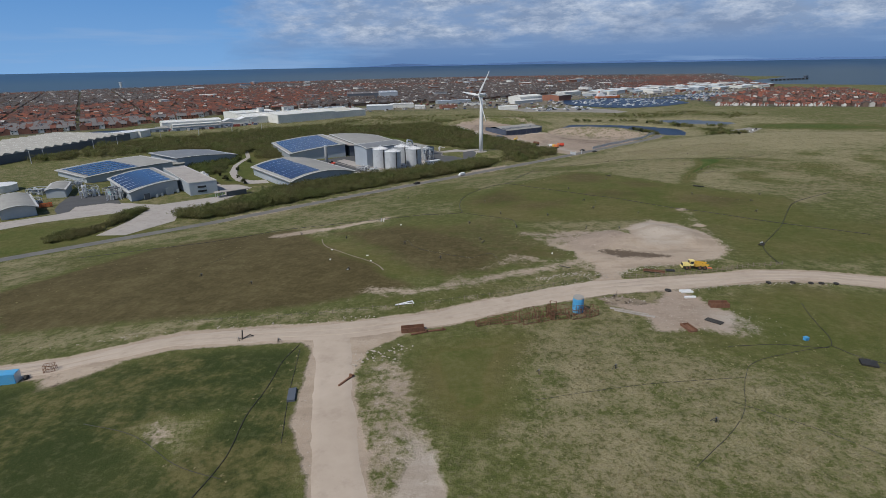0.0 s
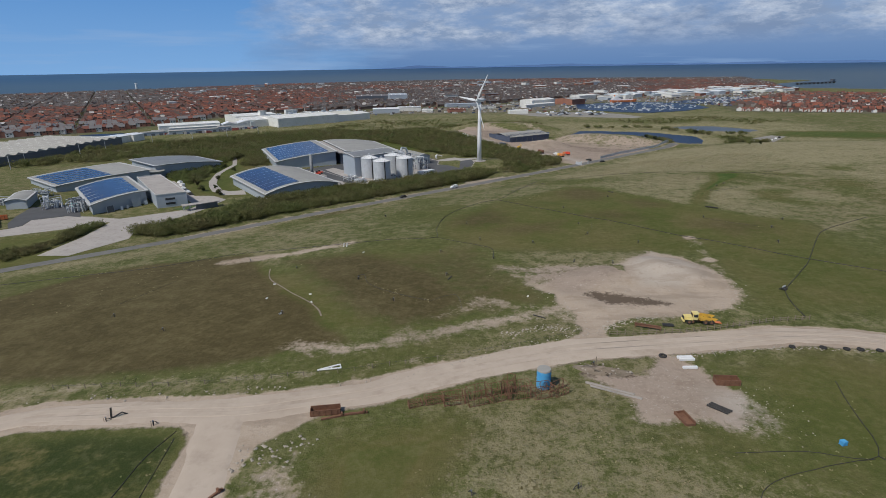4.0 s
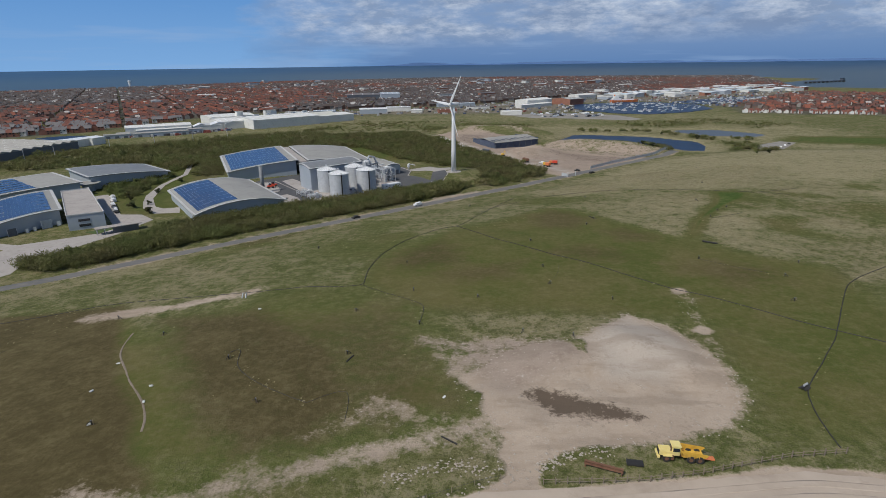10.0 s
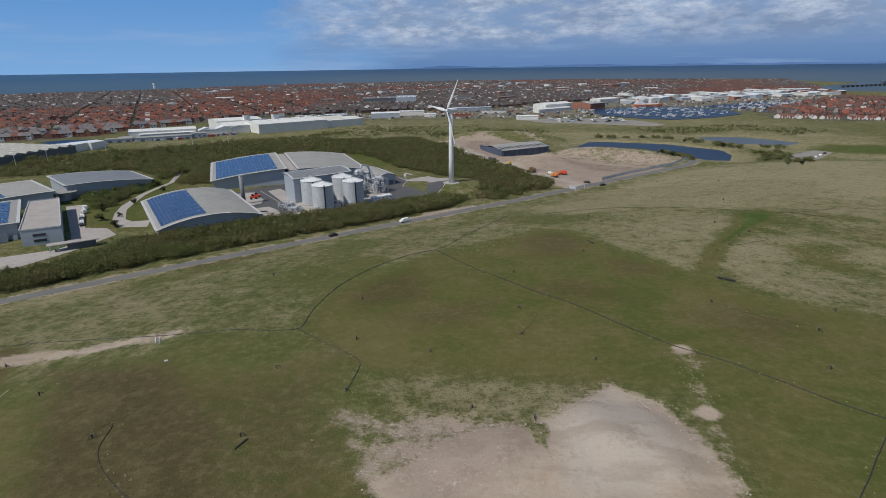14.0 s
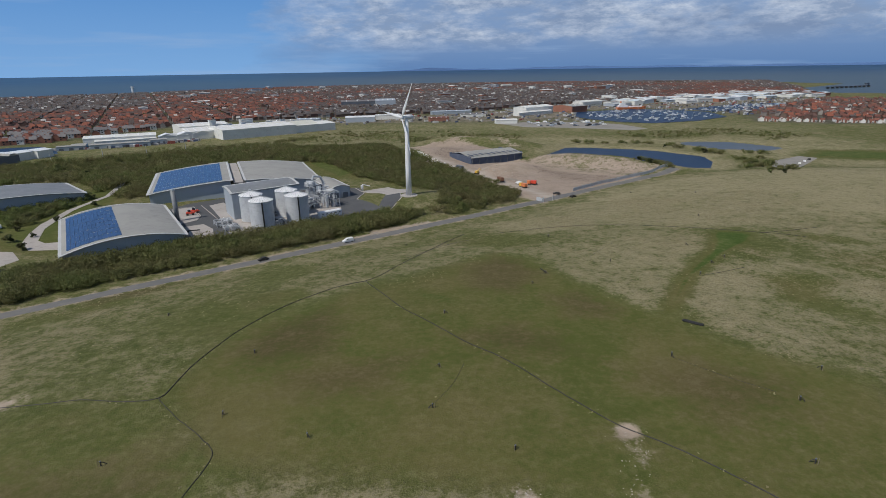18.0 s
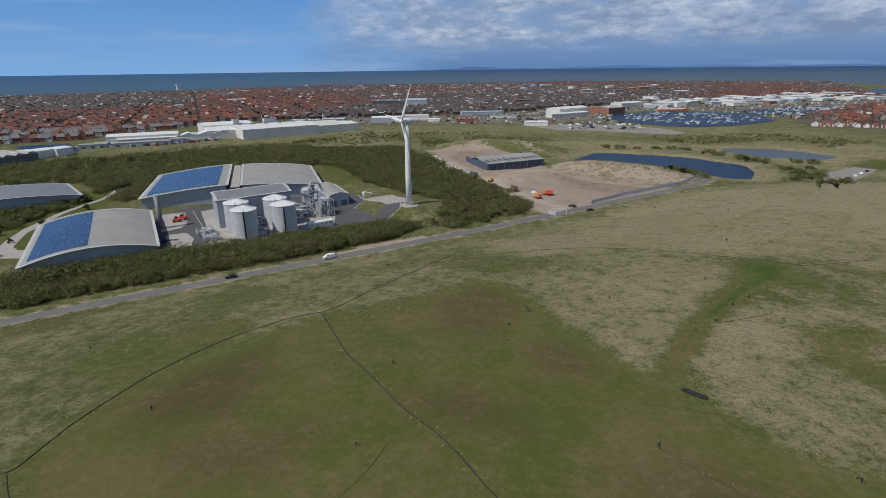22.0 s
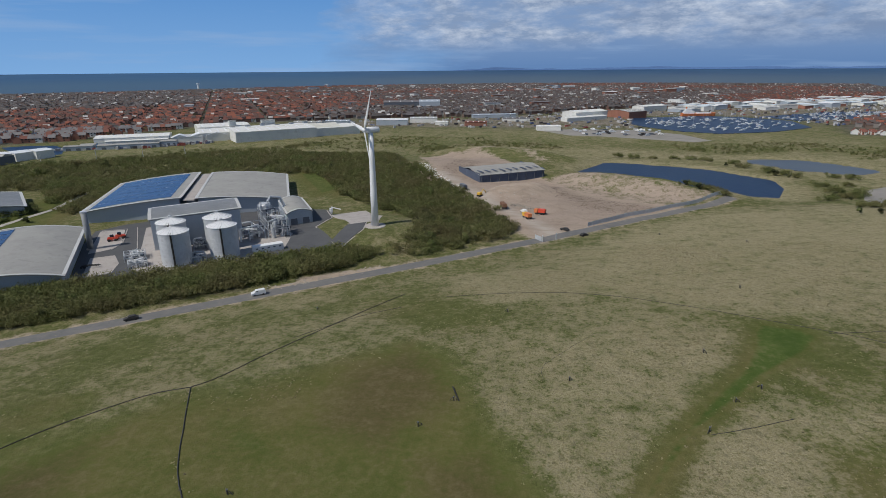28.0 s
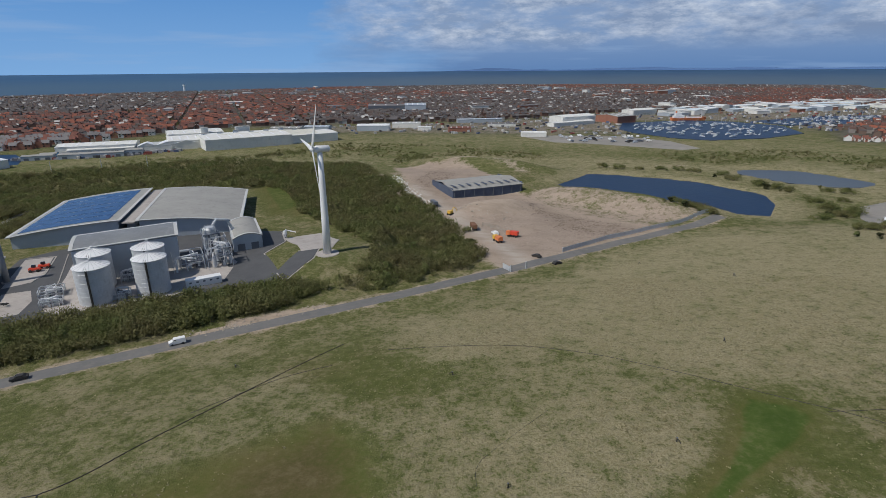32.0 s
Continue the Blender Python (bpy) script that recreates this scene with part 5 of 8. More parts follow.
def house():
    t = base("house", Matrix(), "white-gabled brick house with a red tiled roof", "house", "houses facing the marsh")
    bm = boxes(((0, 0, -0.5), (8.4, 8.2, 5.7)))
    for x in (-4.2, 4.2):
        vs = [bm.verts.new(c) for c in ((x, -4.1, 5.2), (x, 4.1, 5.2), (x, 0, 8.2))]
        bm.faces.new(vs if x > 0 else vs[::-1])
    part("wall", bm, M["offwhite"], t)
    bm = bmesh.new()
    for s in (-1, 1):
        vs = [bm.verts.new(c) for c in ((-4.5, s * 4.5, 4.95), (4.5, s * 4.5, 4.95), (4.5, 0, 8.35), (-4.5, 0, 8.35), (-4.5, s * 4.5, 4.8), (4.5, s * 4.5, 4.8))]
        bm.faces.new(vs[:4][::s])
        bm.faces.new((vs[4], vs[5], vs[1], vs[0])[::s])
    roof = part("roof", bm, M["redroof"], t)
    part("chimney", boxes(((3.2, 0.4, 7.2), (0.7, 0.7, 2.2))), M["brick"], roof)
    part("gable_wing", boxes(((-1.6, -4.6, -0.5), (3.4, 1.4, 6.4))), M["brick"], t, "projecting brick bay")
    for x, z in ((1.8, 0.9), (1.8, 3.4), (3.2, 3.4)):
        part("window", boxes(((x, -4.12, z), (1.1, 0.1, 1.2))), M["glass"], t)
    for x, z in ((-1.6, 0.9), (-1.6, 3.4)):
        part("window", boxes(((x, -5.32, z), (1.5, 0.1, 1.2))), M["glass"], t)
    part("door", boxes(((3.4, -4.12, 0), (0.95, 0.1, 2.05))), M["darkclad"], t)
    return t


def terrace_house(roof_mat, wall_mat, label):
    t = base("terraced_house", Matrix(), label, "house", "houses at the edge of the town")
    bm = boxes(((0, 0, -0.5), (8.0, 8.4, 5.6)))
    for x in (-4.0, 4.0):
        vs = [bm.verts.new(c) for c in ((x, -4.2, 5.1), (x, 4.2, 5.1), (x, 0, 7.9))]
        bm.faces.new(vs if x > 0 else vs[::-1])
    part("wall", bm, wall_mat, t)
    bm = bmesh.new()
    for s in (-1, 1):
        vs = [bm.verts.new(c) for c in ((-4.2, s * 4.6, 4.9), (4.2, s * 4.6, 4.9), (4.2, 0, 8.05), (-4.2, 0, 8.05), (-4.2, s * 4.6, 4.75), (4.2, s * 4.6, 4.75))]
        bm.faces.new(vs[:4][::s])
        bm.faces.new((vs[4], vs[5], vs[1], vs[0])[::s])
    roof = part("roof", bm, roof_mat, t)
    part("chimney", boxes(((3.2, 0.2, 7.0), (0.9, 0.7, 2.0))), M["brick"], roof)
    for x, z in ((-1.8, 0.9), (-1.8, 3.3), (1.8, 3.3)):
        part("window", boxes(((x, -4.22, z), (1.5, 0.1, 1.3))), M["glass"], t)
    return t


kinds = [terrace_house(M["redroof"], M["brick"], "red-roofed brick terraced house in the town"), terrace_house(M["slate"], M["offwhite"], "slate-roofed rendered house in the town"), terrace_house(M["slate"], M["brick"], "slate-roofed brick terraced house in the town")]
placed = set()
for k in town_near:
    kind = (0, 2, 1, 2)[k % 4]
    m = pose(tx[k], ty[k], 0, 0, 0, math.degrees(ta[k]))
    if kind not in placed:
        placed.add(kind)
        kinds[kind].matrix_world = m
    else:
        copy_thing(kinds[kind], m)


first = None
for px, py, pa in zip(ex[~far_e], ey[~far_e], ea[~far_e]):
    m = pose(px, py, 0, 0, 0, math.degrees(pa) + (0 if ernd.random() < 0.7 else 90)) @ Matrix.Scale(0.8, 4)
    if first is None:
        first = house()
        first.matrix_world = m
    else:
        copy_thing(first, m)


def shed(name, x, y, w, d, h, rz, wall, roof, label, pitch=1.5, lights=0, category="warehouse", doors=0):
    """A warehouse: walls, a pitched roof in two slopes, doors and rooflights."""
    t = base(name, pose(x, y, 0, 0, 0, rz), label, category)
    bm = boxes(((0, 0, -0.6), (w, d, h + 0.6)))
    for s in (-1, 1):
        vs = [bm.verts.new((s * w / 2, -d / 2, h)), bm.verts.new((s * w / 2, d / 2, h)), bm.verts.new((s * w / 2, 0, h + pitch - 0.05))]
        bm.faces.new(vs[::s])
    part("wall", bm, wall, t)
    bm = bmesh.new()
    for s in (-1, 1):
        q = [(-w / 2 - 0.3, s * (d / 2 + 0.3), h + 0.02), (w / 2 + 0.3, s * (d / 2 + 0.3), h + 0.02), (w / 2 + 0.3, 0, h + pitch + 0.02), (-w / 2 - 0.3, 0, h + pitch + 0.02)]
        top = [bm.verts.new((a, b, c + 0.25)) for a, b, c in q]
        low = [bm.verts.new(c) for c in q]
        bm.faces.new(top[::s])
        for i in range(4):
            bm.faces.new((low[i], low[(i + 1) % 4], top[(i + 1) % 4], top[i])[::s])
    rf = part("roof", bm, roof, t)
    for k in range(lights):
        f = (k + 0.5) / lights - 0.5
        for s in (-1, 1):
            ob = part("rooflight", boxes(((0, 0, 0), (1.6, d * 0.3, 0.1))), M["white"], rf)
            ob.matrix_basis = Matrix.Translation((f * w, s * d / 4, h + pitch / 2 + 0.28)) @ Euler((-s * math.atan2(pitch, d / 2), 0, 0)).to_matrix().to_4x4()
    for k in range(doors):
        part("door", boxes((((k + 0.5) / doors * w - w / 2, -d / 2 - 0.06, 0), (min(4.0, w / doors * 0.5), 0.12, h * 0.6))), M["darkclad"], t)
    return t


W, R = M["offwhite"], M["roof"]
# white factory group
shed("factory_shed", -385, 233, 72, 34, 8, 32, W, W, "long white factory shed with a low pitched roof", 1.5, 6, doors=2)
shed("factory_shed", -333, 258, 26, 30, 6, 32, W, M["fascia"], "small white factory shed in the group", 1.2)
shed("factory_shed", -318, 285, 40, 52, 9, 40, W, W, "white factory hall with stepped roofs", 2.5, 5)
shed("factory_hall", -262, 306, 92, 66, 11, 44, W, W, "large white factory hall with a low roof", 2.0, 8)
shed("factory_hall", -340, 330, 60, 50, 11, 40, W, W, "large white factory hall behind the others", 1.6, 5)
shed("factory_block", -318, 318, 8, 8, 17, 40, W, R, "white rooftop tower block on the factory", 0.3)
shed("factory_block", -285, 345, 16, 9, 16, 40, W, R, "white rooftop plant room on the factory", 0.3)
shed("workshop", -367, 196, 46, 14, 4, 32, M["cladding"], R, "low grey workshop before the white factory", 0.8, doors=4)
shed("factory_hall", -205, 352, 60, 44, 9, 44, W, M["offwhite"], "white end bay of the large factory", 1.5)
for k in range(7):
    shed("roof_unit", -300 + k * 13, 290 + k * 11, 5, 3.5, 13.2 + k % 3, 44, M["cladding"], R, "grey plant unit on the factory roof", 0.3)
shed("workshop", -402, 188, 14, 10, 4, 32, M["blue"], R, "small blue-walled store beside the workshops", 0.8)
def on_front(t, name, x, z, w, h, d, mat, label=""):
    """A panel on the face of a shed that looks across the field; d is the shed's depth."""
    return part(name, boxes(((x, -d / 2 - 0.12, z), (w, 0.2, h))), mat, t, label)


M["cream"] = surf("cream sheet roofing", (0.58, 0.57, 0.49), (0.68, 0.67, 0.59), 0.3, 0.6, 0, 0.0, (0.50, 0.49, 0.43))
t = shed("factory_shed", -372, 222, 60, 12, 5, 32, W, M["offwhite"], "low white office range with a long band of windows", 0.6)
for k in range(14):
    on_front(t, "window", -26 + k * 4, 1.6, 3.4, 1.5, 12, M["glass"])
for x, y, w, d, h, rz in ((-322, 258, 16, 22, 6, 40), (-308, 268, 16, 22, 6.5, 40), (-338, 246, 14, 18, 5.5, 36)):
    t = shed("factory_store", x, y, w, d, h, rz + 90, W, M["white"], "gabled white store before the factory", 3.2)
t = shed("factory_hall", -238, 322, 104, 34, 9.5, 44, W, M["cream"], "long factory hall with a cream roof and striped front", 3.5)
for k in range(26):
    on_front(t, "front_panel", -50 + k * 4, 0.4, 3.2, 8.4, 34, M["white"] if k % 2 else M["cladding"])
on_front(t, "sign", -20, 6.4, 18, 1.6, 34.6, M["red"], "plain red sign board")
for x, y, w, d, h, lab in ((-402, 176, 26, 12, 4, "grey flat-roofed workshop before the factory"), (-350, 204, 30, 12, 4.2, "grey flat-roofed workshop beside parked cars"), (-334, 222, 16, 14, 5, "small white loading bay")):
    shed("workshop", x, y, w, d, h, 32, M["cladding"], R, lab, 0.6, doors=3)
# big northlight shed
t = base("northlight_shed", pose(-450, 20, 0, 0, 0, 80), "vast grey shed with a sawtooth roof and white rooflights", "warehouse")
part("wall", boxes(((0, 0, -0.5), (170, 92, 7.5))), M["darkclad"], t)
for k in range(17):
    bm = bmesh.new()
    x0 = -85 + k * 10
    prof = [(x0, 7), (x0 + 10, 7), (x0 + 10, 7.3), (x0 + 3, 9.0)]
    for s in (0, 1):
        vs = [bm.verts.new((px, -46.3 if s == 0 else 46.3, pz)) for px, pz in prof]
        bm.faces.new(vs if s else vs[::-1])
    bm.verts.ensure_lookup_table()
    a, b = bm.verts[0:4], bm.verts[4:8]
    for i in range(4):
        bm.faces.new((a[i], a[(i + 1) % 4], b[(i + 1) % 4], b[i]))
    rf = part("roof_bay", bm, R, t)
    for j in range(7):
        ob = part("rooflight", boxes(((x0 + 6, -39 + j * 13, 8.26), (4.6, 5.0, 0.16), 0, 13.6)), M["white"], rf)
for k in range(3):
    shed("store", -412 + k * 7, 98 + k * 14, 16, 20, 7, 80, W, M["white"], "white-roofed store beside the vast shed", 1.0)

# sheds, shops and quays round the harbour
rnd = random.Random(12)
for x, y, w, d, h, rz, wall, roof, lab in (
        (112, 600, 66, 30, 11, 42, W, W, "big white shed on the quay"), (110, 572, 80, 14, 5, 42, W, W, "long low white quayside store"),
        (178, 632, 40, 44, 10, 42, M["brick"], R, "dark red brick quayside shed"), (232, 770, 60, 26, 9, 42, W, W, "white shed on the harbour quay"),
        (60, 428, 30, 16, 5, 8, W, W, "cream-roofed depot shed beside the docks"), (-270, 430, 40, 22, 6, 10, W, R, "white-walled trading unit near the factory"),
        (-235, 452, 34, 20, 6, 10, M["cladding"], M["cladding"], "pale blue trading unit near the factory"), (-160, 470, 44, 24, 7, 12, M["cladding"], M["white"], "blue-walled trading unit with a white roof"),
        (-125, 515, 40, 26, 6, 12, W, M["fascia"], "grey-roofed trading unit near the docks"), (-90, 480, 18, 12, 4, 5, W, W, "small white hut beside the grass"),
        (-30, 600, 70, 14, 5, 20, M["cladding"], M["cladding"], "long low blue-grey unit near the docks"), (10, 545, 40, 12, 4, 10, W, M["slate"], "low dark-roofed unit near the docks"),
        (-40, 470, 30, 12, 5, 15, M["brick"], M["redroof"], "red brick block among parked cars"), (-230, 800, 90, 30, 12, 15, M["darkclad"], M["slate"], "large dark grandstand-like block"),
        (-180, 790, 40, 40, 14, 15, M["cladding"], M["cladding"], "tall blue-grey arched hall")):
    shed("quay_shed" if y > 540 and x > 60 else "trading_unit", x, y, w, d, h, rz, wall, roof, lab, h * 0.22, 4)
M["iceblue"] = surf("pale blue-white roofing", (0.55, 0.62, 0.66), (0.66, 0.72, 0.75), 0.3, 0.5, 0, 0.0)
for k in range(84):
    f = k / 84
    x, y = 270 + 560 * f + rnd.uniform(-30, 30), 800 + 300 * f + rnd.uniform(-60, 110)
    shed("shop_shed", x, y, rnd.uniform(18, 55), rnd.uniform(14, 28), rnd.uniform(4, 8), rnd.choice((30, 35, 120)) + rnd.uniform(-6, 6), rnd.choice((W, W, M["cladding"], M["brick"])), rnd.choice((W, M["white"], M["iceblue"], M["iceblue"], M["fascia"], R)), "pale-roofed retail shed near the docks", 1.5)
for k in range(60):
    a = rnd.random()
    x, y = rnd.uniform(-900, 700), rnd.uniform(700, 2000)
    if inside(np.array(x), np.array(y), TOWN) > 40:
        shed("town_block", x, y, rnd.uniform(14, 45), rnd.uniform(10, 18), rnd.uniform(6, 12), rnd.choice((33, 123)), rnd.choice((W, W, M["brick"], M["cladding"])), rnd.choice((W, M["fascia"], R, M["slate"])), "larger pale block among the houses", 1.2, category="building")

# harbour basins
for pts, lab in (([(172, 520), (186, 610), (290, 665), (350, 650), (400, 590), (392, 500), (330, 442), (262, 412), (222, 430), (185, 480)], "blue harbour basin full of small boats"),
                 ([(410, 600), (380, 660), (520, 770), (640, 800), (640, 720), (520, 640)], "inner marina basin")):
    bm = bmesh.new()
    prism(bm, pts, -0.4, 0.45)
    tagged(part("harbour_water", bm, M["pond"]), lab, "water", kind="structure")


def clutter(name, outline, count, mat, label, seed, lo, hi, clear=()):
    """Many small parked or stacked box shapes as one mass."""
    g = np.random.default_rng(seed)
    bm = bmesh.new()
    for x, y in scatter(outline, count, seed, clear):
        l, w, h = g.uniform(lo, hi), g.uniform(1.8, 3.2), g.uniform(1.3, 3.0)
        add_box(bm, (x, y, float(height(x, y)) - 0.1), (l, w, h), g.choice((35.0, 42.0, 125.0)) + g.normal(0, 4), 0, 0.93)
    tagged(part(name, bm, mat), label, "clutter", kind="stuff")


def scatter(outline, count, seed, clear=()):
    g = np.random.default_rng(seed)
    p = np.array(outline, float)
    xy = g.uniform(p.min(0), p.max(0), (count * 8, 2))
    ok = inside(xy[:, 0], xy[:, 1], outline) > 0.5
    for c in clear:
        ok &= inside(xy[:, 0], xy[:, 1], c) < 0
    return xy[ok][:count]


BASIN = [(172, 520), (186, 610), (290, 665), (350, 650), (400, 590), (392, 500), (330, 442), (262, 412), (222, 430), (185, 480)]
M["mixed_paint"] = island_mix("mixed vehicle and crate paint", [(0, (0.6, 0.6, 0.6)), (0.3, (0.05, 0.05, 0.06)), (0.45, (0.25, 0.26, 0.28)), (0.6, (0.08, 0.13, 0.26)), (0.72, (0.32, 0.07, 0.05)), (0.82, (0.75, 0.74, 0.70))], 0.5)
clutter("factory_cars", [(-425, 160), (-340, 196), (-296, 244), (-300, 258), (-330, 236), (-362, 212), (-430, 180)], 150, M["mixed_paint"], "parked cars and skips before the white factory", 62, 3, 5)
clutter("dock_clutter", HARBOUR_LAND, 650, M["mixed_paint"], "parked vehicles and stacked goods round the docks", 61, 2.5, 6, [BASIN])


def boat(sail):
    t = base("boat", Matrix(), "small white moored sailing boat with a bare mast" if sail else "small white moored motor boat", "boat", "boats in the harbour")
    bm, rings = bmesh.new(), []
    for x, w, z in ((-4, 1.1, 0.9), (-2, 1.4, 0.9), (1, 1.3, 1.0), (3, 0.8, 1.1), (4.3, 0.08, 1.25)):
        rings.append([bm.verts.new(c) for c in ((x, -w, z), (x, -w * 0.6, -0.2), (x, w * 0.6, -0.2), (x, w, z))])
    for p, q in zip(rings, rings[1:]):
        for k in range(4):
            bm.faces.new((p[k], q[k], q[(k + 1) % 4], p[(k + 1) % 4]))
    bm.faces.new(rings[0])
    part("hull", bm, M["white"], t)
    part("cabin", soft_box((0.2, 0, 0.95), (3.0, 1.7, 0.9), 0.15), M["fascia"], t)
    if sail:
        part("mast", tube([(0.6, 0, 1), (0.6, 0, 11)], [0.12, 0.07], 6), M["steel"], t)
        part("boom", tube([(0.6, 0, 2.4), (-3.4, 0, 2.3)], 0.1, 6), M["blue"], t)
    return t


kinds = [boat(True), boat(False)]
kinds[0].matrix_world, kinds[1].matrix_world = pose(230, 540, 0.45, 0, 0, 30), pose(250, 500, 0.45, 0, 0, 100)
for k in range(190):
    for _ in range(20):
        x, y = rnd.uniform(170, 660), rnd.uniform(410, 810)
        b1 = inside(np.array(x), np.array(y), [(190, 520), (200, 600), (290, 650), (385, 590), (380, 500), (262, 425)])
        b2 = inside(np.array(x), np.array(y), [(400, 560), (400, 660), (520, 760), (630, 790), (630, 720), (520, 640), (430, 560)])
        if b1 > 0 or b2 > 0:
            break
    copy_thing(kinds[k % 2], pose(x, y, 0.45, 0, 0, rnd.choice((30, 40, 210, 120)) + rnd.uniform(-12, 12)) @ Matrix.Scale(rnd.uniform(0.7, 1.15), 4))
t = base("ship", pose(292, 668, 0.45, 0, 0, 12), "moored coaster with an orange hull and white superstructure", "ship")
bm, rings = bmesh.new(), []
for x, w, z in ((-27, 4.5, 4), (-15, 5, 3.6), (15, 5, 3.6), (24, 3, 4.6), (28, 0.2, 5.2)):
    rings.append([bm.verts.new(c) for c in ((x, -w, z), (x, -w * 0.8, -0.3), (x, w * 0.8, -0.3), (x, w, z))])
for p, q in zip(rings, rings[1:]):
    for k in range(4):
        bm.faces.new((p[k], q[k], q[(k + 1) % 4], p[(k + 1) % 4]))
bm.faces.new(rings[0])
part("hull", bm, M["orange"], t)
part("superstructure", boxes(((-16, 0, 3.6), (16, 8, 4)), ((-17, 0, 7.6), (9, 7, 3.5)), ((8, 0, 3.6), (22, 7, 1.5))), M["white"], t)
part("mast", tube([(20, 0, 4), (20, 0, 15)], 0.25, 6), M["white"], t)
part("funnel", tube([(-20, 0, 10), (-20, 0, 14)], 1.2, 12), M["orange"], t)

# landmarks on the shore
t = base("shore_tower", pose(-1322, 1690, 0), "white tower on the sea front", "tower")
part("shaft", tube([(0, 0, -2), (0, 0, 22)], [4.5, 3.5], 16), M["white"], t)
part("top", tube([(0, 0, 22), (0, 0, 26)], [5.5, 5.0], 16), M["white"], t)
t = base("jetty", pose(1235, 1536, 0, 0, 0, 208), "dark timber jetty with a square tower in the estuary", "jetty")
part("deck", boxes(((95, 0, 3), (220, 9, 1.5))), M["darkclad"], t)
part("tower", boxes(((0, 0, 3), (10, 9, 7)), ((0, 0, 10), (12, 11, 1.5))), M["darkclad"], t)
for k in range(10):
    part("pile", boxes(((-10 + k * 22, 0, -3), (2, 8, 6))), M["wood"], t)


# ---- vegetation ----
def leaves(count, radius, tall, leaf, seed, lobes=7, twigs=0.0):
    """Loose leaf clumps gathered in uneven lobes: points and faces."""
    g = np.random.default_rng(seed)
    lob = g.normal(0, 1, (lobes, 3))
    lob /= np.linalg.norm(lob, axis=1)[:, None]
    lob *= g.uniform(0.25, 0.75, (lobes, 1))
    pick = g.integers(0, lobes, count)
    d = g.normal(0, 1, (count, 3))
    d /= np.linalg.norm(d, axis=1)[:, None]
    c = lob[pick] + d * g.uniform(0.18, 0.42, (count, 1))
    c = c * (radius, radius, tall / 2) + (0, 0, tall * 0.56)
    c[:, 2] = np.maximum(c[:, 2], 0.15 * tall)
    face = d * (0.7, 0.7, 0.5) + lob[pick] * 1.1 + g.normal(0, 0.30, (count, 3)) + (0, 0, 0.80)
    face /= np.linalg.norm(face, axis=1)[:, None]
    a = np.cross(face, g.normal(0, 1, (count, 3)))
    a /= np.linalg.norm(a, axis=1)[:, None]
    b = np.cross(face, a)
    s = leaf * g.uniform(0.6, 1.3, (count, 1))
    twig = (g.random((count, 1)) < twigs)
    up = d * 0.5 + g.normal(0, 0.25, (count, 3)) + (0, 0, 1.0)
    up /= np.linalg.norm(up, axis=1)[:, None]
    thin = np.cross(up, g.normal(0, 1, (count, 3)))
    thin /= np.linalg.norm(thin, axis=1)[:, None]
    a = np.where(twig, thin * 0.32, a)
    b = np.where(twig, up * 2.0, b)
    return np.stack([c - a * s, c - b * s * 0.8, c + a * s, c + b * s * 0.8], 1)


def quads_mesh(name, quad, mat):
    me = bpy.data.meshes.new(name)
    co = quad.reshape(-1, 3)
    me.vertices.add(len(co))
    me.vertices.foreach_set("co", co.astype(np.float32).ravel())
    me.loops.add(len(co))
    me.loops.foreach_set("vertex_index", np.arange(len(co), dtype=np.int32))
    me.polygons.add(len(co) // 4)
    me.polygons.foreach_set("loop_start", np.arange(0, len(co), 4, dtype=np.int32))
    me.update(calc_edges=True)
    me.materials.append(mat)
    return me


def tree(name, label, radius, tall, mat, seed, leafsize=0.24, count=520, group=""):
    r = random.Random(seed)
    t = base(name, Matrix(), label, "tree" if "tree" in name else "bush", group)
    bm = tube([(0, 0, -0.3), (0.05, 0.05, tall * 0.3), (0.1, 0, tall * 0.7)], [tall * 0.035, tall * 0.025, tall * 0.008], 7)
    for k in range(6):
        a, z = r.uniform(0, 6.28), tall * r.uniform(0.15, 0.45)
        add_tube(bm, [(0, 0, z), (math.cos(a) * radius * 0.4, math.sin(a) * radius * 0.4, z + tall * 0.18), (math.cos(a) * radius * 0.75, math.sin(a) * radius * 0.75, z + tall * 0.32)], [tall * 0.014, tall * 0.009, tall * 0.004], 5)
    part("trunk", bm, M["bark"], t)
    ob = new("crown", quads_mesh("crown", leaves(count, radius, tall, leafsize, seed), mat))
    ob.parent = t
    return t


SCRUB_LINE = [(-166, -236), (-100, -176), (-60, -144), (-34, -122), (-8, -98), (0, -80), (-22, -80), (-60, -108), (-86, -128), (-104, -144), (-140, -182), (-186, -232)]
WOOD = [(0, -80), (20, -80), (50, -48), (56, -36), (42, 6), (0, 66), (-40, 118), (-75, 173), (-181, 190), (-130, 98), (-96, 78), (-62, 26), (-16, -12), (4, -34), (8, -58)]
BACK_WOOD = [(-400, -50), (-330, -14), (-255, 6), (-222, 30), (-170, 72), (-112, 92), (-170, 196), (-260, 170), (-330, 100), (-395, 50)]
GARDEN = [(-243, -88), (-241, -78), (-233, -30), (-215, -45), (-215, -76), (-207, -100), (-212, -117)]
GROVE = [(-273, 11), (-255, 38), (-220, 30), (-197, -10), (-181, -40), (-194, -50), (-206, -44), (-206, -20), (-222, 6), (-224, -14), (-219, -36), (-236, -20)]
GATE_SCRUB = [(-168, -219), (-166, -204), (-160, -186), (-152, -180), (-140, -184), (-146, -216), (-152, -226), (-160, -234)]
VERGE_SCRUB = [(-214, -237), (-213, -218), (-206, -212), (-206, -238), (-208, -250)]
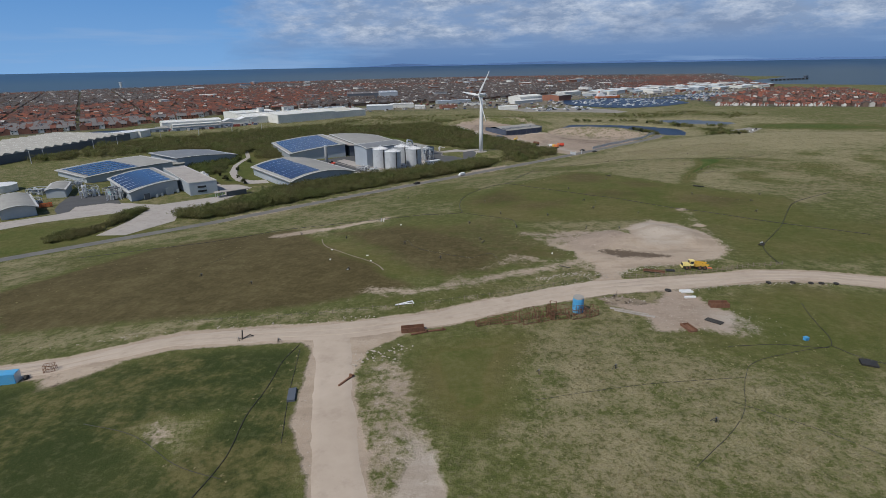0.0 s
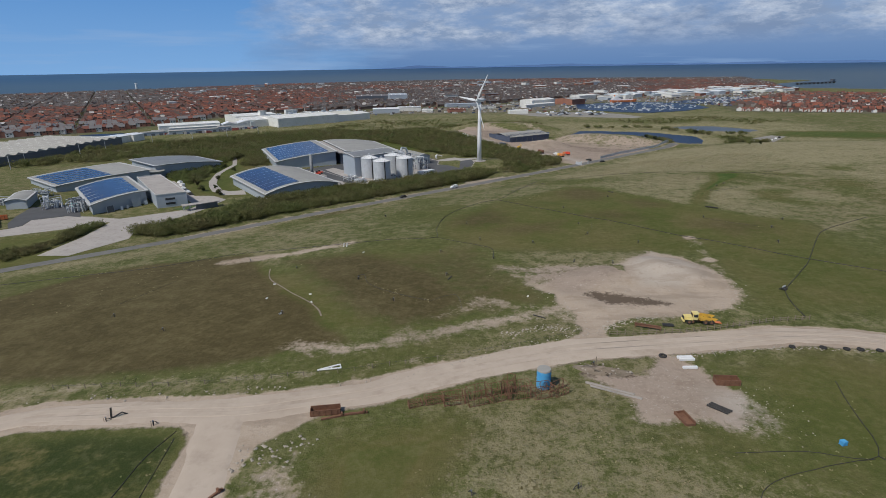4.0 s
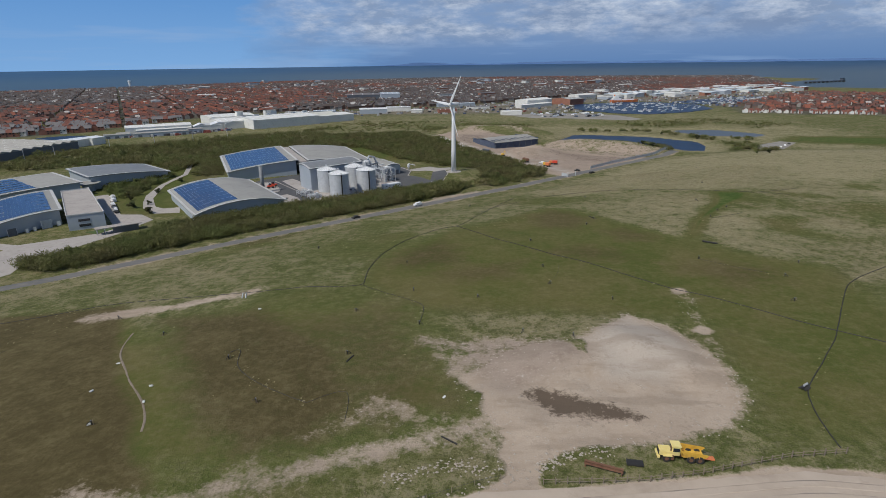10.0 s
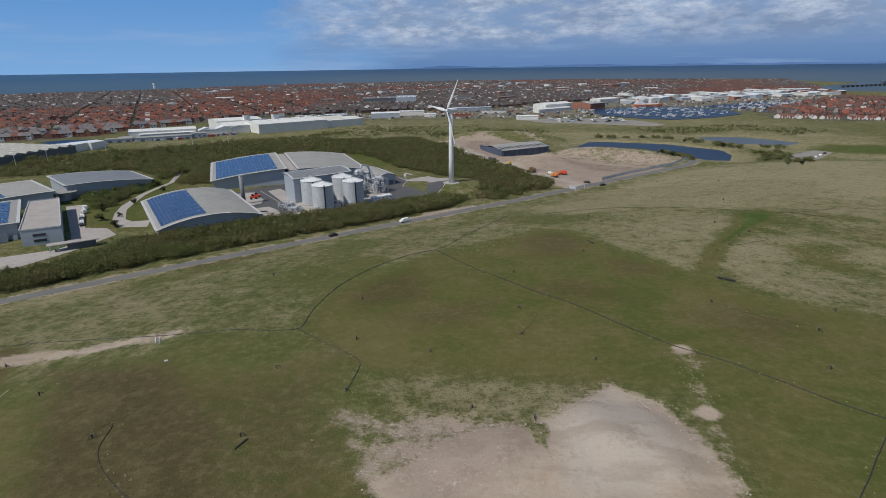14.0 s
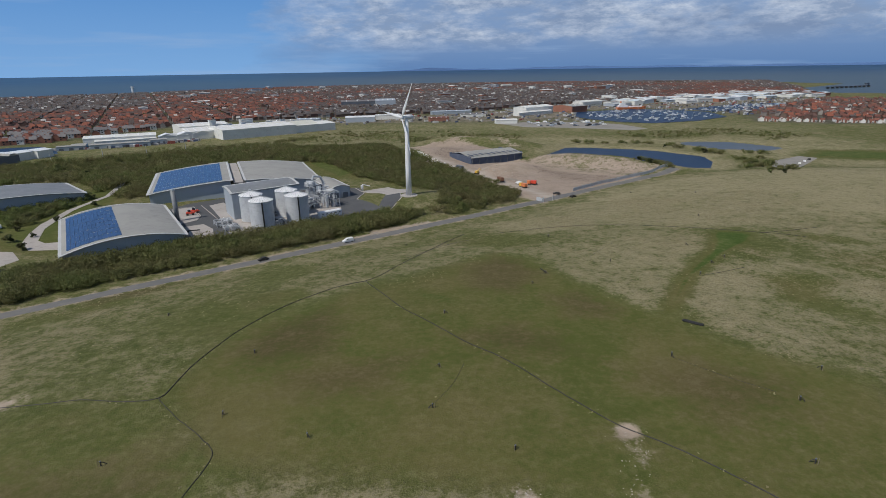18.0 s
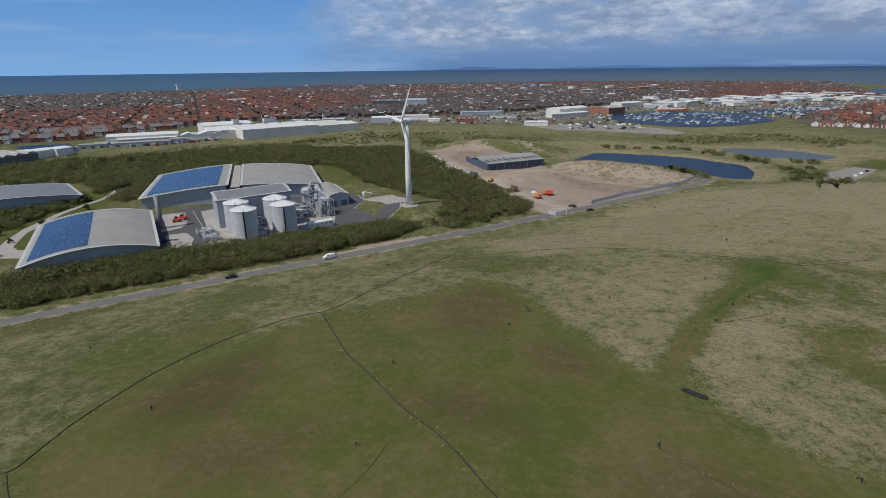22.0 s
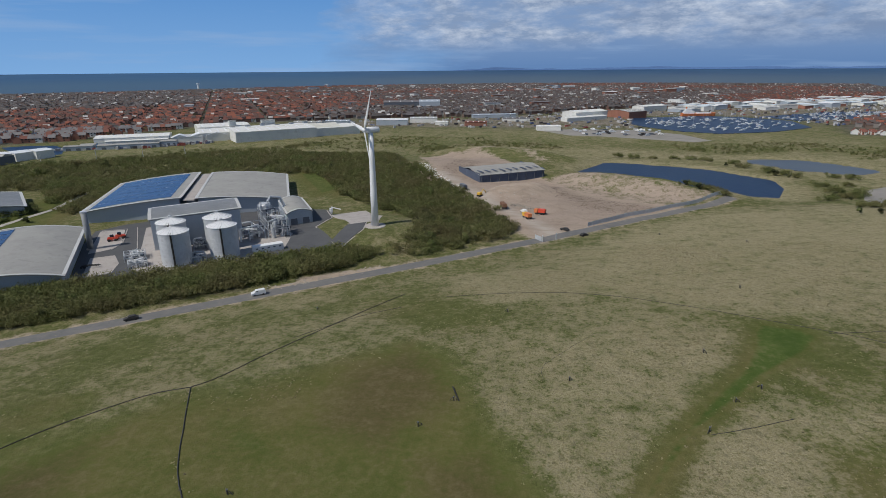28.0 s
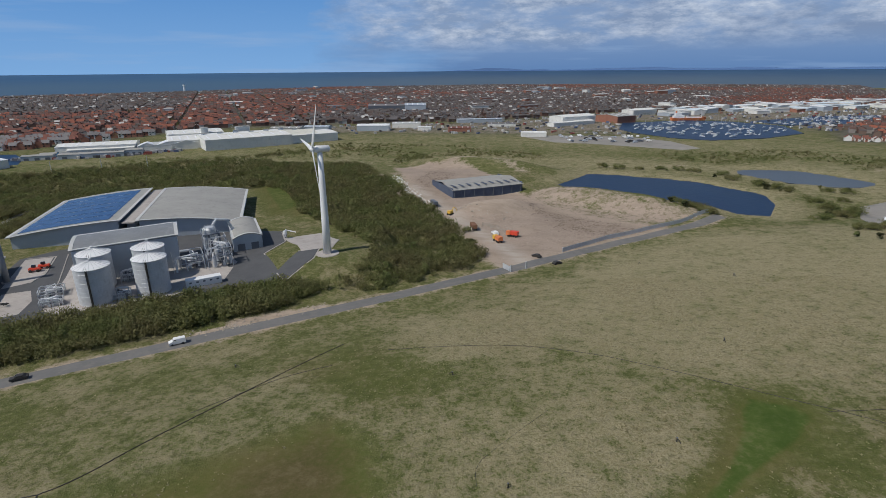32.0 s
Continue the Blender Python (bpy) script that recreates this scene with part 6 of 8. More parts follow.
FACTORY_HEDGE = [(-310, 62), (-322, 132), (-279, 138), (-257, 166), (-212, 214), (-168, 262), (-162, 254), (-206, 204), (-254, 152), (-284, 122), (-300, 60)]
MARSH = [(-60, 205), (15, 262), (95, 236), (240, 240), (330, 226), (400, 270), (330, 350), (100, 330), (-60, 330), (-150, 300)]
LOW_SCRUB = [(-226, -262), (-212, -246), (-207, -254), (-212, -268), (-224, -276)]


def thicket(name, spots, size, mat, label, seed, per=190, leaf=0.15):
    """Dense scrub as one mass: many small bushes of uneven size."""
    g = np.random.default_rng(seed)
    out = []
    kinds = [leaves(per, 1.0, 1.0, leaf, seed + k, 11, 0.5) for k in range(8)]
    for k, (x, y) in enumerate(spots):
        s = size * g.uniform(0.60, 1.30) * (1 + 0.4 * float(waves(x, y, 14, seed)))
        q = kinds[k % 8].copy()
        q = q.mean(1, keepdims=True) * (s * 0.98, s * 0.98, s) + (q - q.mean(1, keepdims=True)) * (s ** 0.5)
        a = g.uniform(0, 6.28)
        rot = np.array([[math.cos(a), -math.sin(a), 0], [math.sin(a), math.cos(a), 0], [0, 0, 1]])
        out.append(q @ rot.T + (x, y, float(height(x, y)) - 0.2))
    tagged(new(name, quads_mesh(name, np.concatenate(out), mat)), label, "scrub", kind="stuff")


HALL_HEDGE = [(-146, -176), (-139, -176), (-103, -144), (-97, -138), (-92, -141), (-104, -153), (-138, -184), (-150, -186)]
thicket("hall_hedge", scatter(HALL_HEDGE, 260, 18), 5.2, M["leaf_b"], "tall scrub hiding the foot of the hall", 18)
thicket("grove", scatter(GROVE, 330, 14), 5.0, M["leaf_b"], "young trees on both sides of the garden path", 14)
thicket("gate_scrub", scatter(GATE_SCRUB, 170, 15), 4.2, M["leaf_b"], "thick scrub beside the works gate", 15)
thicket("bank_scrub", scatter(VERGE_SCRUB, 60, 16), 3.4, M["leaf_b"], "low scrub on the bank by the gate road", 16)
thicket("factory_hedge", scatter(FACTORY_HEDGE, 330, 17), 4.0, M["leaf_b"], "dark hedge and scrub below the white factory", 17, 110)
thicket("roadside_scrub", scatter(SCRUB_LINE, 1750, 1), 4.5, M["leaf_b"], "dense half-bare scrub along the road", 1, 140, 0.15)
thicket("wood_scrub", scatter(WOOD, 2500, 2), 4.2, M["leaf_b"], "dense olive-brown scrub wood beside the turbine", 2, 120, 0.17)
thicket("back_wood", scatter(BACK_WOOD, 1500, 3), 5.0, M["leaf_b"], "dark young woodland behind the halls", 3, 110, 0.19)
thicket("dock_trees", scatter(HARBOUR_LAND, 260, 9, [BASIN]), 4.0, M["leaf_b"], "scattered trees round the docks and sheds", 9, 60)
thicket("garden_scrub", scatter(GARDEN, 160, 4), 3.6, M["leaf_a"], "green shrubs between the halls", 4)
CLUMPS = [(152, 66, 3), (160, 69, 4), (166, 63, 3.5), (172, 58, 3), (166, 76, 3), (186, 209, 3), (198, 204, 3.5), (215, 193, 3), (216, 175, 3), (230, 155, 4.5), (236, 146, 3.5), (241, 136, 3.5), (266, 141, 3.5), (277, 137, 3), (127, 214, 3), (140, 209, 3), (155, 208, 3), (171, 210, 3), (246, 107, 3.5), (246, 88, 5), (244, 71, 4.5), (230, 58, 3), (254, 78, 4), (232, 23, 4), (238, 20, 4), (247, 30, 4.5), (265, 110, 3)]
g = np.random.default_rng(63)
near = [(x + g.normal(0, 2.2), y + g.normal(0, 2.2)) for x, y, s in CLUMPS for k in range(int(s * 2))]
thicket("pondside_bushes", near, 3.4, M["leaf_b"], "rounded olive bushes round the ponds", 64)
thicket("ridge_scrub", [p for p in scatter([(-60, 200), (-58, 292), (-32, 330), (2, 318), (26, 222), (-32, 200)], 300, 65) if float(waves(p[0], p[1], 30, 4)) > 0], 2.6, M["leaf_b"], "patchy scrub on the ridge behind the barn", 66, 110)
thicket("field_scrub", [p for p in scatter([(-290, 130), (-210, 215), (-60, 205), (-60, 330), (-150, 330), (-260, 240), (-330, 150)], 600, 67) if float(waves(p[0], p[1], 45, 9)) > 0.1], 2.2, M["leaf_b"], "patchy low scrub on the rough field", 68, 80)
thicket("marsh_bushes", [p for p in scatter(MARSH, 1500, 5, [POND_FAR]) if float(waves(p[0], p[1], 38, 6)) > 0.12], 2.4, M["leaf_b"], "scattered low bushes in the dry marsh", 5, 90)
thicket("verge_scrub", scatter(LOW_SCRUB, 70, 6), 3.0, M["leaf_b"], "low scrub beside the entrance road", 6)
g = np.random.default_rng(77)
tt = scatter(TOWN, 3000, 7)
thicket("town_trees", tt, 6.0, M["leaf_b"], "trees scattered between the houses", 8, 26, 0.4)

trees = [tree("tree", "young green tree in new leaf", 2.3, 5.2, M["leaf_a"], 11), tree("tree", "half-bare olive tree in the scrub", 2.0, 4.8, M["leaf_b"], 12),
         tree("bush", "rounded dark green bush in the scrub", 2.1, 3.2, M["leaf_c"], 13), tree("tree", "broad brown-twigged tree among the scrub", 2.8, 5.6, M["leaf_b"], 14), tree("bush", "fresh green willow bush in the scrub", 1.8, 3.0, M["leaf_a"], 15)]
spots = [(p, 0.95) for p in scatter(SCRUB_LINE, 90, 21)] + [(p, 1.0) for p in scatter(WOOD, 90, 22)] + [(p, 1.15) for p in scatter(BACK_WOOD, 50, 23)] + [(p, 0.9) for p in scatter(GARDEN, 24, 24)]
spots += [((x, y), s) for x, y, s in ((159, 61, 1.2), (166, 58, 1.0), (152, 66, 1.0), (247, 82, 1.5), (240, 76, 1.2), (252, 70, 1.1), (243, 62, 0.9), (218, 174, 1.1), (229, 142, 1.5), (236, 136, 1.1), (206, 182, 0.9), (219, 2, 1.3), (226, -2, 1.1), (266, 150, 1.2), (282, 146, 1.0))]
used = set()
for k, ((x, y), s) in enumerate(spots):
    kind = g.choice(5, p=(0.25, 0.3, 0.08, 0.25, 0.12)) if k < len(spots) - 15 else (2, 4)[k % 2]
    m = pose(x, y, float(height(x, y)) - 0.1, 0, 0, g.uniform(0, 360)) @ Matrix.Scale(s * g.uniform(0.75, 1.25), 4)
    if kind not in used:
        used.add(kind)
        trees[kind].matrix_world = m
    else:
        copy_thing(trees[kind], m)

for x, y, s in ((-192.7, -135.7, 1.0), (-176.1, -147.6, 0.95), (-199.2, -98.4, 0.75), (-201.5, -64.5, 0.8), (-188, -128, 0.6), (-205, -118, 0.7)):
    copy_thing(trees[2], pose(x, y, 0, 0, 0, 40 * x % 360) @ Matrix.Scale(s * 1.5, 4))


# ---- the treatment works: more halls ----
arched_hall("treatment_hall", (-226, -197), (-209.5, -167.5), (-266.5, -151.5), 5.6, 7.6, 1.3, "arched hall with solar panels above pale loading doors", (0.05, 0.86, 0.06, 0.94, 16, 6))
arched_hall("treatment_hall", (-289, -140), (-241.6, -106), (-332, -109), 4.2, 9.0, 0.8, "broad hall with solar panels on half its arched roof", (0.06, 0.60, 0.06, 0.94, 14, 6))
arched_hall("treatment_hall", (-248, -92), (-216.5, -49.6), (-286, -61.4), 8.9, 4.8, 1.2, "long hall with a plain dark grey arched roof", None, 1.6, "bluesheet")
t = base("valley_roof", pose(0, 0, 0), "narrow flat roof in the valley between two halls", "roof")
part("deck", prism(bmesh.new(), [(-125.0, -39.2), (-119.6, -37.2), (-157.0, 34.2), (-162.4, 31.8)], 9.0, 9.6), M["concrete"], t)
part("wall", prism(bmesh.new(), [(-124.2, -37.0), (-120.4, -35.4), (-157.0, 33.2), (-160.8, 31.4)], -0.5, 8.996), M["darkclad"], t)


def flat_block(name, pts, h, label, wall, roof):
    t = base(name, pose(0, 0, 0), label, "industrial building")
    part("wall", prism(bmesh.new(), pts, -0.5, h), wall, t)
    c = np.mean(np.array(pts), 0)
    small = [(c[0] + (x - c[0]) * 0.97, c[1] + (y - c[1]) * 0.97) for x, y in pts]
    part("roof", prism(bmesh.new(), small, h + 0.004, h + 0.12), roof, t)
    for a, b in zip(pts, pts[1:] + pts[:1]):
        m, d = ((a[0] + b[0]) / 2, (a[1] + b[1]) / 2), Vector((b[0] - a[0], b[1] - a[1]))
        part("parapet", boxes(((m[0], m[1], h + 0.004), (d.length - 0.4, 0.4, 0.5), math.degrees(math.atan2(d.y, d.x)))), M["fascia"], t)
    return t


t = flat_block("office_block", [(-197.5, -181), (-184, -172.5), (-230, -118), (-240.5, -127)], 7.6, "flat-roofed pale blue block joined to the hall", M["cladding"], M["concrete"])
for x, z in ((-191.5, 1.6), (-191.5, 4.2)):
    part("window", boxes(((x, -177.3, z), (5.0, 0.2, 1.2), 32)), M["glass"], t)
t = base("link_canopy", pose(-249, -92, 0), "round flat canopy linking two halls", "canopy")
part("roof", tube([(0, 0, 5), (0, 0, 5.5)], [7, 7.2], 28), M["roof"], t)
part("drum", tube([(0, 0, -0.3), (0, 0, 5)], [3.6, 3.6], 20), M["cladding"], t)

for f, w, h, mat, lab in ((0.24, 3.6, 3.6, "darkclad", "dark roller door"), (0.42, 1.1, 2.1, "white", "white personnel door"), (0.52, 1.1, 2.1, "white", "white personnel door"), (0.68, 4.4, 4.2, "cladding", "pale blue roller door"), (0.84, 1.6, 2.4, "white", "white double door")):
    t = base("loading_door", pose(-224.0 + 16.5 * f, -196.0 + 29.5 * f, 0, 0, 0, 60.8), lab + " in the hall's front wall", "door", "doors of the loading front")
    part("leaf", boxes(((0, -0.16, 0), (w, 0.14, h))), M[mat], t)
    part("frame", boxes(((-w / 2 - 0.1, -0.16, 0), (0.18, 0.2, h + 0.1)), ((w / 2 + 0.1, -0.16, 0), (0.18, 0.2, h + 0.1))), M["steel"], t)
# arched small sheds and vessels at the west end
arched_hall("small_hall", (-274.5, -235), (-260.5, -223), (-303, -203), 4.8, 4.8, 2.0, "small hall with a shallow arched grey roof")
arched_hall("small_hall", (-286, -183.5), (-274.6, -180.5), (-298, -160), 4.8, 4.8, 1.2, "narrow store with an arched roof", None, 0.6)
for x, y, r, h in ((-332, -160, 9, 4.5),):
    t = base("storage_tank", at(x, y), "low round white storage tank with a domed lid", "tank", "white process tanks")
    part("shell", tube([(0, 0, -0.2), (0, 0, h)], [r, r], 32), M["offwhite"], t, smooth=False)
    part("lid", tube([(0, 0, h), (0, 0, h + 0.6), (0, 0, h + 1.0)], [r + 0.15, r * 0.6, 0.3], 32), M["white"], t)


def pipe_rack(x, y, w, d, h, rz, seed, label, group=""):
    """Open steelwork full of bent pipes, drums and a ladder."""
    r = random.Random(seed)
    t = base("pipe_rack", at(x, y, rz), label, "process plant", group)
    for i in (-1, 1):
        for j in (-1, 1):
            part("post", boxes(((i * w / 2, j * d / 2, -0.1), (0.25, 0.25, h))), M["steel"], t)
    for z in (h * 0.5, h - 0.25):
        for j in (-1, 1):
            part("beam", boxes(((0, j * d / 2, z), (w - 0.26, 0.2, 0.25))), M["steel"], t)
        for i in (-1, 1):
            part("beam", boxes(((i * w / 2, 0, z), (0.2, d - 0.26, 0.25))), M["steel"], t)
    for k in range(14):
        a = Vector((r.uniform(-w / 2, w / 2), r.uniform(-d / 2, d / 2), 0.3))
        b = Vector((r.uniform(-w / 2, w / 2), r.uniform(-d / 2, d / 2), 0))
        z = r.uniform(1, h + 1)
        part("pipe", tube([a, (a.x, a.y, z - 0.3), (a.x + (b.x - a.x) * 0.12, a.y + (b.y - a.y) * 0.12, z), (b.x, b.y, z), (b.x, b.y, r.uniform(0.3, z))], r.choice((0.12, 0.18, 0.3, 0.42)), 8), r.choice((M["steel"], M["steel"], M["white"], M["darkclad"])), t)
    for k in range(3):
        cx, cy, rr = r.uniform(-w / 3, w / 3), r.uniform(-d / 3, d / 3), r.uniform(0.6, 1.1)
        part("vessel", tube([(cx, cy, 0.2), (cx, cy, r.uniform(2, h * 0.8))], rr, 16), M["steel"], t, smooth=False)
    part("platform", boxes(((w * 0.2, 0, h * 0.55), (w * 0.5, d * 0.8, 0.12))), M["darkclad"], t)
    return t


pipe_rack(-69, -68, 12, 10, 7, 40, 1, "galvanised pipework frame crowded with ducts and vessels")
pipe_rack(-58, -62, 10, 9, 9, 40, 2, "tall galvanised pipework frame with white ducts")
pipe_rack(-66, -52, 9, 8, 10, 40, 3, "tall pipework frame beside the round vessel")
pipe_rack(-102, -104, 8, 7, 3, 40, 4, "low pipework manifold beside a silo")
pipe_rack(-94, -112, 7, 5, 2.5, 40, 5, "low pump manifold on the concrete apron")
pipe_rack(-73, -102, 6, 5, 3, 40, 6, "pumps and pipework between two silos")
pipe_rack(-83, -86, 6, 5, 4, 40, 7, "pumps and pipework behind the silos")
for k, (x, y) in enumerate(((-300, -170), (-290, -150), (-262, -178), (-250, -172), (-280, -205), (-240, -186))):
    pipe_rack(x, y, 10, 8, 4 + k % 3, 20 * k, 20 + k, "clutter of white pipes and ducts beside the west halls")

t = base("process_tower", at(-74.5, -43, 40), "tall round grey vessel wrapped in pipes and platforms", "process plant")
part("vessel", tube([(0, 0, 0), (0, 0, 10), (0, 0, 11)], [3.0, 3.0, 2.2], 28), M["steel"], t)
for a in range(0, 360, 45):
    c, s = math.cos(radians(a)), math.sin(radians(a))
    part("pipe", tube([(c * 3.5, s * 3.5, 0), (c * 3.5, s * 3.5, 9 + a / 120), (c * 2.0, s * 2.0, 11.5)], 0.22, 8), M["steel"], t)
part("platform", tube([(0, 0, 8), (0, 0, 8.15)], [4.2, 4.2], 24), M["darkclad"], t)
part("duct", tube([(2, 2, 11), (4, 4, 13), (9, 5, 12), (12, 5, 5)], 0.7, 12), M["steel"], t)
arched_hall("compressor_house", (-61, -46), (-51, -36.5), (-80, -19), 6.3, 6.3, 1.9, "small grey house with a barrel roof and dark doors", None, 0.4)
for k in range(2):
    t2 = base("roller_door", pose(-58.3 + k * 4.6, -43.6 + k * 4.3, 0, 0, 0, 42), "dark grey roller shutter door", "door", "roller doors")
    part("panel", boxes(((0, -0.15, 0), (3.4, 0.12, 3.6))), M["darkclad"], t2)
    part("frame", boxes(((-1.85, -0.15, 0), (0.2, 0.2, 3.8)), ((1.85, -0.15, 0), (0.2, 0.2, 3.8)), ((0, -0.15, 3.62), (3.5, 0.2, 0.2))), M["cladding"], t2)
t = base("plant_container", at(-51, -84, 42), "long white equipment container on the yard", "container")
part("body", soft_box((0, 0, 0.15), (13, 3.6, 3.0), 0.06), M["white"], t)
for k in range(5):
    part("vent", boxes(((-5 + k * 2.5, -1.84, 1.8), (0.9, 0.08, 0.6))), M["darkclad"], t)
t = base("cyclone", at(-47, -22) @ Matrix.Scale(0.55, 4), "small white dust cyclone on legs", "process plant")
part("cone", tube([(0, 0, 2), (0, 0, 5), (0, 0, 7.5)], [0.4, 1.7, 1.7], 16), M["white"], t)
part("duct", tube([(0, 0, 7.5), (0.5, 0, 8.6), (5, 2, 7), (9, 3, 6)], 0.5, 8), M["white"], t)
for a in range(4):
    part("leg", boxes(((1.5 * math.cos(a * 1.57), 1.5 * math.sin(a * 1.57), -0.1), (0.2, 0.2, 5))), M["steel"], t)
for k in range(2):
    t = base("telehandler", at(-131 + k * 0.4, -84 + k * 4.2, 30), "parked bright red wheeled loader", "vehicle", "red loaders")
    part("body", soft_box((0, 0, 0.9), (4.2, 1.9, 1.0), 0.15), M["red"], t)
    part("cab", soft_box((-0.3, 0.3, 1.9), (1.5, 1.1, 1.1), 0.1), M["glass"], t)
    part("arm", tube([(-1.8, -0.5, 2.0), (2.6, -0.5, 1.4)], 0.25, 8), M["red"], t)
    for i in (-1.4, 1.4):
        for j in (-0.95, 0.95):
            part("wheel", tube([(i, j - 0.25, 0.65), (i, j + 0.25, 0.65)], 0.65, 14), M["tyre"], t)
t = base("trailer_frame", at(-112, -117, 20), "bare skeletal trailer on the apron", "trailer")
part("frame", boxes(((0, -0.5, 0.9), (7, 0.2, 0.3)), ((0, 0.5, 0.9), (7, 0.2, 0.3)), ((-3, 0, 0.9), (0.3, 2.2, 0.3)), ((2.5, 0, 0.9), (0.3, 2.2, 0.3))), M["black"], t)
for i in (-2, -3.2):
    for j in (-1, 1):
        part("wheel", tube([(i, j - 0.2, 0.5), (i, j + 0.2, 0.5)], 0.5, 12), M["tyre"], t)

def truck(name, x, y, rz, cab, load, label, length=8.0, tip=False):
    t = base(name, at(x, y, rz, 0.1), label, "truck")
    part("chassis", boxes(((0, 0, 0.7), (length, 1.0, 0.35))), M["black"], t)
    c = part("cab", soft_box((length / 2 - 1.0, 0, 0.9), (2.0, 2.4, 2.0), 0.12), cab, t)
    part("windscreen", boxes(((length / 2 + 0.0, 0, 1.9), (0.08, 2.0, 0.8))), M["glass"], c)
    part("load_box", soft_box((-1.1, 0, 1.1), (length - 2.6, 2.5, 1.9), 0.08), load, t)
    for i in (-length / 2 + 1.0, -length / 2 + 2.3, length / 2 - 1.2):
        for j in (-1.0, 1.0):
            part("wheel", tube([(i, j - 0.18, 0.5), (i, j + 0.18, 0.5)], 0.5, 12), M["tyre"], t)
    return t


# ---- paving ----
paved("yard_asphalt", [(-146, -58), (-132, -44), (-104, -20), (-84, -12), (-52, -10), (-44, -27), (-44, -48), (-25, -71), (-21, -76), (-40, -92), (-60, -106), (-84, -124), (-98, -128), (-106, -134), (-140, -92), (-152, -72)], M["darktar"], "dark asphalt service yard round the silos", 0.06)
paved("concrete_apron", [(-149, -72), (-139.5, -66.5), (-124.5, -86), (-122, -95), (-127, -103)], M["concrete"], "pale concrete apron beside the chimney", 0.10)
paved("concrete_apron", [(-121.5, -107.5), (-114, -102), (-104.5, -110.5), (-99, -121), (-106, -128)], M["concrete"], "pale rounded concrete apron", 0.10)
paved("concrete_apron", [(-131, -62), (-126, -54), (-112, -70), (-104, -74), (-66, -44), (-52, -58), (-46, -78), (-56, -96), (-70, -108), (-86, -119), (-93, -117), (-112, -88)], M["concrete"], "pale concrete slab under the silos", 0.10)
paved("turbine_pad", [(-48, -22), (-32, -9), (-16, -27), (-12.5, -44), (-25, -50), (-34, -36)], M["concrete"], "pale crane pad beside the turbine", 0.2)
paved("turbine_track", [(-27, -72), (-26.5, -50), (-18, -46), (-16, -58), (-20, -77)], M["darktar"], "dark curved asphalt spur up to the turbine", 0.14)
paved("west_yard", [(-268, -258), (-251, -238.6), (-218.7, -219.8), (-209, -210), (-216, -201), (-225.6, -198.3), (-239.5, -197.5), (-253.2, -205.5), (-249.4, -216.2), (-252.8, -221.9), (-276, -240)], M["concrete"], "pale concrete strip before the west halls", 0.06)
paved("west_apron", [(-252.8, -221.5), (-249.8, -216.2), (-253.6, -205.3), (-239.5, -197), (-229.8, -200), (-246, -178), (-262, -172), (-275, -178), (-268, -198), (-261, -212)], M["darktar"], "dark asphalt apron between the west halls", 0.10)
t = base("orange_skip", at(-270.5, -205, 34, 0.1), "bright orange open skip beside the small hall", "skip")
part("floor", boxes(((0, 0, 0.3), (6.0, 2.4, 0.12))), M["orange"], t)
for y in (-1.2, 1.2):
    part("side", boxes(((0, y, 0.3), (6.2, 0.1, 2.0))), M["orange"], t)
for x in (-3.05, 3.05):
    part("end", boxes(((x, 0, 0.3), (0.1, 2.28, 1.8))), M["orange"], t)
for x in (-2, 0, 2):
    part("rib", boxes(((x, -1.29, 0.3), (0.14, 0.08, 1.8))), M["rust"], t)
truck("tank_lorry", -245, -181, 150, M["teal"], M["teal"], "pale turquoise lorry beside the loading hall", 8.0)
paved("works_car_park", [(-236, -108), (-229, -103), (-191, -150), (-179, -150), (-167, -160), (-170, -186), (-178, -208), (-186, -220), (-180, -238), (-192, -262), (-206, -262), (-204, -236), (-207, -210), (-224, -203), (-226, -199.5), (-206, -203), (-182, -186), (-181, -172), (-190, -161)], M["concrete"], "pale drive and car park before the office block", 0.10)
paved("garden_path", [(-186, -137), (-195, -122), (-203, -105), (-205, -97), (-211, -76), (-212.5, -60), (-214, -38), (-224, -14), (-232, 4), (-229, 6), (-220, -14), (-210.5, -38), (-209, -62), (-207, -76), (-200, -97), (-194, -113), (-181, -133), (-174, -137), (-166, -134), (-160, -146), (-173, -148)], M["concrete"], "pale garden path winding between the halls", 0.12)
paved("lawn_strip", [(-188, -183), (-180, -172), (-177.5, -177), (-180, -186)], M["lawn"], "mown green strip below the office wall", 0.16)
t = base("gatehouse", at(-172, -181, 40), "low gatehouse under a wide flat grey roof", "building")
part("roof", soft_box((0, 0, 3.0), (20, 5, 0.4), 0.08), M["concrete"], t)
part("wall", boxes(((3, 0, -0.2), (11, 4, 3.2))), M["darkclad"], t)
for i in (-9.2, -6):
    for j in (-2.0, 2.0):
        part("post", boxes(((i, j, -0.2), (0.3, 0.3, 3.2))), M["steel"], t)
t = base("entrance_gate", at(-181, -225.6, -3), "black steel entrance gate across the road", "gate")
for k in range(13):
    part("bar", boxes(((-6 + k, 0, 0), (0.12, 0.12, 1.6))), M["black"], t)
part("rail", boxes(((0, 0, 1.5), (12.3, 0.16, 0.16)), ((0, 0, 0.4), (12.3, 0.16, 0.16))), M["black"], t)


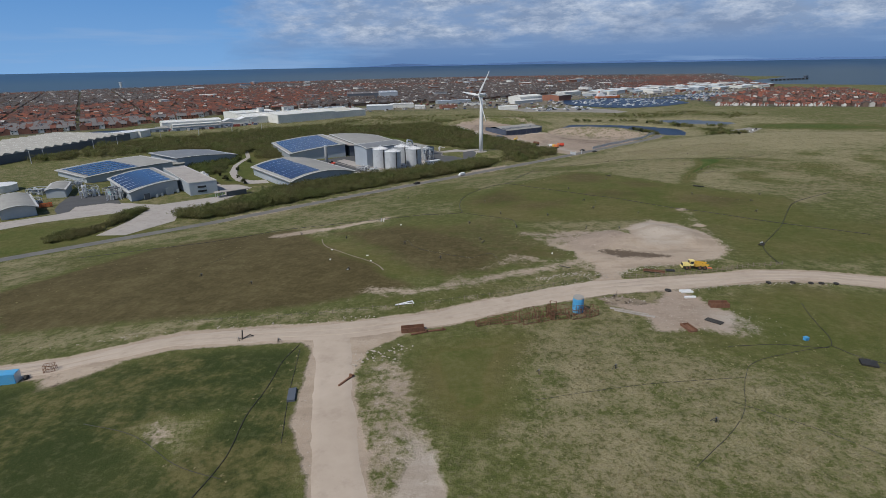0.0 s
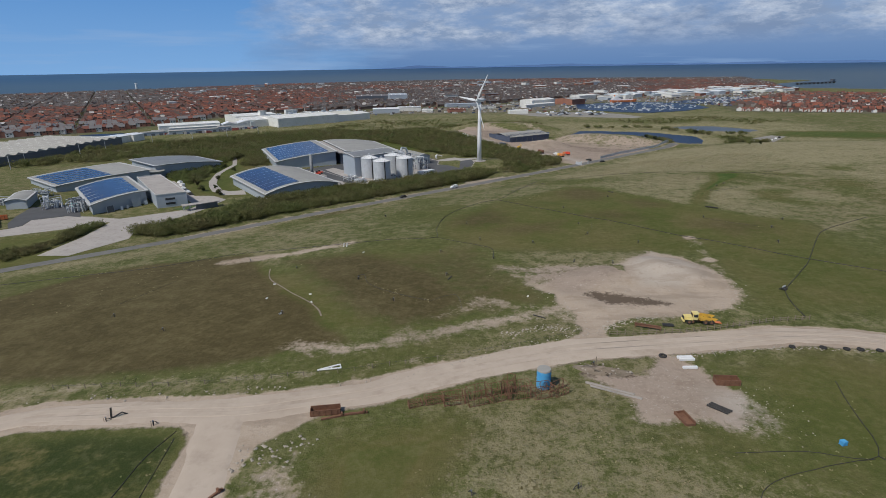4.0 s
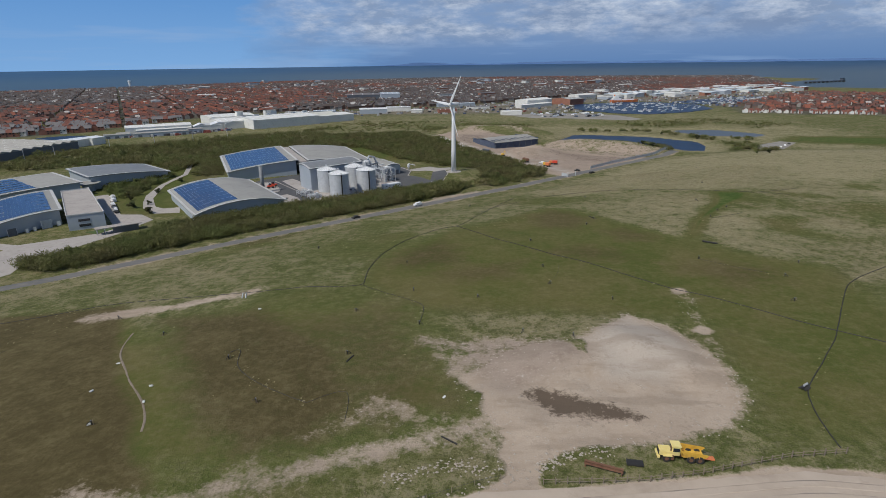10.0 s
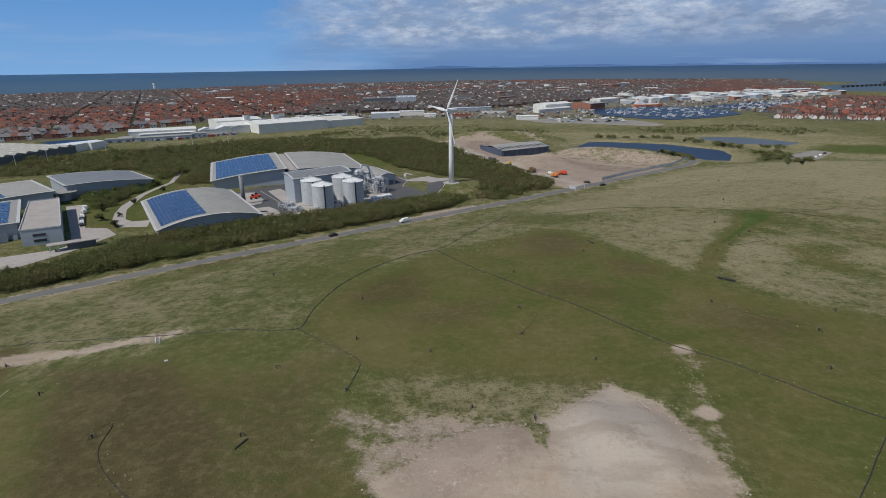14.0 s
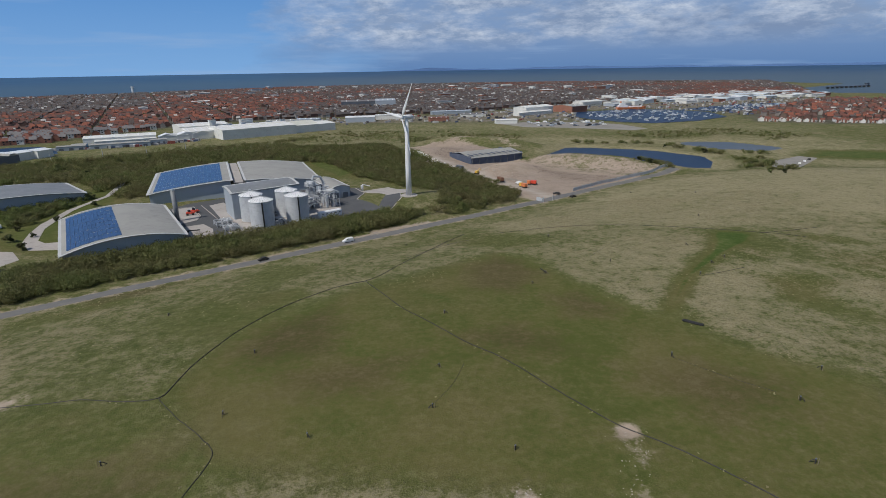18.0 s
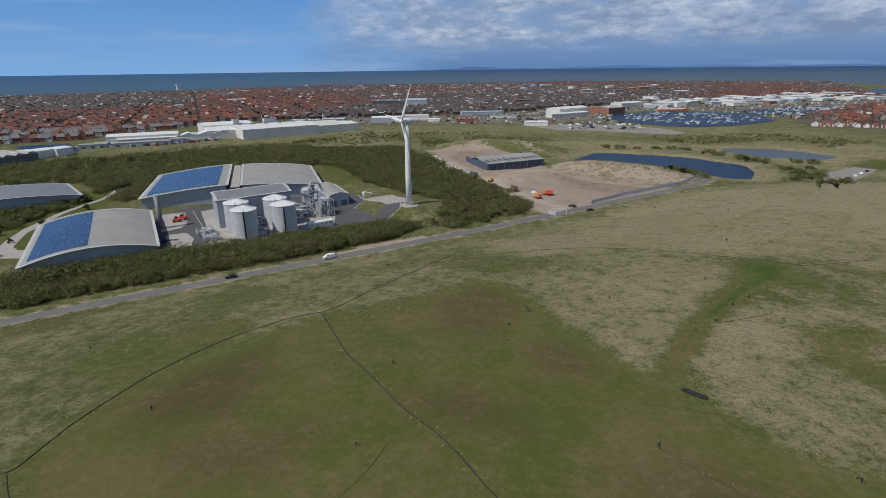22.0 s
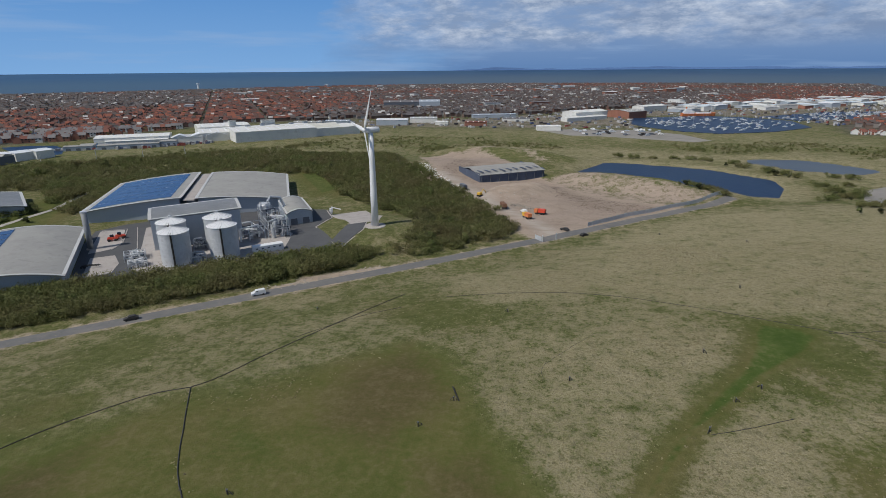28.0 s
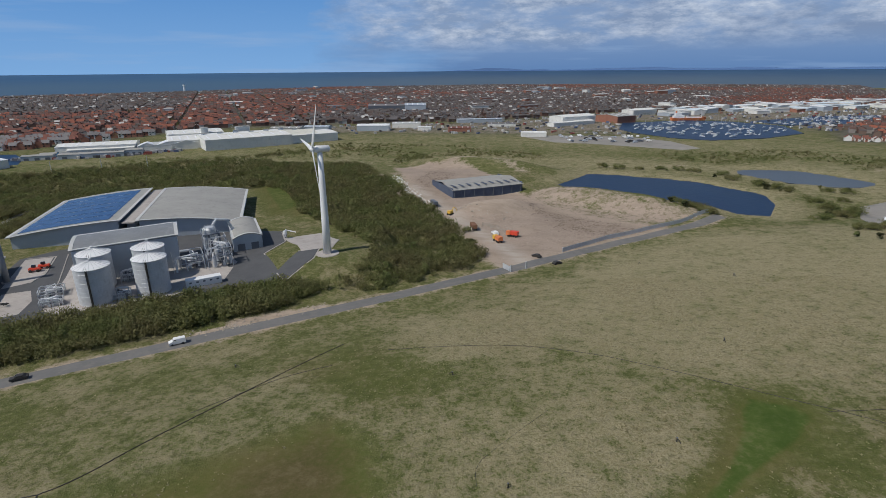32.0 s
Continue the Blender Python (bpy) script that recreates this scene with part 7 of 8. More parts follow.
def kerb(pts, name="kerb", w=0.5, mat=None, label="pale concrete kerb round the yard"):
    bm = bmesh.new()
    for a, b in zip(pts, pts[1:]):
        d = Vector((b[0] - a[0], b[1] - a[1]))
        n = Vector((-d.y, d.x)).normalized() * w / 2
        vs = [bm.verts.new((p[0] + s * n.x, p[1] + s * n.y, float(height(*p)) + z)) for z in (-0.1, 0.24) for p in (a, b) for s in (-1, 1)]
        for f in ((4, 5, 7, 6), (0, 1, 5, 4), (2, 0, 4, 6), (1, 3, 7, 5), (3, 2, 6, 7)):
            bm.faces.new([vs[i] for i in f])
    tagged(part(name, bm, mat or M["concrete"]), label, "kerb", kind="structure")


kerb([(-54, -12), (-44.5, -27), (-44.5, -48), (-25.5, -72), (-20, -77), (-40, -92.5), (-60, -106.5), (-84, -124.5)])
kerb([(-26.5, -50), (-18, -46), (-15.5, -58), (-19.5, -77)])
kerb([(-149, -71), (-139, -65.5), (-124, -86), (-121.5, -95.5)])
kerb([(-136, -62), (-112, -91), (-92, -118)], w=0.35)


# ---- vehicles ----
def car(name, x, y, rz, paint, label, size=(4.3, 1.8, 1.45), van=False, dz=0.0, group="", extra=None):
    l, w, h = size
    t = base(name, at(x, y, rz, dz), label, "van" if van else "car", group)
    prof = [(-l / 2, 0.35), (-l / 2, h * 0.6), (-l * 0.46, h), (l * 0.18, h), (l * 0.32, h * 0.62), (l / 2, h * 0.52), (l / 2, 0.35)] if van else [(-l / 2, 0.35), (-l / 2, h * 0.62), (-l * 0.40, h * 0.66), (-l * 0.27, h), (l * 0.10, h), (l * 0.25, h * 0.66), (l / 2, h * 0.56), (l / 2, 0.35)]
    bm = bmesh.new()
    a, b = ([bm.verts.new((px, s * w / 2 * (0.9 if pz > h * 0.8 else 1), pz)) for px, pz in prof] for s in (-1, 1))
    bm.faces.new(a), bm.faces.new(b[::-1])
    for i in range(len(prof)):
        j = (i + 1) % len(prof)
        bm.faces.new((a[j], a[i], b[i], b[j]))
    part("body", bm, paint, t)
    gx = (l * 0.12 if van else -l * 0.08)
    part("side_window", boxes(((gx, 0, h * 0.66), (l * (0.16 if van else 0.34), w * 0.96, h * 0.24))), M["glass"], t)
    part("windscreen", boxes(((l * (0.235 if van else 0.165), 0, h * 0.66), (0.3, w * 0.8, h * 0.24), 0, -20)), M["glass"], t)
    for i in (-l * 0.31, l * 0.31):
        for j in (-w / 2 + 0.08, w / 2 - 0.08):
            part("wheel", tube([(i, j - 0.11, 0.32), (i, j + 0.11, 0.32)], 0.33, 12), M["tyre"], t)
    return t


car("van", -29.5, -130.0, 221, M["white"], "small white van on the asphalt road", (4.9, 1.95, 1.95), True, 0.1)
car("car", -59.5, -156.4, 220, M["black"], "dark hatchback on the asphalt road", dz=0.1)
car("car", 78.0, -28.5, 150, M["black"], "dark car parked inside the yard gate")
car("car", 87, -36, 40, M["black"], "dark car standing at the yard entrance")
rnd = random.Random(31)
paints = [M["white"], M["steel"], M["black"], M["darkclad"], M["offwhite"], M["cladding"]]
for k in range(7):
    car("car", -209 + k * 2.2, -129 - k * 2.9, 140 + rnd.uniform(-5, 5), paints[k % 4], "car parked beside the office block", group="cars in the works car park", dz=0.1)
for x, y, rz in ((-219.5, -113, 140), (-214, -121, 142)):
    car("van", x, y, rz, M["white"], "white panel van beside the office block", (5.4, 2.0, 2.2), True, 0.1, "vans in the works car park")
for k in range(5):
    car("car", 262 + k * 9, 62 + k * 10, 60 + rnd.uniform(-15, 15), paints[(k * 2) % 6], "car parked in the pale clearing near the marsh", group="cars at the marsh", dz=0.1)
for k in range(40):
    f = k / 40
    car("car", 90 + 110 * rnd.random(), 378 + 60 * rnd.random(), rnd.choice((20, 110)) + rnd.uniform(-8, 8), rnd.choice(paints), "vehicle parked at the harbour depot", group="vehicles at the harbour depot", size=(rnd.choice((4.3, 6, 9)), 2.2, rnd.choice((1.5, 2.4))))
paved("depot_paving", [(86, 372), (120, 368), (215, 330), (235, 345), (215, 400), (170, 440), (95, 440), (40, 430)], M["yardtar"], "pale hardstanding at the harbour depot", 0.05)
paved("marsh_clearing", [(244, 40), (258, 48), (310, 112), (300, 122), (266, 96), (250, 62)], M["yardtar"], "pale clearing with parked vehicles", 0.12)

# ---- the burnt barn and its yard ----
t = base("burnt_barn", pose(33, 104, float(height(33, 104)), 0, 0, 35), "smoke-blackened steel barn with a grey sheet roof", "barn")
part("wall", boxes(((0, -17, -1), (52, 0.4, 6.5)), ((0, 17, -1), (52, 0.4, 6.5)), ((-26, 0, -1), (0.4, 33.6, 7.5)), ((26, 0, -1), (0.4, 33.6, 7.5))), M["burnt"], t)
bm = bmesh.new()
for s in (-1, 1):
    vs = [bm.verts.new(c) for c in ((-26.6, s * 17.8, 5.4), (26.6, s * 17.8, 5.4), (26.6, 0, 8.0), (-26.6, 0, 8.0), (-26.6, s * 17.8, 5.15), (26.6, s * 17.8, 5.15))]
    bm.faces.new(vs[:4][::s])
    bm.faces.new((vs[4], vs[5], vs[1], vs[0])[::s])
rf = part("roof", bm, M["roof"], t)
for k in range(9):
    part("roof_sheet", boxes(((-23 + k * 5.7, -9, 6.85), (1.6, 13 - 2 * (k % 3), 0.12))), M["burnt"], rf).matrix_basis = Matrix.Translation((0, 0, 0))
for k in range(8):
    part("column", boxes(((-25 + k * 7.1, -17.5, -1), (0.4, 0.5, 6.3))), M["darkclad"], t)
# two trucks stand in for the yard's orange and yellow excavators
truck("fire_engine", 58.5, -8.5, 125, M["amber"], M["orange"], "orange and yellow machine in the yard, in truck form", 6.4)
truck("fire_engine", 65.0, 2.0, 165, M["orange"], M["red"], "red and orange machine beside the rubble, in truck form", 6.4)
truck("skip_lorry", 44.0, 10.6, 110, M["rust"], M["rust"], "rusty red lorry at the yard edge", 7.5)
truck("tipper_truck", 13.2, 55.4, 120, M["darkclad"], M["darkclad"], "dark blue tipper lorry beside the barn", 8.5)
car("pickup", 56, 3.5, 120, M["white"], "white pick-up truck among the orange yard machines", (5.2, 2, 1.8), True)
t = base("excavator", at(27, 35, 60), "small dark excavator on the yard bank", "excavator")
part("tracks", boxes(((0, -1, 0), (3.4, 0.6, 0.9)), ((0, 1, 0), (3.4, 0.6, 0.9))), M["tyre"], t)
part("house", soft_box((-0.3, 0, 0.9), (2.8, 2.2, 1.6), 0.1), M["amber"], t)
part("boom", tube([(1.2, 0, 1.8), (3.2, 0, 4.0), (5.4, 0, 2.4), (5.6, 0, 0.8)], 0.22, 6), M["amber"], t)


def rock(bm, c, r, g):
    vs = []
    bmesh_v = ((1, 0, 0), (-1, 0, 0), (0, 1, 0), (0, -1, 0), (0, 0, 1), (0, 0, -1), (0.6, 0.6, 0.5), (-0.6, 0.6, 0.5), (0.6, -0.6, 0.5), (-0.6, -0.6, 0.5))
    for v in bmesh_v[:6]:
        k = r * g.uniform(0.6, 1.25)
        vs.append(bm.verts.new((c[0] + v[0] * k, c[1] + v[1] * k, c[2] + v[2] * k * 0.7)))
    for f in ((0, 2, 4), (2, 1, 4), (1, 3, 4), (3, 0, 4), (2, 0, 5), (1, 2, 5), (3, 1, 5), (0, 3, 5)):
        bm.faces.new([vs[i] for i in f])


def rubble(name, line, count, size, spread, mat, label, seed):
    g = random.Random(seed)
    bm = bmesh.new()
    for k in range(count):
        f = g.random() * (len(line) - 1)
        i = min(int(f), len(line) - 2)
        a, b = line[i], line[i + 1]
        x = a[0] + (b[0] - a[0]) * (f - i) + g.gauss(0, spread)
        y = a[1] + (b[1] - a[1]) * (f - i) + g.gauss(0, spread)
        r = size * g.uniform(0.4, 1.4)
        rock(bm, (x, y, float(height(x, y)) + r * 0.25), r, g)
    tagged(part(name, bm, mat), label, "rubble", kind="stuff")


rubble("yard_rubble", [(48, 23), (56, 15), (62, 10)], 200, 0.42, 1.8, M["stone"], "pale broken rubble heaped in the yard", 1)
rubble("baled_waste", [(-28, 118), (-18, 98), (-6, 76), (8, 58)], 190, 0.6, 2.2, M["offwhite"], "scattered pale baled waste along the yard edge", 2)
rubble("yard_spoil", [(30, 44), (44, 36), (60, 34)], 60, 0.5, 4.5, M["stone"], "loose stone on the spoil heap", 3)
rubble("road_rubble", [(-30, -125), (-12, -110), (4, -95)], 170, 0.35, 1.2, M["stone"], "pale stones tipped along the roadside", 4)
t = base("yard_fence", pose(0, 0, 0), "tall grey steel fence along the demolition yard", "fence")
line = [(92, -22), (113, 0), (145, 29), (176, 56)]
prev = None
for i in range(3):
    a, b = line[i], line[i + 1]
    n = int(math.hypot(b[0] - a[0], b[1] - a[1]) / 3.2)
    for k in range(n):
        x, y = a[0] + (b[0] - a[0]) * k / n - 2.5, a[1] + (b[1] - a[1]) * k / n + 3.0
        z = float(height(x, y))
        part("post", boxes(((x, y, z), (0.14, 0.14, 2.4))), M["steel"], t)
        if prev:
            d = Vector((x - prev[0], y - prev[1]))
            part("panel", boxes((((x + prev[0]) / 2, (y + prev[1]) / 2, z + 0.15), (d.length - 0.2, 0.06, 2.1), math.degrees(math.atan2(d.y, d.x)))), M["steel"], t)
        prev = (x, y)
t = base("yard_gate", at(71, -46, 40), "open steel yard gate with tall posts", "gate")
for i in (-4, 4):
    part("post", boxes(((i, 0, 0), (0.4, 0.4, 3.2))), M["steel"], t)
part("leaf", boxes(((-4.2, 3, 0.2), (0.1, 5, 2.2))), M["steel"], t)

# poles along the old railway
for k, (x, y) in enumerate(((-392, -52), (-395, -32), (-380, 15), (-369, 36), (-350, 84), (-320, 110), (-290, 130), (-262, 150))):
    t = base("utility_pole", pose(x, y, 0), "bare wooden utility pole", "pole", "utility poles")
    part("shaft", tube([(0, 0, -0.5), (0, 0, 11)], [0.3, 0.2], 7), M["steel"], t)
    part("crossarm", boxes(((0, 0, 10), (1.8, 0.15, 0.15))), M["wood"], t)


# ---- on the mound: gas pipes and wellheads ----
def ground_line(pts, step=3.0, lift=0.15, wob=0.35, seed=0):
    r = random.Random(seed)
    out = []
    for a, b in zip(pts, pts[1:]):
        n = max(1, int(math.hypot(b[0] - a[0], b[1] - a[1]) / step))
        for k in range(n):
            x, y = a[0] + (b[0] - a[0]) * k / n, a[1] + (b[1] - a[1]) * k / n
            if out:
                x, y = x + r.uniform(-wob, wob), y + r.uniform(-wob, wob)
            out.append((x, y, float(height(x, y)) + lift))
    x, y = pts[-1]
    return out + [(x, y, float(height(x, y)) + lift)]


def curved(pts, n=5):
    """A smooth line through the given points."""
    p = [Vector(q) for q in [pts[0], *pts, pts[-1]]]
    out = []
    for a, b, c, d in zip(p, p[1:], p[2:], p[3:]):
        for k in range(n):
            u = k / n
            q = 0.5 * (2 * b + (c - a) * u + (2 * a - 5 * b + 4 * c - d) * u * u + (3 * b - a - 3 * c + d) * u ** 3)
            out.append((q.x, q.y))
    return out + [tuple(pts[-1])]


for k, (pts, r) in enumerate(PIPE_LINES):
    tagged(part("gas_pipe", tube(ground_line(curved(pts), 2.5, r * 0.35, 0.06, k), r * 0.50, 7), M["black"], smooth=True), "black plastic gas pipe lying over the grass", "pipe", "gas pipes on the mound")
draped("drain_trench", [(-88.2, -303.2), (-86, -311), (-83, -316.7), (-76, -325), (-72.3, -329.7), (-66, -336), (-62.7, -340), (-60, -344), (-58.7, -347.5)], [0.40] * 9, M["spoil"], "narrow pale trench scar across the grass", 0.05, 0.12, 1.5, 8)


def wellhead(x, y, k):
    t = base("wellhead", at(x, y, 40 * k) @ Matrix.Scale(0.7, 4), "short dark gas wellhead post standing in the grass", "wellhead", "gas wellheads")
    part("standpipe", tube([(0, 0, -0.2), (0, 0, 1.3)], 0.16, 8), M["black"], t)
    part("cap", tube([(0, 0, 1.3), (0, 0, 1.5)], [0.24, 0.2], 8), M["darkclad"], t)
    part("elbow", tube([(0, 0, 1.0), (0.5, 0, 1.0), (0.9, 0, 0.6), (1.2, 0, 0.1)], 0.1, 7), M["black"], t)
    part("marker", boxes(((-0.5, 0.2, -0.2), (0.1, 0.1, 1.9))), M["wood"], t)


for k, (x, y) in enumerate(((-99.5, -292), (-30, -295), (-78, -306), (-21, -253), (24.5, -260), (24.6, -276), (13.8, -308), (25.3, -311), (3, -286), (-12, -303.5), (-27, -319), (40, -288), (105.5, -259), (88, -289),
                            (-99, -352), (-54, -321), (-16, -279.5), (108.4, -168), (109.5, -189), (49, -207), (77.4, -185.5), (116, -183), (60.5, -146), (54, -197), (102, -200), (76.4, -254), (95, -271), (23.4, -230), (-88, -391.5), (-78, -393), (6, -372.5), (-41, -338), (-70, -345), (-120, -340), (130, -120), (150, -60), (120, -40), (0, -145), (-60, -225), (-20, -410), (8, -426), (-4, -408))):
    wellhead(x, y, k)
for x, y, rz, l in ((54.0, -194.5, -66, 5.5), (-2.5, -349, -35, 3.5), (-26, -321, 70, 3)):
    t = base("timber_baulk", at(x, y, rz, 0.02), "dark weathered timber baulk lying in the grass", "timber", "loose timbers")
    part("beam", soft_box((0, 0, 0), (l, 0.26, 0.22), 0.03), M["black"], t)

# ---- blue tank ----
t = base("water_tank", at(-5.6, -380.5), "upright bright blue plastic tank with a dirty grey lid", "tank")
part("shell", tube([(0, 0, 0), (0, 0, 0.15), (0, 0, 3.7), (0, 0, 3.9)], [1.3, 1.38, 1.38, 1.25], 32), M["blue"], t, smooth=False)
part("lid", tube([(0, 0, 3.88), (0, 0, 4.2), (0, 0, 4.3)], [1.42, 1.3, 0.4], 32), M["roof"], t)
for z in (1.0, 2.0, 3.0):
    part("hoop", tube([(0, 0, z), (0, 0, z + 0.1)], 1.42, 32), M["blue"], t)
part("outlet", tube([(1.3, -0.4, 0.4), (1.8, -0.5, 0.4)], 0.1, 8), M["steel"], t)


# ---- rusty cages and skips ----
t = base("timber_mat", at(87.0, -236.5, -36), "long charred timber ground mat lying in the grass", "mat")
for k in range(4):
    part("beam", soft_box((0.12 * (k % 2), -0.48 + 0.32 * k, 0.14), (4.7 + 0.15 * ((k * 3) % 4), 0.27, 0.26), 0.03), M["black"], t)
for k in (-1.7, 0.2, 1.8):
    part("cross_bar", soft_box((k, 0, 0.31), (0.14, 1.3, 0.09), 0.02), M["black"], t)


def cage(x, y, w, d, h, rz, seed, lean=0):
    r = random.Random(seed)
    t = base("steel_cage", at(x, y, rz), "collapsed rusty steel mesh cage", "cage", "rusty cages by the track")
    for i in (-1, 1):
        for j in (-1, 1):
            part("post", boxes(((i * w / 2, j * d / 2, -0.1), (0.1, 0.1, h * r.uniform(0.7, 1.15)), 0, r.uniform(-8, 8))), M["rust"], t)
    for z in (0.1, h * 0.5, h):
        part("rail", boxes(((0, -d / 2, z), (w, 0.08, 0.08), 0, r.uniform(-6, 6))), M["rust"], t)
        part("rail", boxes(((0, d / 2, z), (w, 0.08, 0.08), 0, r.uniform(-6, 6))), M["rust"], t)
        part("rail", boxes(((w / 2, 0, z), (0.08, d, 0.08))), M["rust"], t)
        part("rail", boxes(((-w / 2, 0, z), (0.08, d, 0.08))), M["rust"], t)
    for k in range(int(w / 0.2)):
        part("bar", boxes(((-w / 2 + k * 0.2, -d / 2 if k % 2 else d / 2, 0), (0.05, 0.05, h * r.uniform(0.8, 1.1)), 0, r.uniform(-10, 10))), M["rust"], t)
    return t


for k, (x, y, w, d, h, rz) in enumerate(((-27.0, -386.2, 3.4, 1.6, 1.5, 18), (-23.2, -386.2, 4.0, 2.0, 2.0, 15), (-18.6, -386.0, 4.2, 2.4, 3.2, 20), (-14.6, -384.6, 3.8, 2.4, 2.8, 25), (-10.8, -383.8, 4.4, 2.4, 2.8, 12), (-6.4, -383.6, 3.6, 2.2, 2.5, 18), (-2.8, -382.6, 3.0, 2.0, 2.2, 30), (-30.4, -387.4, 2.6, 1.2, 1.0, 22), (-12.6, -382.4, 3.0, 1.6, 3.2, 60), (-127.5, -400.5, 2.2, 1.4, 1.6, 20))):
    cage(x, y, w, d, h, rz, 40 + k)


def skip(x, y, l, w, h, rz, label, flat=False):
    t = base("steel_skip", at(x, y, rz, 0.05), label, "skip", "rusty skips")
    part("floor", boxes(((0, 0, 0), (l - 0.22, w - 0.22, 0.1))), M["rust"], t)
    for s in (-1, 1):
        part("side", boxes(((0, s * w / 2, 0), (l, 0.1, h))), M["rust"], t)
        part("end", boxes(((s * l / 2, 0, 0), (0.1, w - 0.12, h * 0.9))), M["rust"], t)
        for k in range(5):
            part("rib", boxes(((-l / 2 + (k + 0.5) * l / 5, s * (w / 2 + 0.1), 0), (0.12, 0.1, h))), M["rust"], t)
    part("rim", boxes(((0, -w / 2, h + 0.002), (l, 0.16, 0.1)), ((0, w / 2, h + 0.002), (l, 0.16, 0.1))), M["rust"], t)


skip(30.6, -378.8, 4.6, 1.9, 1.1, -2, "open rusty skip with ribbed sides")
skip(18.1, -390.6, 3.8, 1.8, 0.5, -78, "shallow rusty tray lying on bare ground")
skip(-46.8, -390.0, 5.4, 1.6, 1.1, 10, "long rusty open skip at the road edge")
for k in range(3):
    t = base("dark_pipe", at(25.0 + k * 0.5, -387.8 + k * 0.35, -45, 0.1), "short length of thick black pipe", "pipe", "stacked black pipes")
    part("shaft", tube([(-1.9, 0, 0.15), (1.9, 0, 0.15)], 0.2, 10), M["black"], t)
for k, (x, y, l) in enumerate(((26, -369.2, 3.2), (26.2, -370.1, 3.2), (25.6, -373.4, 3.0))):
    t = base("concrete_lintel", at(x, y, 3, 0.05), "long pale concrete block on the ground", "concrete block", "concrete blocks by the yard")
    part("block", soft_box((0, 0, 0), (l, 0.65, 0.5), 0.04), M["white"], t)
for x, y, r in ((21.6, -368.6, 0.62), (51.1, -364.4, 0.45), (57.6, -364.7, 0.5), (62.3, -365.2, 0.45), (65.1, -365.4, 0.5), (68.9, -365.8, 0.45)):
    t = base("tyre", at(x, y, 0, 0.05), "big black tyre lying beside the track", "tyre", "tyres along the track")
    bm, rings = bmesh.new(), []
    for a in range(20):
        q = 2 * math.pi * a / 20
        rings.append([bm.verts.new(((r + 0.26 * math.cos(p)) * math.cos(q), (r + 0.26 * math.cos(p)) * math.sin(q), 0.22 + 0.22 * math.sin(p))) for p in [2 * math.pi * j / 8 for j in range(8)]])
    for i in range(20):
        for j in range(8):
            bm.faces.new((rings[i][j], rings[(i + 1) % 20][j], rings[(i + 1) % 20][(j + 1) % 8], rings[i][(j + 1) % 8]))
    part("carcass", bm, M["tyre"], t, smooth=True)
t = base("timber_trestle", at(-50, -374, 12, 0.1), "white timber frame lying on the verge", "trestle")
part("rail", tube([(-2.6, -0.6, 0.1), (2.2, 0.9, 0.1)], 0.16, 6), M["white"], t)
part("rail", tube([(-2.6, -0.6, 0.1), (2.4, -0.6, 0.1)], 0.16, 6), M["white"], t)
part("rail", tube([(2.2, 0.9, 0.1), (2.4, -0.6, 0.1)], 0.16, 6), M["white"], t)
part("rail", tube([(0.2, 0.25, 0.12), (0.6, -0.6, 0.12)], 0.14, 6), M["white"], t)
for x, y in ((-67.5, -281.5), (-66.3, -281.8)):
    t = base("white_post", at(x, y, 60), "short white marker post", "post", "white marker posts")
    part("shaft", boxes(((0, 0, -0.1), (0.3, 0.2, 1.6), 0, 15)), M["white"], t)
t = base("blue_container", at(-135, -404.5, 10), "faded blue steel container at the track side", "container")
part("body", soft_box((0, 0, 0.1), (6.0, 2.4, 2.4), 0.05), M["blue"], t)
part("door", boxes(((3.03, 0, 0.2), (0.08, 2.2, 2.2))), M["white"], t)
part("hatch", tube([(4.0, 0.4, 0.6), (4.6, 0.4, 0.6)], 0.6, 12), M["tyre"], t)
for x, y, rz, w, d, h, mat, lab in ((-68.6, -415.8, 10, 1.6, 4.2, 0.5, M["darkclad"], "bundle of dark blue pallets"), (47.5, -407.6, -25, 3.0, 2.6, 0.4, M["black"], "stack of black plastic pallets"), (41.2, -397.2, 15, 1.0, 0.8, 0.8, M["blue"], "small bright blue cabinet"), (27.8, -353.9, -8, 2.6, 1.4, 0.3, M["black"], "folded black tarpaulin on the grass")):
    t = base("pallet_stack" if "pallet" in lab else "cabinet" if "cabinet" in lab else "tarpaulin", at(x, y, rz, 0.03), lab, "clutter")
    n = max(1, int(h / 0.16))
    for k in range(n):
        part("layer", soft_box((0.03 * (k % 2), 0, k * h / n), (w - 0.05 * (k % 3), d, h / n * 0.85), 0.02), mat, t)
t = base("steel_girder", at(22.4, -355.6, -20, 0.05), "long rusty girder propped on the grass", "girder")
part("web", boxes(((0, 0, 0.5), (6.0, 0.12, 0.5))), M["rust"], t)
part("flange", boxes(((0, 0, 0.42), (6.0, 0.4, 0.08)), ((0, 0, 1.0), (6.0, 0.4, 0.08))), M["rust"], t)
for i in (-2.8, 2.8):
    part("leg", boxes(((i, 0, -0.1), (0.2, 0.5, 0.55))), M["rust"], t)
for x, y, l in ((7.2, -381.0, 9.4), (8.1, -382.3, 9.8)):
    t = base("concrete_beam", at(x, y, -26, 0.02), "long pale concrete beam lying on the ground", "beam", "concrete beams by the heap")
    part("web", soft_box((0, 0, 0), (l, 0.55, 0.35), 0.05), M["concrete"], t)
    part("flange", soft_box((0, 0, 0.354), (l - 0.1, 0.2, 0.1), 0.03), M["stone"], t)
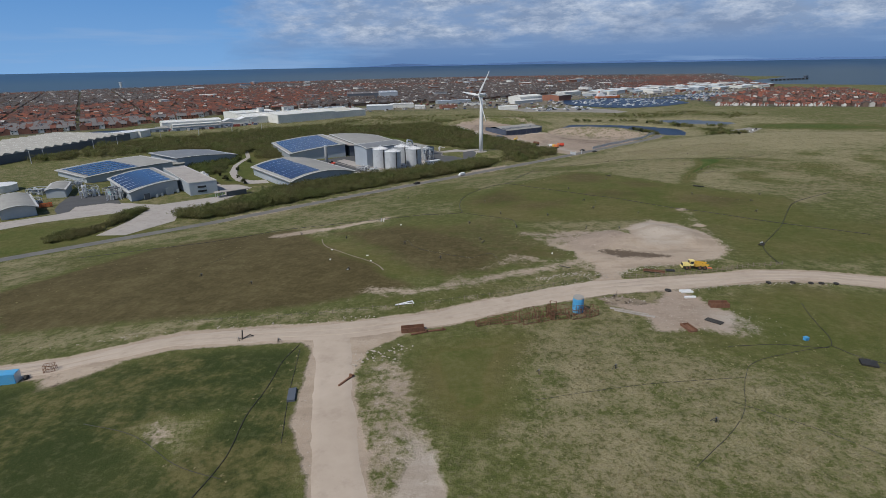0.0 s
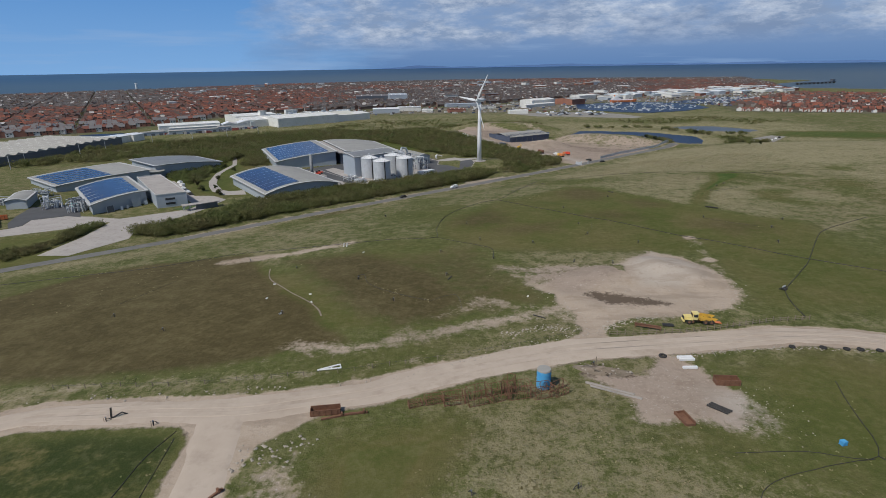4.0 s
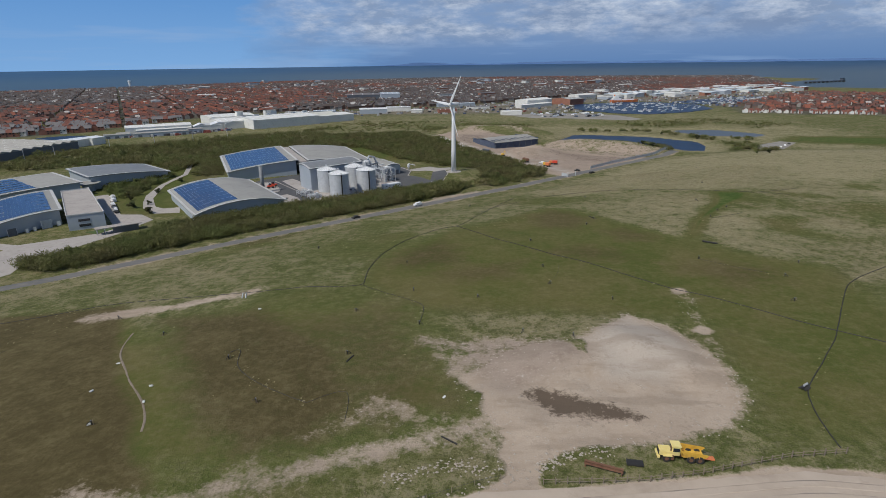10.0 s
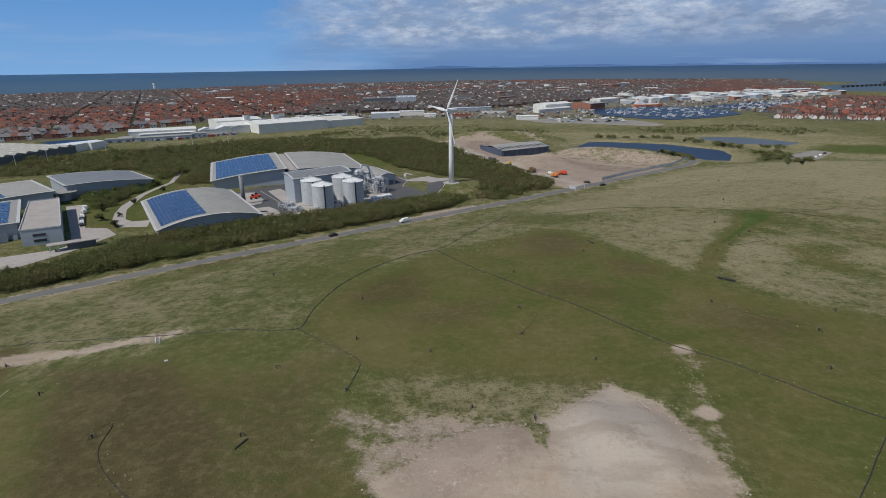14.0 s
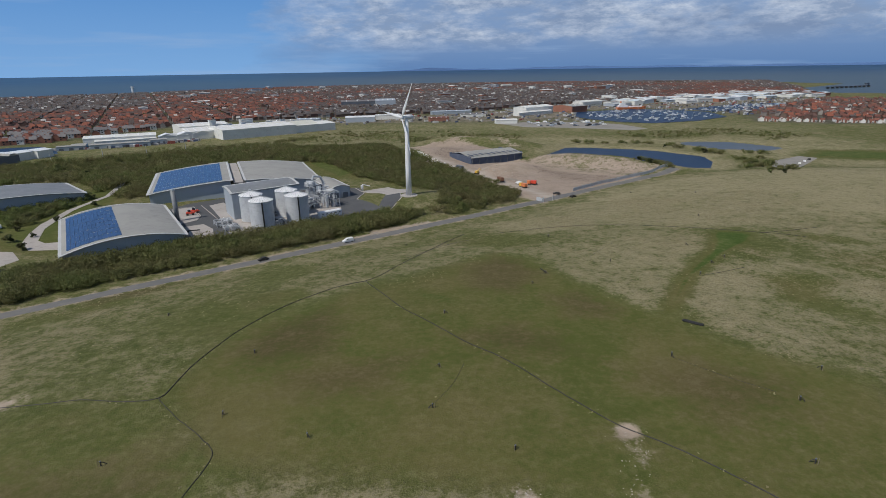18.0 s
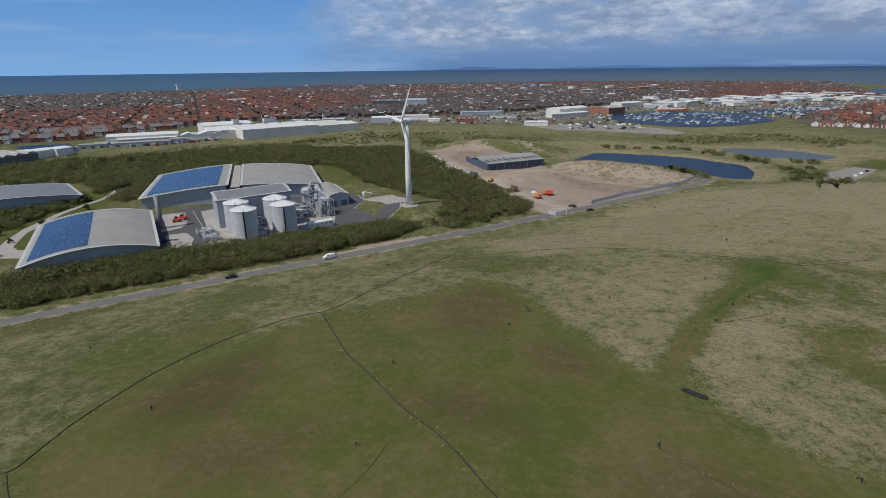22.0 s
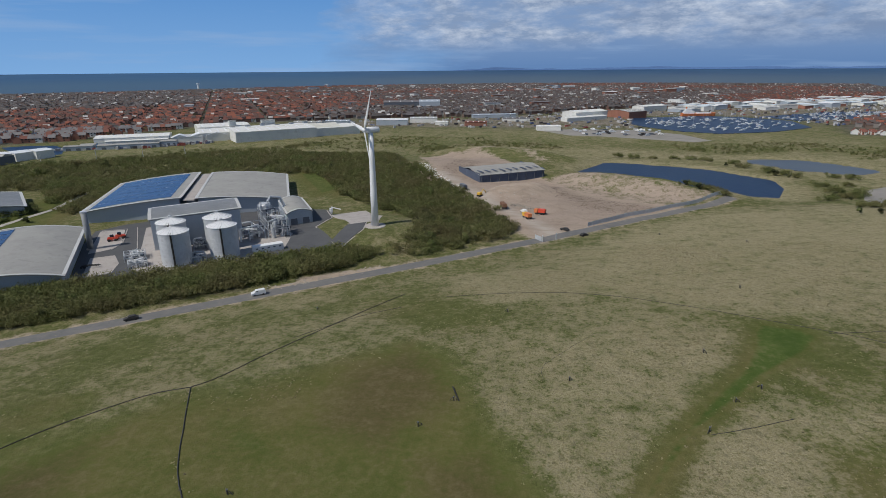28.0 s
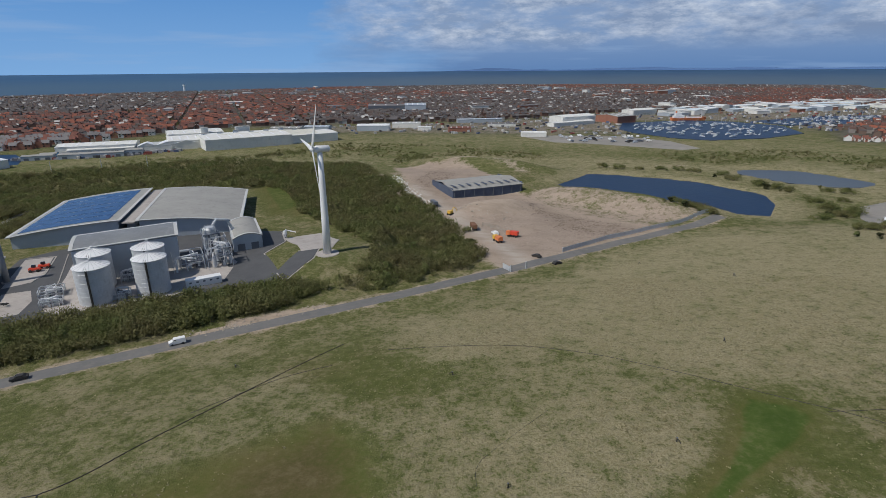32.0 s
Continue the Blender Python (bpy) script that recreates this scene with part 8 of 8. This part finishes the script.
g = random.Random(3)
t = base("debris_heap", at(7.6, -374.6, -12), "low heap of earth, rubble and splintered wood", "heap")
bm, rows = bmesh.new(), []
for a in range(28):
    q = 2 * math.pi * a / 28
    rows.append([bm.verts.new((6.0 * f * math.cos(q) * (1 + 0.18 * math.sin(3 * q)), 2.3 * f * math.sin(q) * (1 + 0.2 * math.cos(2 * q)), -0.1 + 0.9 * (1 - f * f) * (0.8 + 0.35 * math.sin(4 * q + 2 * f)) + g.uniform(-0.06, 0.12))) for f in (0.15, 0.4, 0.6, 0.8, 1.0)])
top = bm.verts.new((0, 0, 1.0))
for a in range(28):
    p, q = rows[a], rows[(a + 1) % 28]
    bm.faces.new((top, p[0], q[0]))
    for k in range(4):
        bm.faces.new((p[k], p[k + 1], q[k + 1], q[k]))
part("earth", bm, M["spoil"], t, smooth=True)
for k in range(34):
    bm = bmesh.new()
    rock(bm, (g.gauss(0, 2.8), g.gauss(0, 1.1), g.uniform(0.3, 0.7)), g.uniform(0.15, 0.45), g)
    part("rubble_lump", bm, M["stone"] if k % 3 else M["bark"], t)
for k in range(8):
    part("plank", boxes(((g.uniform(-3, 3), g.uniform(-1.2, 1.2), 0.7), (g.uniform(1.2, 2.4), 0.16, 0.08), g.uniform(0, 180), g.uniform(-15, 15))), M["wood"], t)
part("stake", boxes(((-1.6, 1.2, 0), (0.15, 0.15, 2.6))), M["wood"], t)


# ---- yellow dump truck ----
def dump_truck(x, y, rz):
    t = base("dump_truck", at(x, y, rz) @ Matrix.Scale(0.76, 4), "old faded yellow articulated dump truck with a cream cab", "dump truck")
    h = part("bonnet", soft_box((3.3, 0, 1.3), (2.6, 2.2, 1.2), 0.15), M["yellow"], t)
    part("grille", boxes(((4.66, 0, 1.45), (0.1, 1.8, 0.9))), M["black"], h)
    part("bumper", soft_box((4.7, 0, 0.7), (0.5, 2.7, 0.6), 0.06), M["yellow"], t)
    c = part("cab", soft_box((1.2, 0, 1.3), (1.8, 2.0, 2.2), 0.12), M["yellow"], t)
    part("cab_roof", soft_box((1.2, 0, 3.52), (2.0, 2.2, 0.18), 0.06), M["yellow"], c)
    for s in (-1.02, 1.02):
        part("side_window", boxes(((1.2, s, 2.35), (1.3, 0.06, 0.9))), M["glass"], c)
    part("windscreen", boxes(((2.12, 0, 2.35), (0.06, 1.7, 0.95))), M["glass"], c)
    for s in (-1.35, 1.35):
        part("mudguard", soft_box((3.0, s, 1.55), (1.9, 0.7, 0.2), 0.05), M["yellow"], t)
        part("ladder", boxes(((1.9, s, 0.5), (0.5, 0.1, 1.2))), M["rust"], t)
    part("exhaust", tube([(2.3, 0.8, 2.4), (2.3, 0.8, 3.7)], 0.12, 8), M["rust"], t)
    part("hitch", tube([(0.3, 0, 1.0), (-1.0, 0, 1.0)], 0.5, 10), M["rust"], t)
    part("chassis", boxes(((-2.6, 0, 0.8), (4.4, 1.0, 0.5))), M["rust"], t)
    bm = bmesh.new()
    outer = [(0.2, 2.9), (-0.3, 1.5), (-4.6, 1.3), (-5.4, 2.0), (-5.2, 2.3)]
    for s in (-1, 1):
        vs = [bm.verts.new((px, s * 1.35, pz)) for px, pz in outer + [(-0.1, 3.0)]]
        bm.faces.new(vs[::s])
    bed = part("tipper_side", bm, M["amber"], t)
    part("tipper_floor", boxes(((-2.4, 0, 1.32), (4.4, 2.6, 0.14))), M["amber"], t)
    part("headboard", boxes(((-0.05, 0, 1.5), (0.14, 2.66, 1.5), 0, 12)), M["amber"], t)
    for k in range(5):
        for s in (-1.42, 1.42):
            part("rib", boxes(((-0.6 - k * 0.95, s, 1.35), (0.16, 0.14, 1.2 - 0.15 * k))), M["amber"], bed)
    for i in (3.1, -1.9, -3.7):
        for s in (-1.15, 1.15):
            w = part("wheel", tube([(i, s - 0.33, 0.85), (i, s - 0.3, 0.85), (i, s + 0.3, 0.85), (i, s + 0.33, 0.85)], [0.7, 0.86, 0.86, 0.7], 20), M["tyre"], t)
            part("rim", tube([(i, s - 0.36, 0.85), (i, s + 0.36, 0.85)], 0.42, 12), M["rust"], w)
    part("tailgate", soft_box((-6.2, -0.6, 0.05), (2.2, 1.4, 0.15), 0.04), M["orange"], t)


dump_truck(35.4, -352.4, 176)

# ---- post and rail fence beside the haul road ----
t = base("post_fence", pose(0, 0, 0), "weathered timber post and rail fence along the track", "fence")
line = [(12.5, -358.9), (21.8, -358.4), (29.1, -357.8), (37.8, -356.0), (46.2, -353.6), (53.6, -351.6), (63, -350.3)]
pts = ground_line(line, 1.7, 0, 0.0)
for k, p in enumerate(pts):
    part("post", boxes(((p[0], p[1], p[2] - 0.2), (0.14, 0.14, 1.4 + 0.1 * (k % 3)))), M["wood"], t)
for a, b in zip(pts, pts[1:]):
    for z in (0.45, 0.95):
        part("rail", tube([(a[0], a[1], a[2] + z), (b[0], b[1], b[2] + z)], 0.05, 4), M["wood"], t)
t = base("wire_fence", pose(0, 0, 0), "sagging wire fence on dark posts beside the track", "fence")
line = [(-108, -379), (-75, -379.5), (-48, -376), (-20, -368), (2, -359.5), (6, -358)]
pts = ground_line(line, 3.4, 0, 0.25, 4)
for k, p in enumerate(pts):
    part("post", boxes(((p[0], p[1], p[2] - 0.2), (0.11, 0.11, 1.3))), M["wood"], t)
for a, b in zip(pts, pts[1:]):
    part("wire", tube([(a[0], a[1], a[2] + 0.8), (b[0], b[1], b[2] + 0.8)], 0.035, 3), M["black"], t)

# stones along the tracks, bare ground and stockpile
rubble("verge_stones", [(-140, -389), (-104, -383.5), (-76, -383.6), (-54, -381.8), (-33, -377), (-22, -371.8), (-12, -365.2), (6, -359.2)], 170, 0.24, 0.7, M["stone"], "pale stones along the haul road verge", 11)
rubble("island_stones", [(8, -356.6), (-2, -355), (-12, -358.5)], 160, 0.24, 1.0, M["stone"], "broken stones on the grass island", 12)
rubble("island_stones", [(12.6, -356.6), (14, -353.2), (19, -351.6), (26, -351)], 130, 0.24, 0.9, M["stone"], "broken stones edging the grass island", 13)
rubble("verge_stones", [(22, -368.6), (34, -367), (51, -364), (70, -366), (95, -374)], 220, 0.22, 0.6, M["stone"], "pale stones along the far verge", 14)
rubble("gully_stones", [(-58, -403), (-54, -402), (-49, -399)], 60, 0.3, 1.6, M["stone"], "heap of pale boulders at the junction", 15)
rubble("stock_stones", STOCK, 300, 0.18, 1.6, M["stone"], "loose stones round the bare stockpile", 16)
rubble("yard_stones", [(12, -388), (22, -380), (34, -386), (30, -393)], 200, 0.14, 3.4, M["stone"], "loose stones over the bare yard", 17)
rubble("patch_stones", [(60.7, -282), (57.3, -306.5)], 70, 0.14, 1.6, M["stone"], "pale stones on the worn patches", 18)
for x, y, l, rz in ((-58.8, -411.5, 4.5, 60), (-45.0, -391.4, 4.5, 20), (-41, -390.2, 4.0, 12)):
    t = base("scrap_beam", at(x, y, rz, 0.05), "rusty scrap beam lying by the track", "scrap", "scrap beams")
    part("beam", soft_box((0, 0, 0), (l, 0.4, 0.35), 0.03), M["rust"], t)
    part("bracket", boxes(((l / 3, 0, 0.3), (0.3, 0.6, 0.5))), M["rust"], t)
t = base("junk_post", at(-87.6, -390.6, 20), "dark bent scrap post with a fallen bar", "scrap")
part("post", boxes(((0, 0, -0.2), (0.3, 0.2, 2.6), 0, 6)), M["black"], t)
part("bar", tube([(0.2, 0, 0.2), (1.8, 0.4, 0.8), (2.6, 0.5, 0.2)], 0.14, 6), M["black"], t)

t = base("pipe_manifold", at(67.1, -331.2, 35), "dark valve manifold where gas pipes meet", "manifold")
for k in range(5):
    part("branch", tube([(-0.9 + 0.45 * k, -0.7, 0.15), (-0.9 + 0.45 * k, 0, 0.55), (-0.9 + 0.45 * k, 0.7, 0.15)], 0.11, 8), M["black"], t)
part("header", tube([(-1.3, 0, 0.6), (1.3, 0, 0.6)], 0.16, 10), M["black"], t)
for k in range(3):
    part("valve", tube([(-0.6 + 0.6 * k, 0, 0.7), (-0.6 + 0.6 * k, 0, 1.1)], [0.12, 0.2], 8), M["steel"], t)
for x, y, rz in ((-80.5, -321, 20), (-78.5, -333, 70), (-66, -332, 10), (-64, -338, 120), (-70.5, -345, 40), (-58, -292, 30), (-4, -336, 60)):
    t = base("sandbag", at(x, y, rz, 0.02), "small pale sack lying in the grass", "sack", "pale sacks on the mound")
    part("sack", soft_box((0, 0, 0), (0.9, 0.5, 0.3), 0.12), M["offwhite"], t)


# ---- rough grass: tussocks that stand up from the sward ----
def tussocks(name, spots, mat, label, seed, size=0.42, blades=5):
    g = np.random.default_rng(seed)
    p = np.array(spots, float)
    n = len(p)
    z = height(p[:, 0], p[:, 1])
    c = np.repeat(np.stack([p[:, 0], p[:, 1], z], -1), blades, 0)
    s = np.repeat(size * g.uniform(0.5, 1.5, (n, 1)), blades, 0)
    c = c + g.normal(0, 0.5, (n * blades, 3)) * s * (1, 1, 0) + s * (0, 0, 0.25)
    face = g.normal(0, 0.35, (n * blades, 3)) + (0, 0, 1.0)
    face /= np.linalg.norm(face, axis=1)[:, None]
    a = np.cross(face, g.normal(0, 1, (n * blades, 3)))
    a /= np.linalg.norm(a, axis=1)[:, None]
    d = np.cross(face, a)
    s = s * g.uniform(0.5, 1.0, (n * blades, 1))
    quad = np.stack([c - a * s, c - d * s * 0.6, c + a * s, c + d * s * 0.6], 1)
    tagged(new(name, quads_mesh(name, quad, mat)), label, "grass", kind="stuff")


def tussock_spots(count, seed):
    """Thick in dry grass, thin in the lawns, none on bare ground."""
    g = np.random.default_rng(seed)
    x, y = g.uniform(-175, 190, count), g.uniform(-470, -60, count)
    (mask, soil) = cover(x, y)
    want = (0.04 + 0.80 * mask[:, 2] - 0.20 * mask[:, 1] - 0.06 * mask[:, 3]) * (1 - mask[:, 0]) ** 2 * (0.6 + 0.6 * waves(x, y, 9, seed))
    keep = (g.random(count) < want) & (road_side(x, y) > 6)
    return np.stack([x[keep], y[keep]], -1)


tussocks("straw_tussocks", tussock_spots(170000, 41), M["straw"], "pale dry grass tussocks over the mound", 51, 0.20, 4)
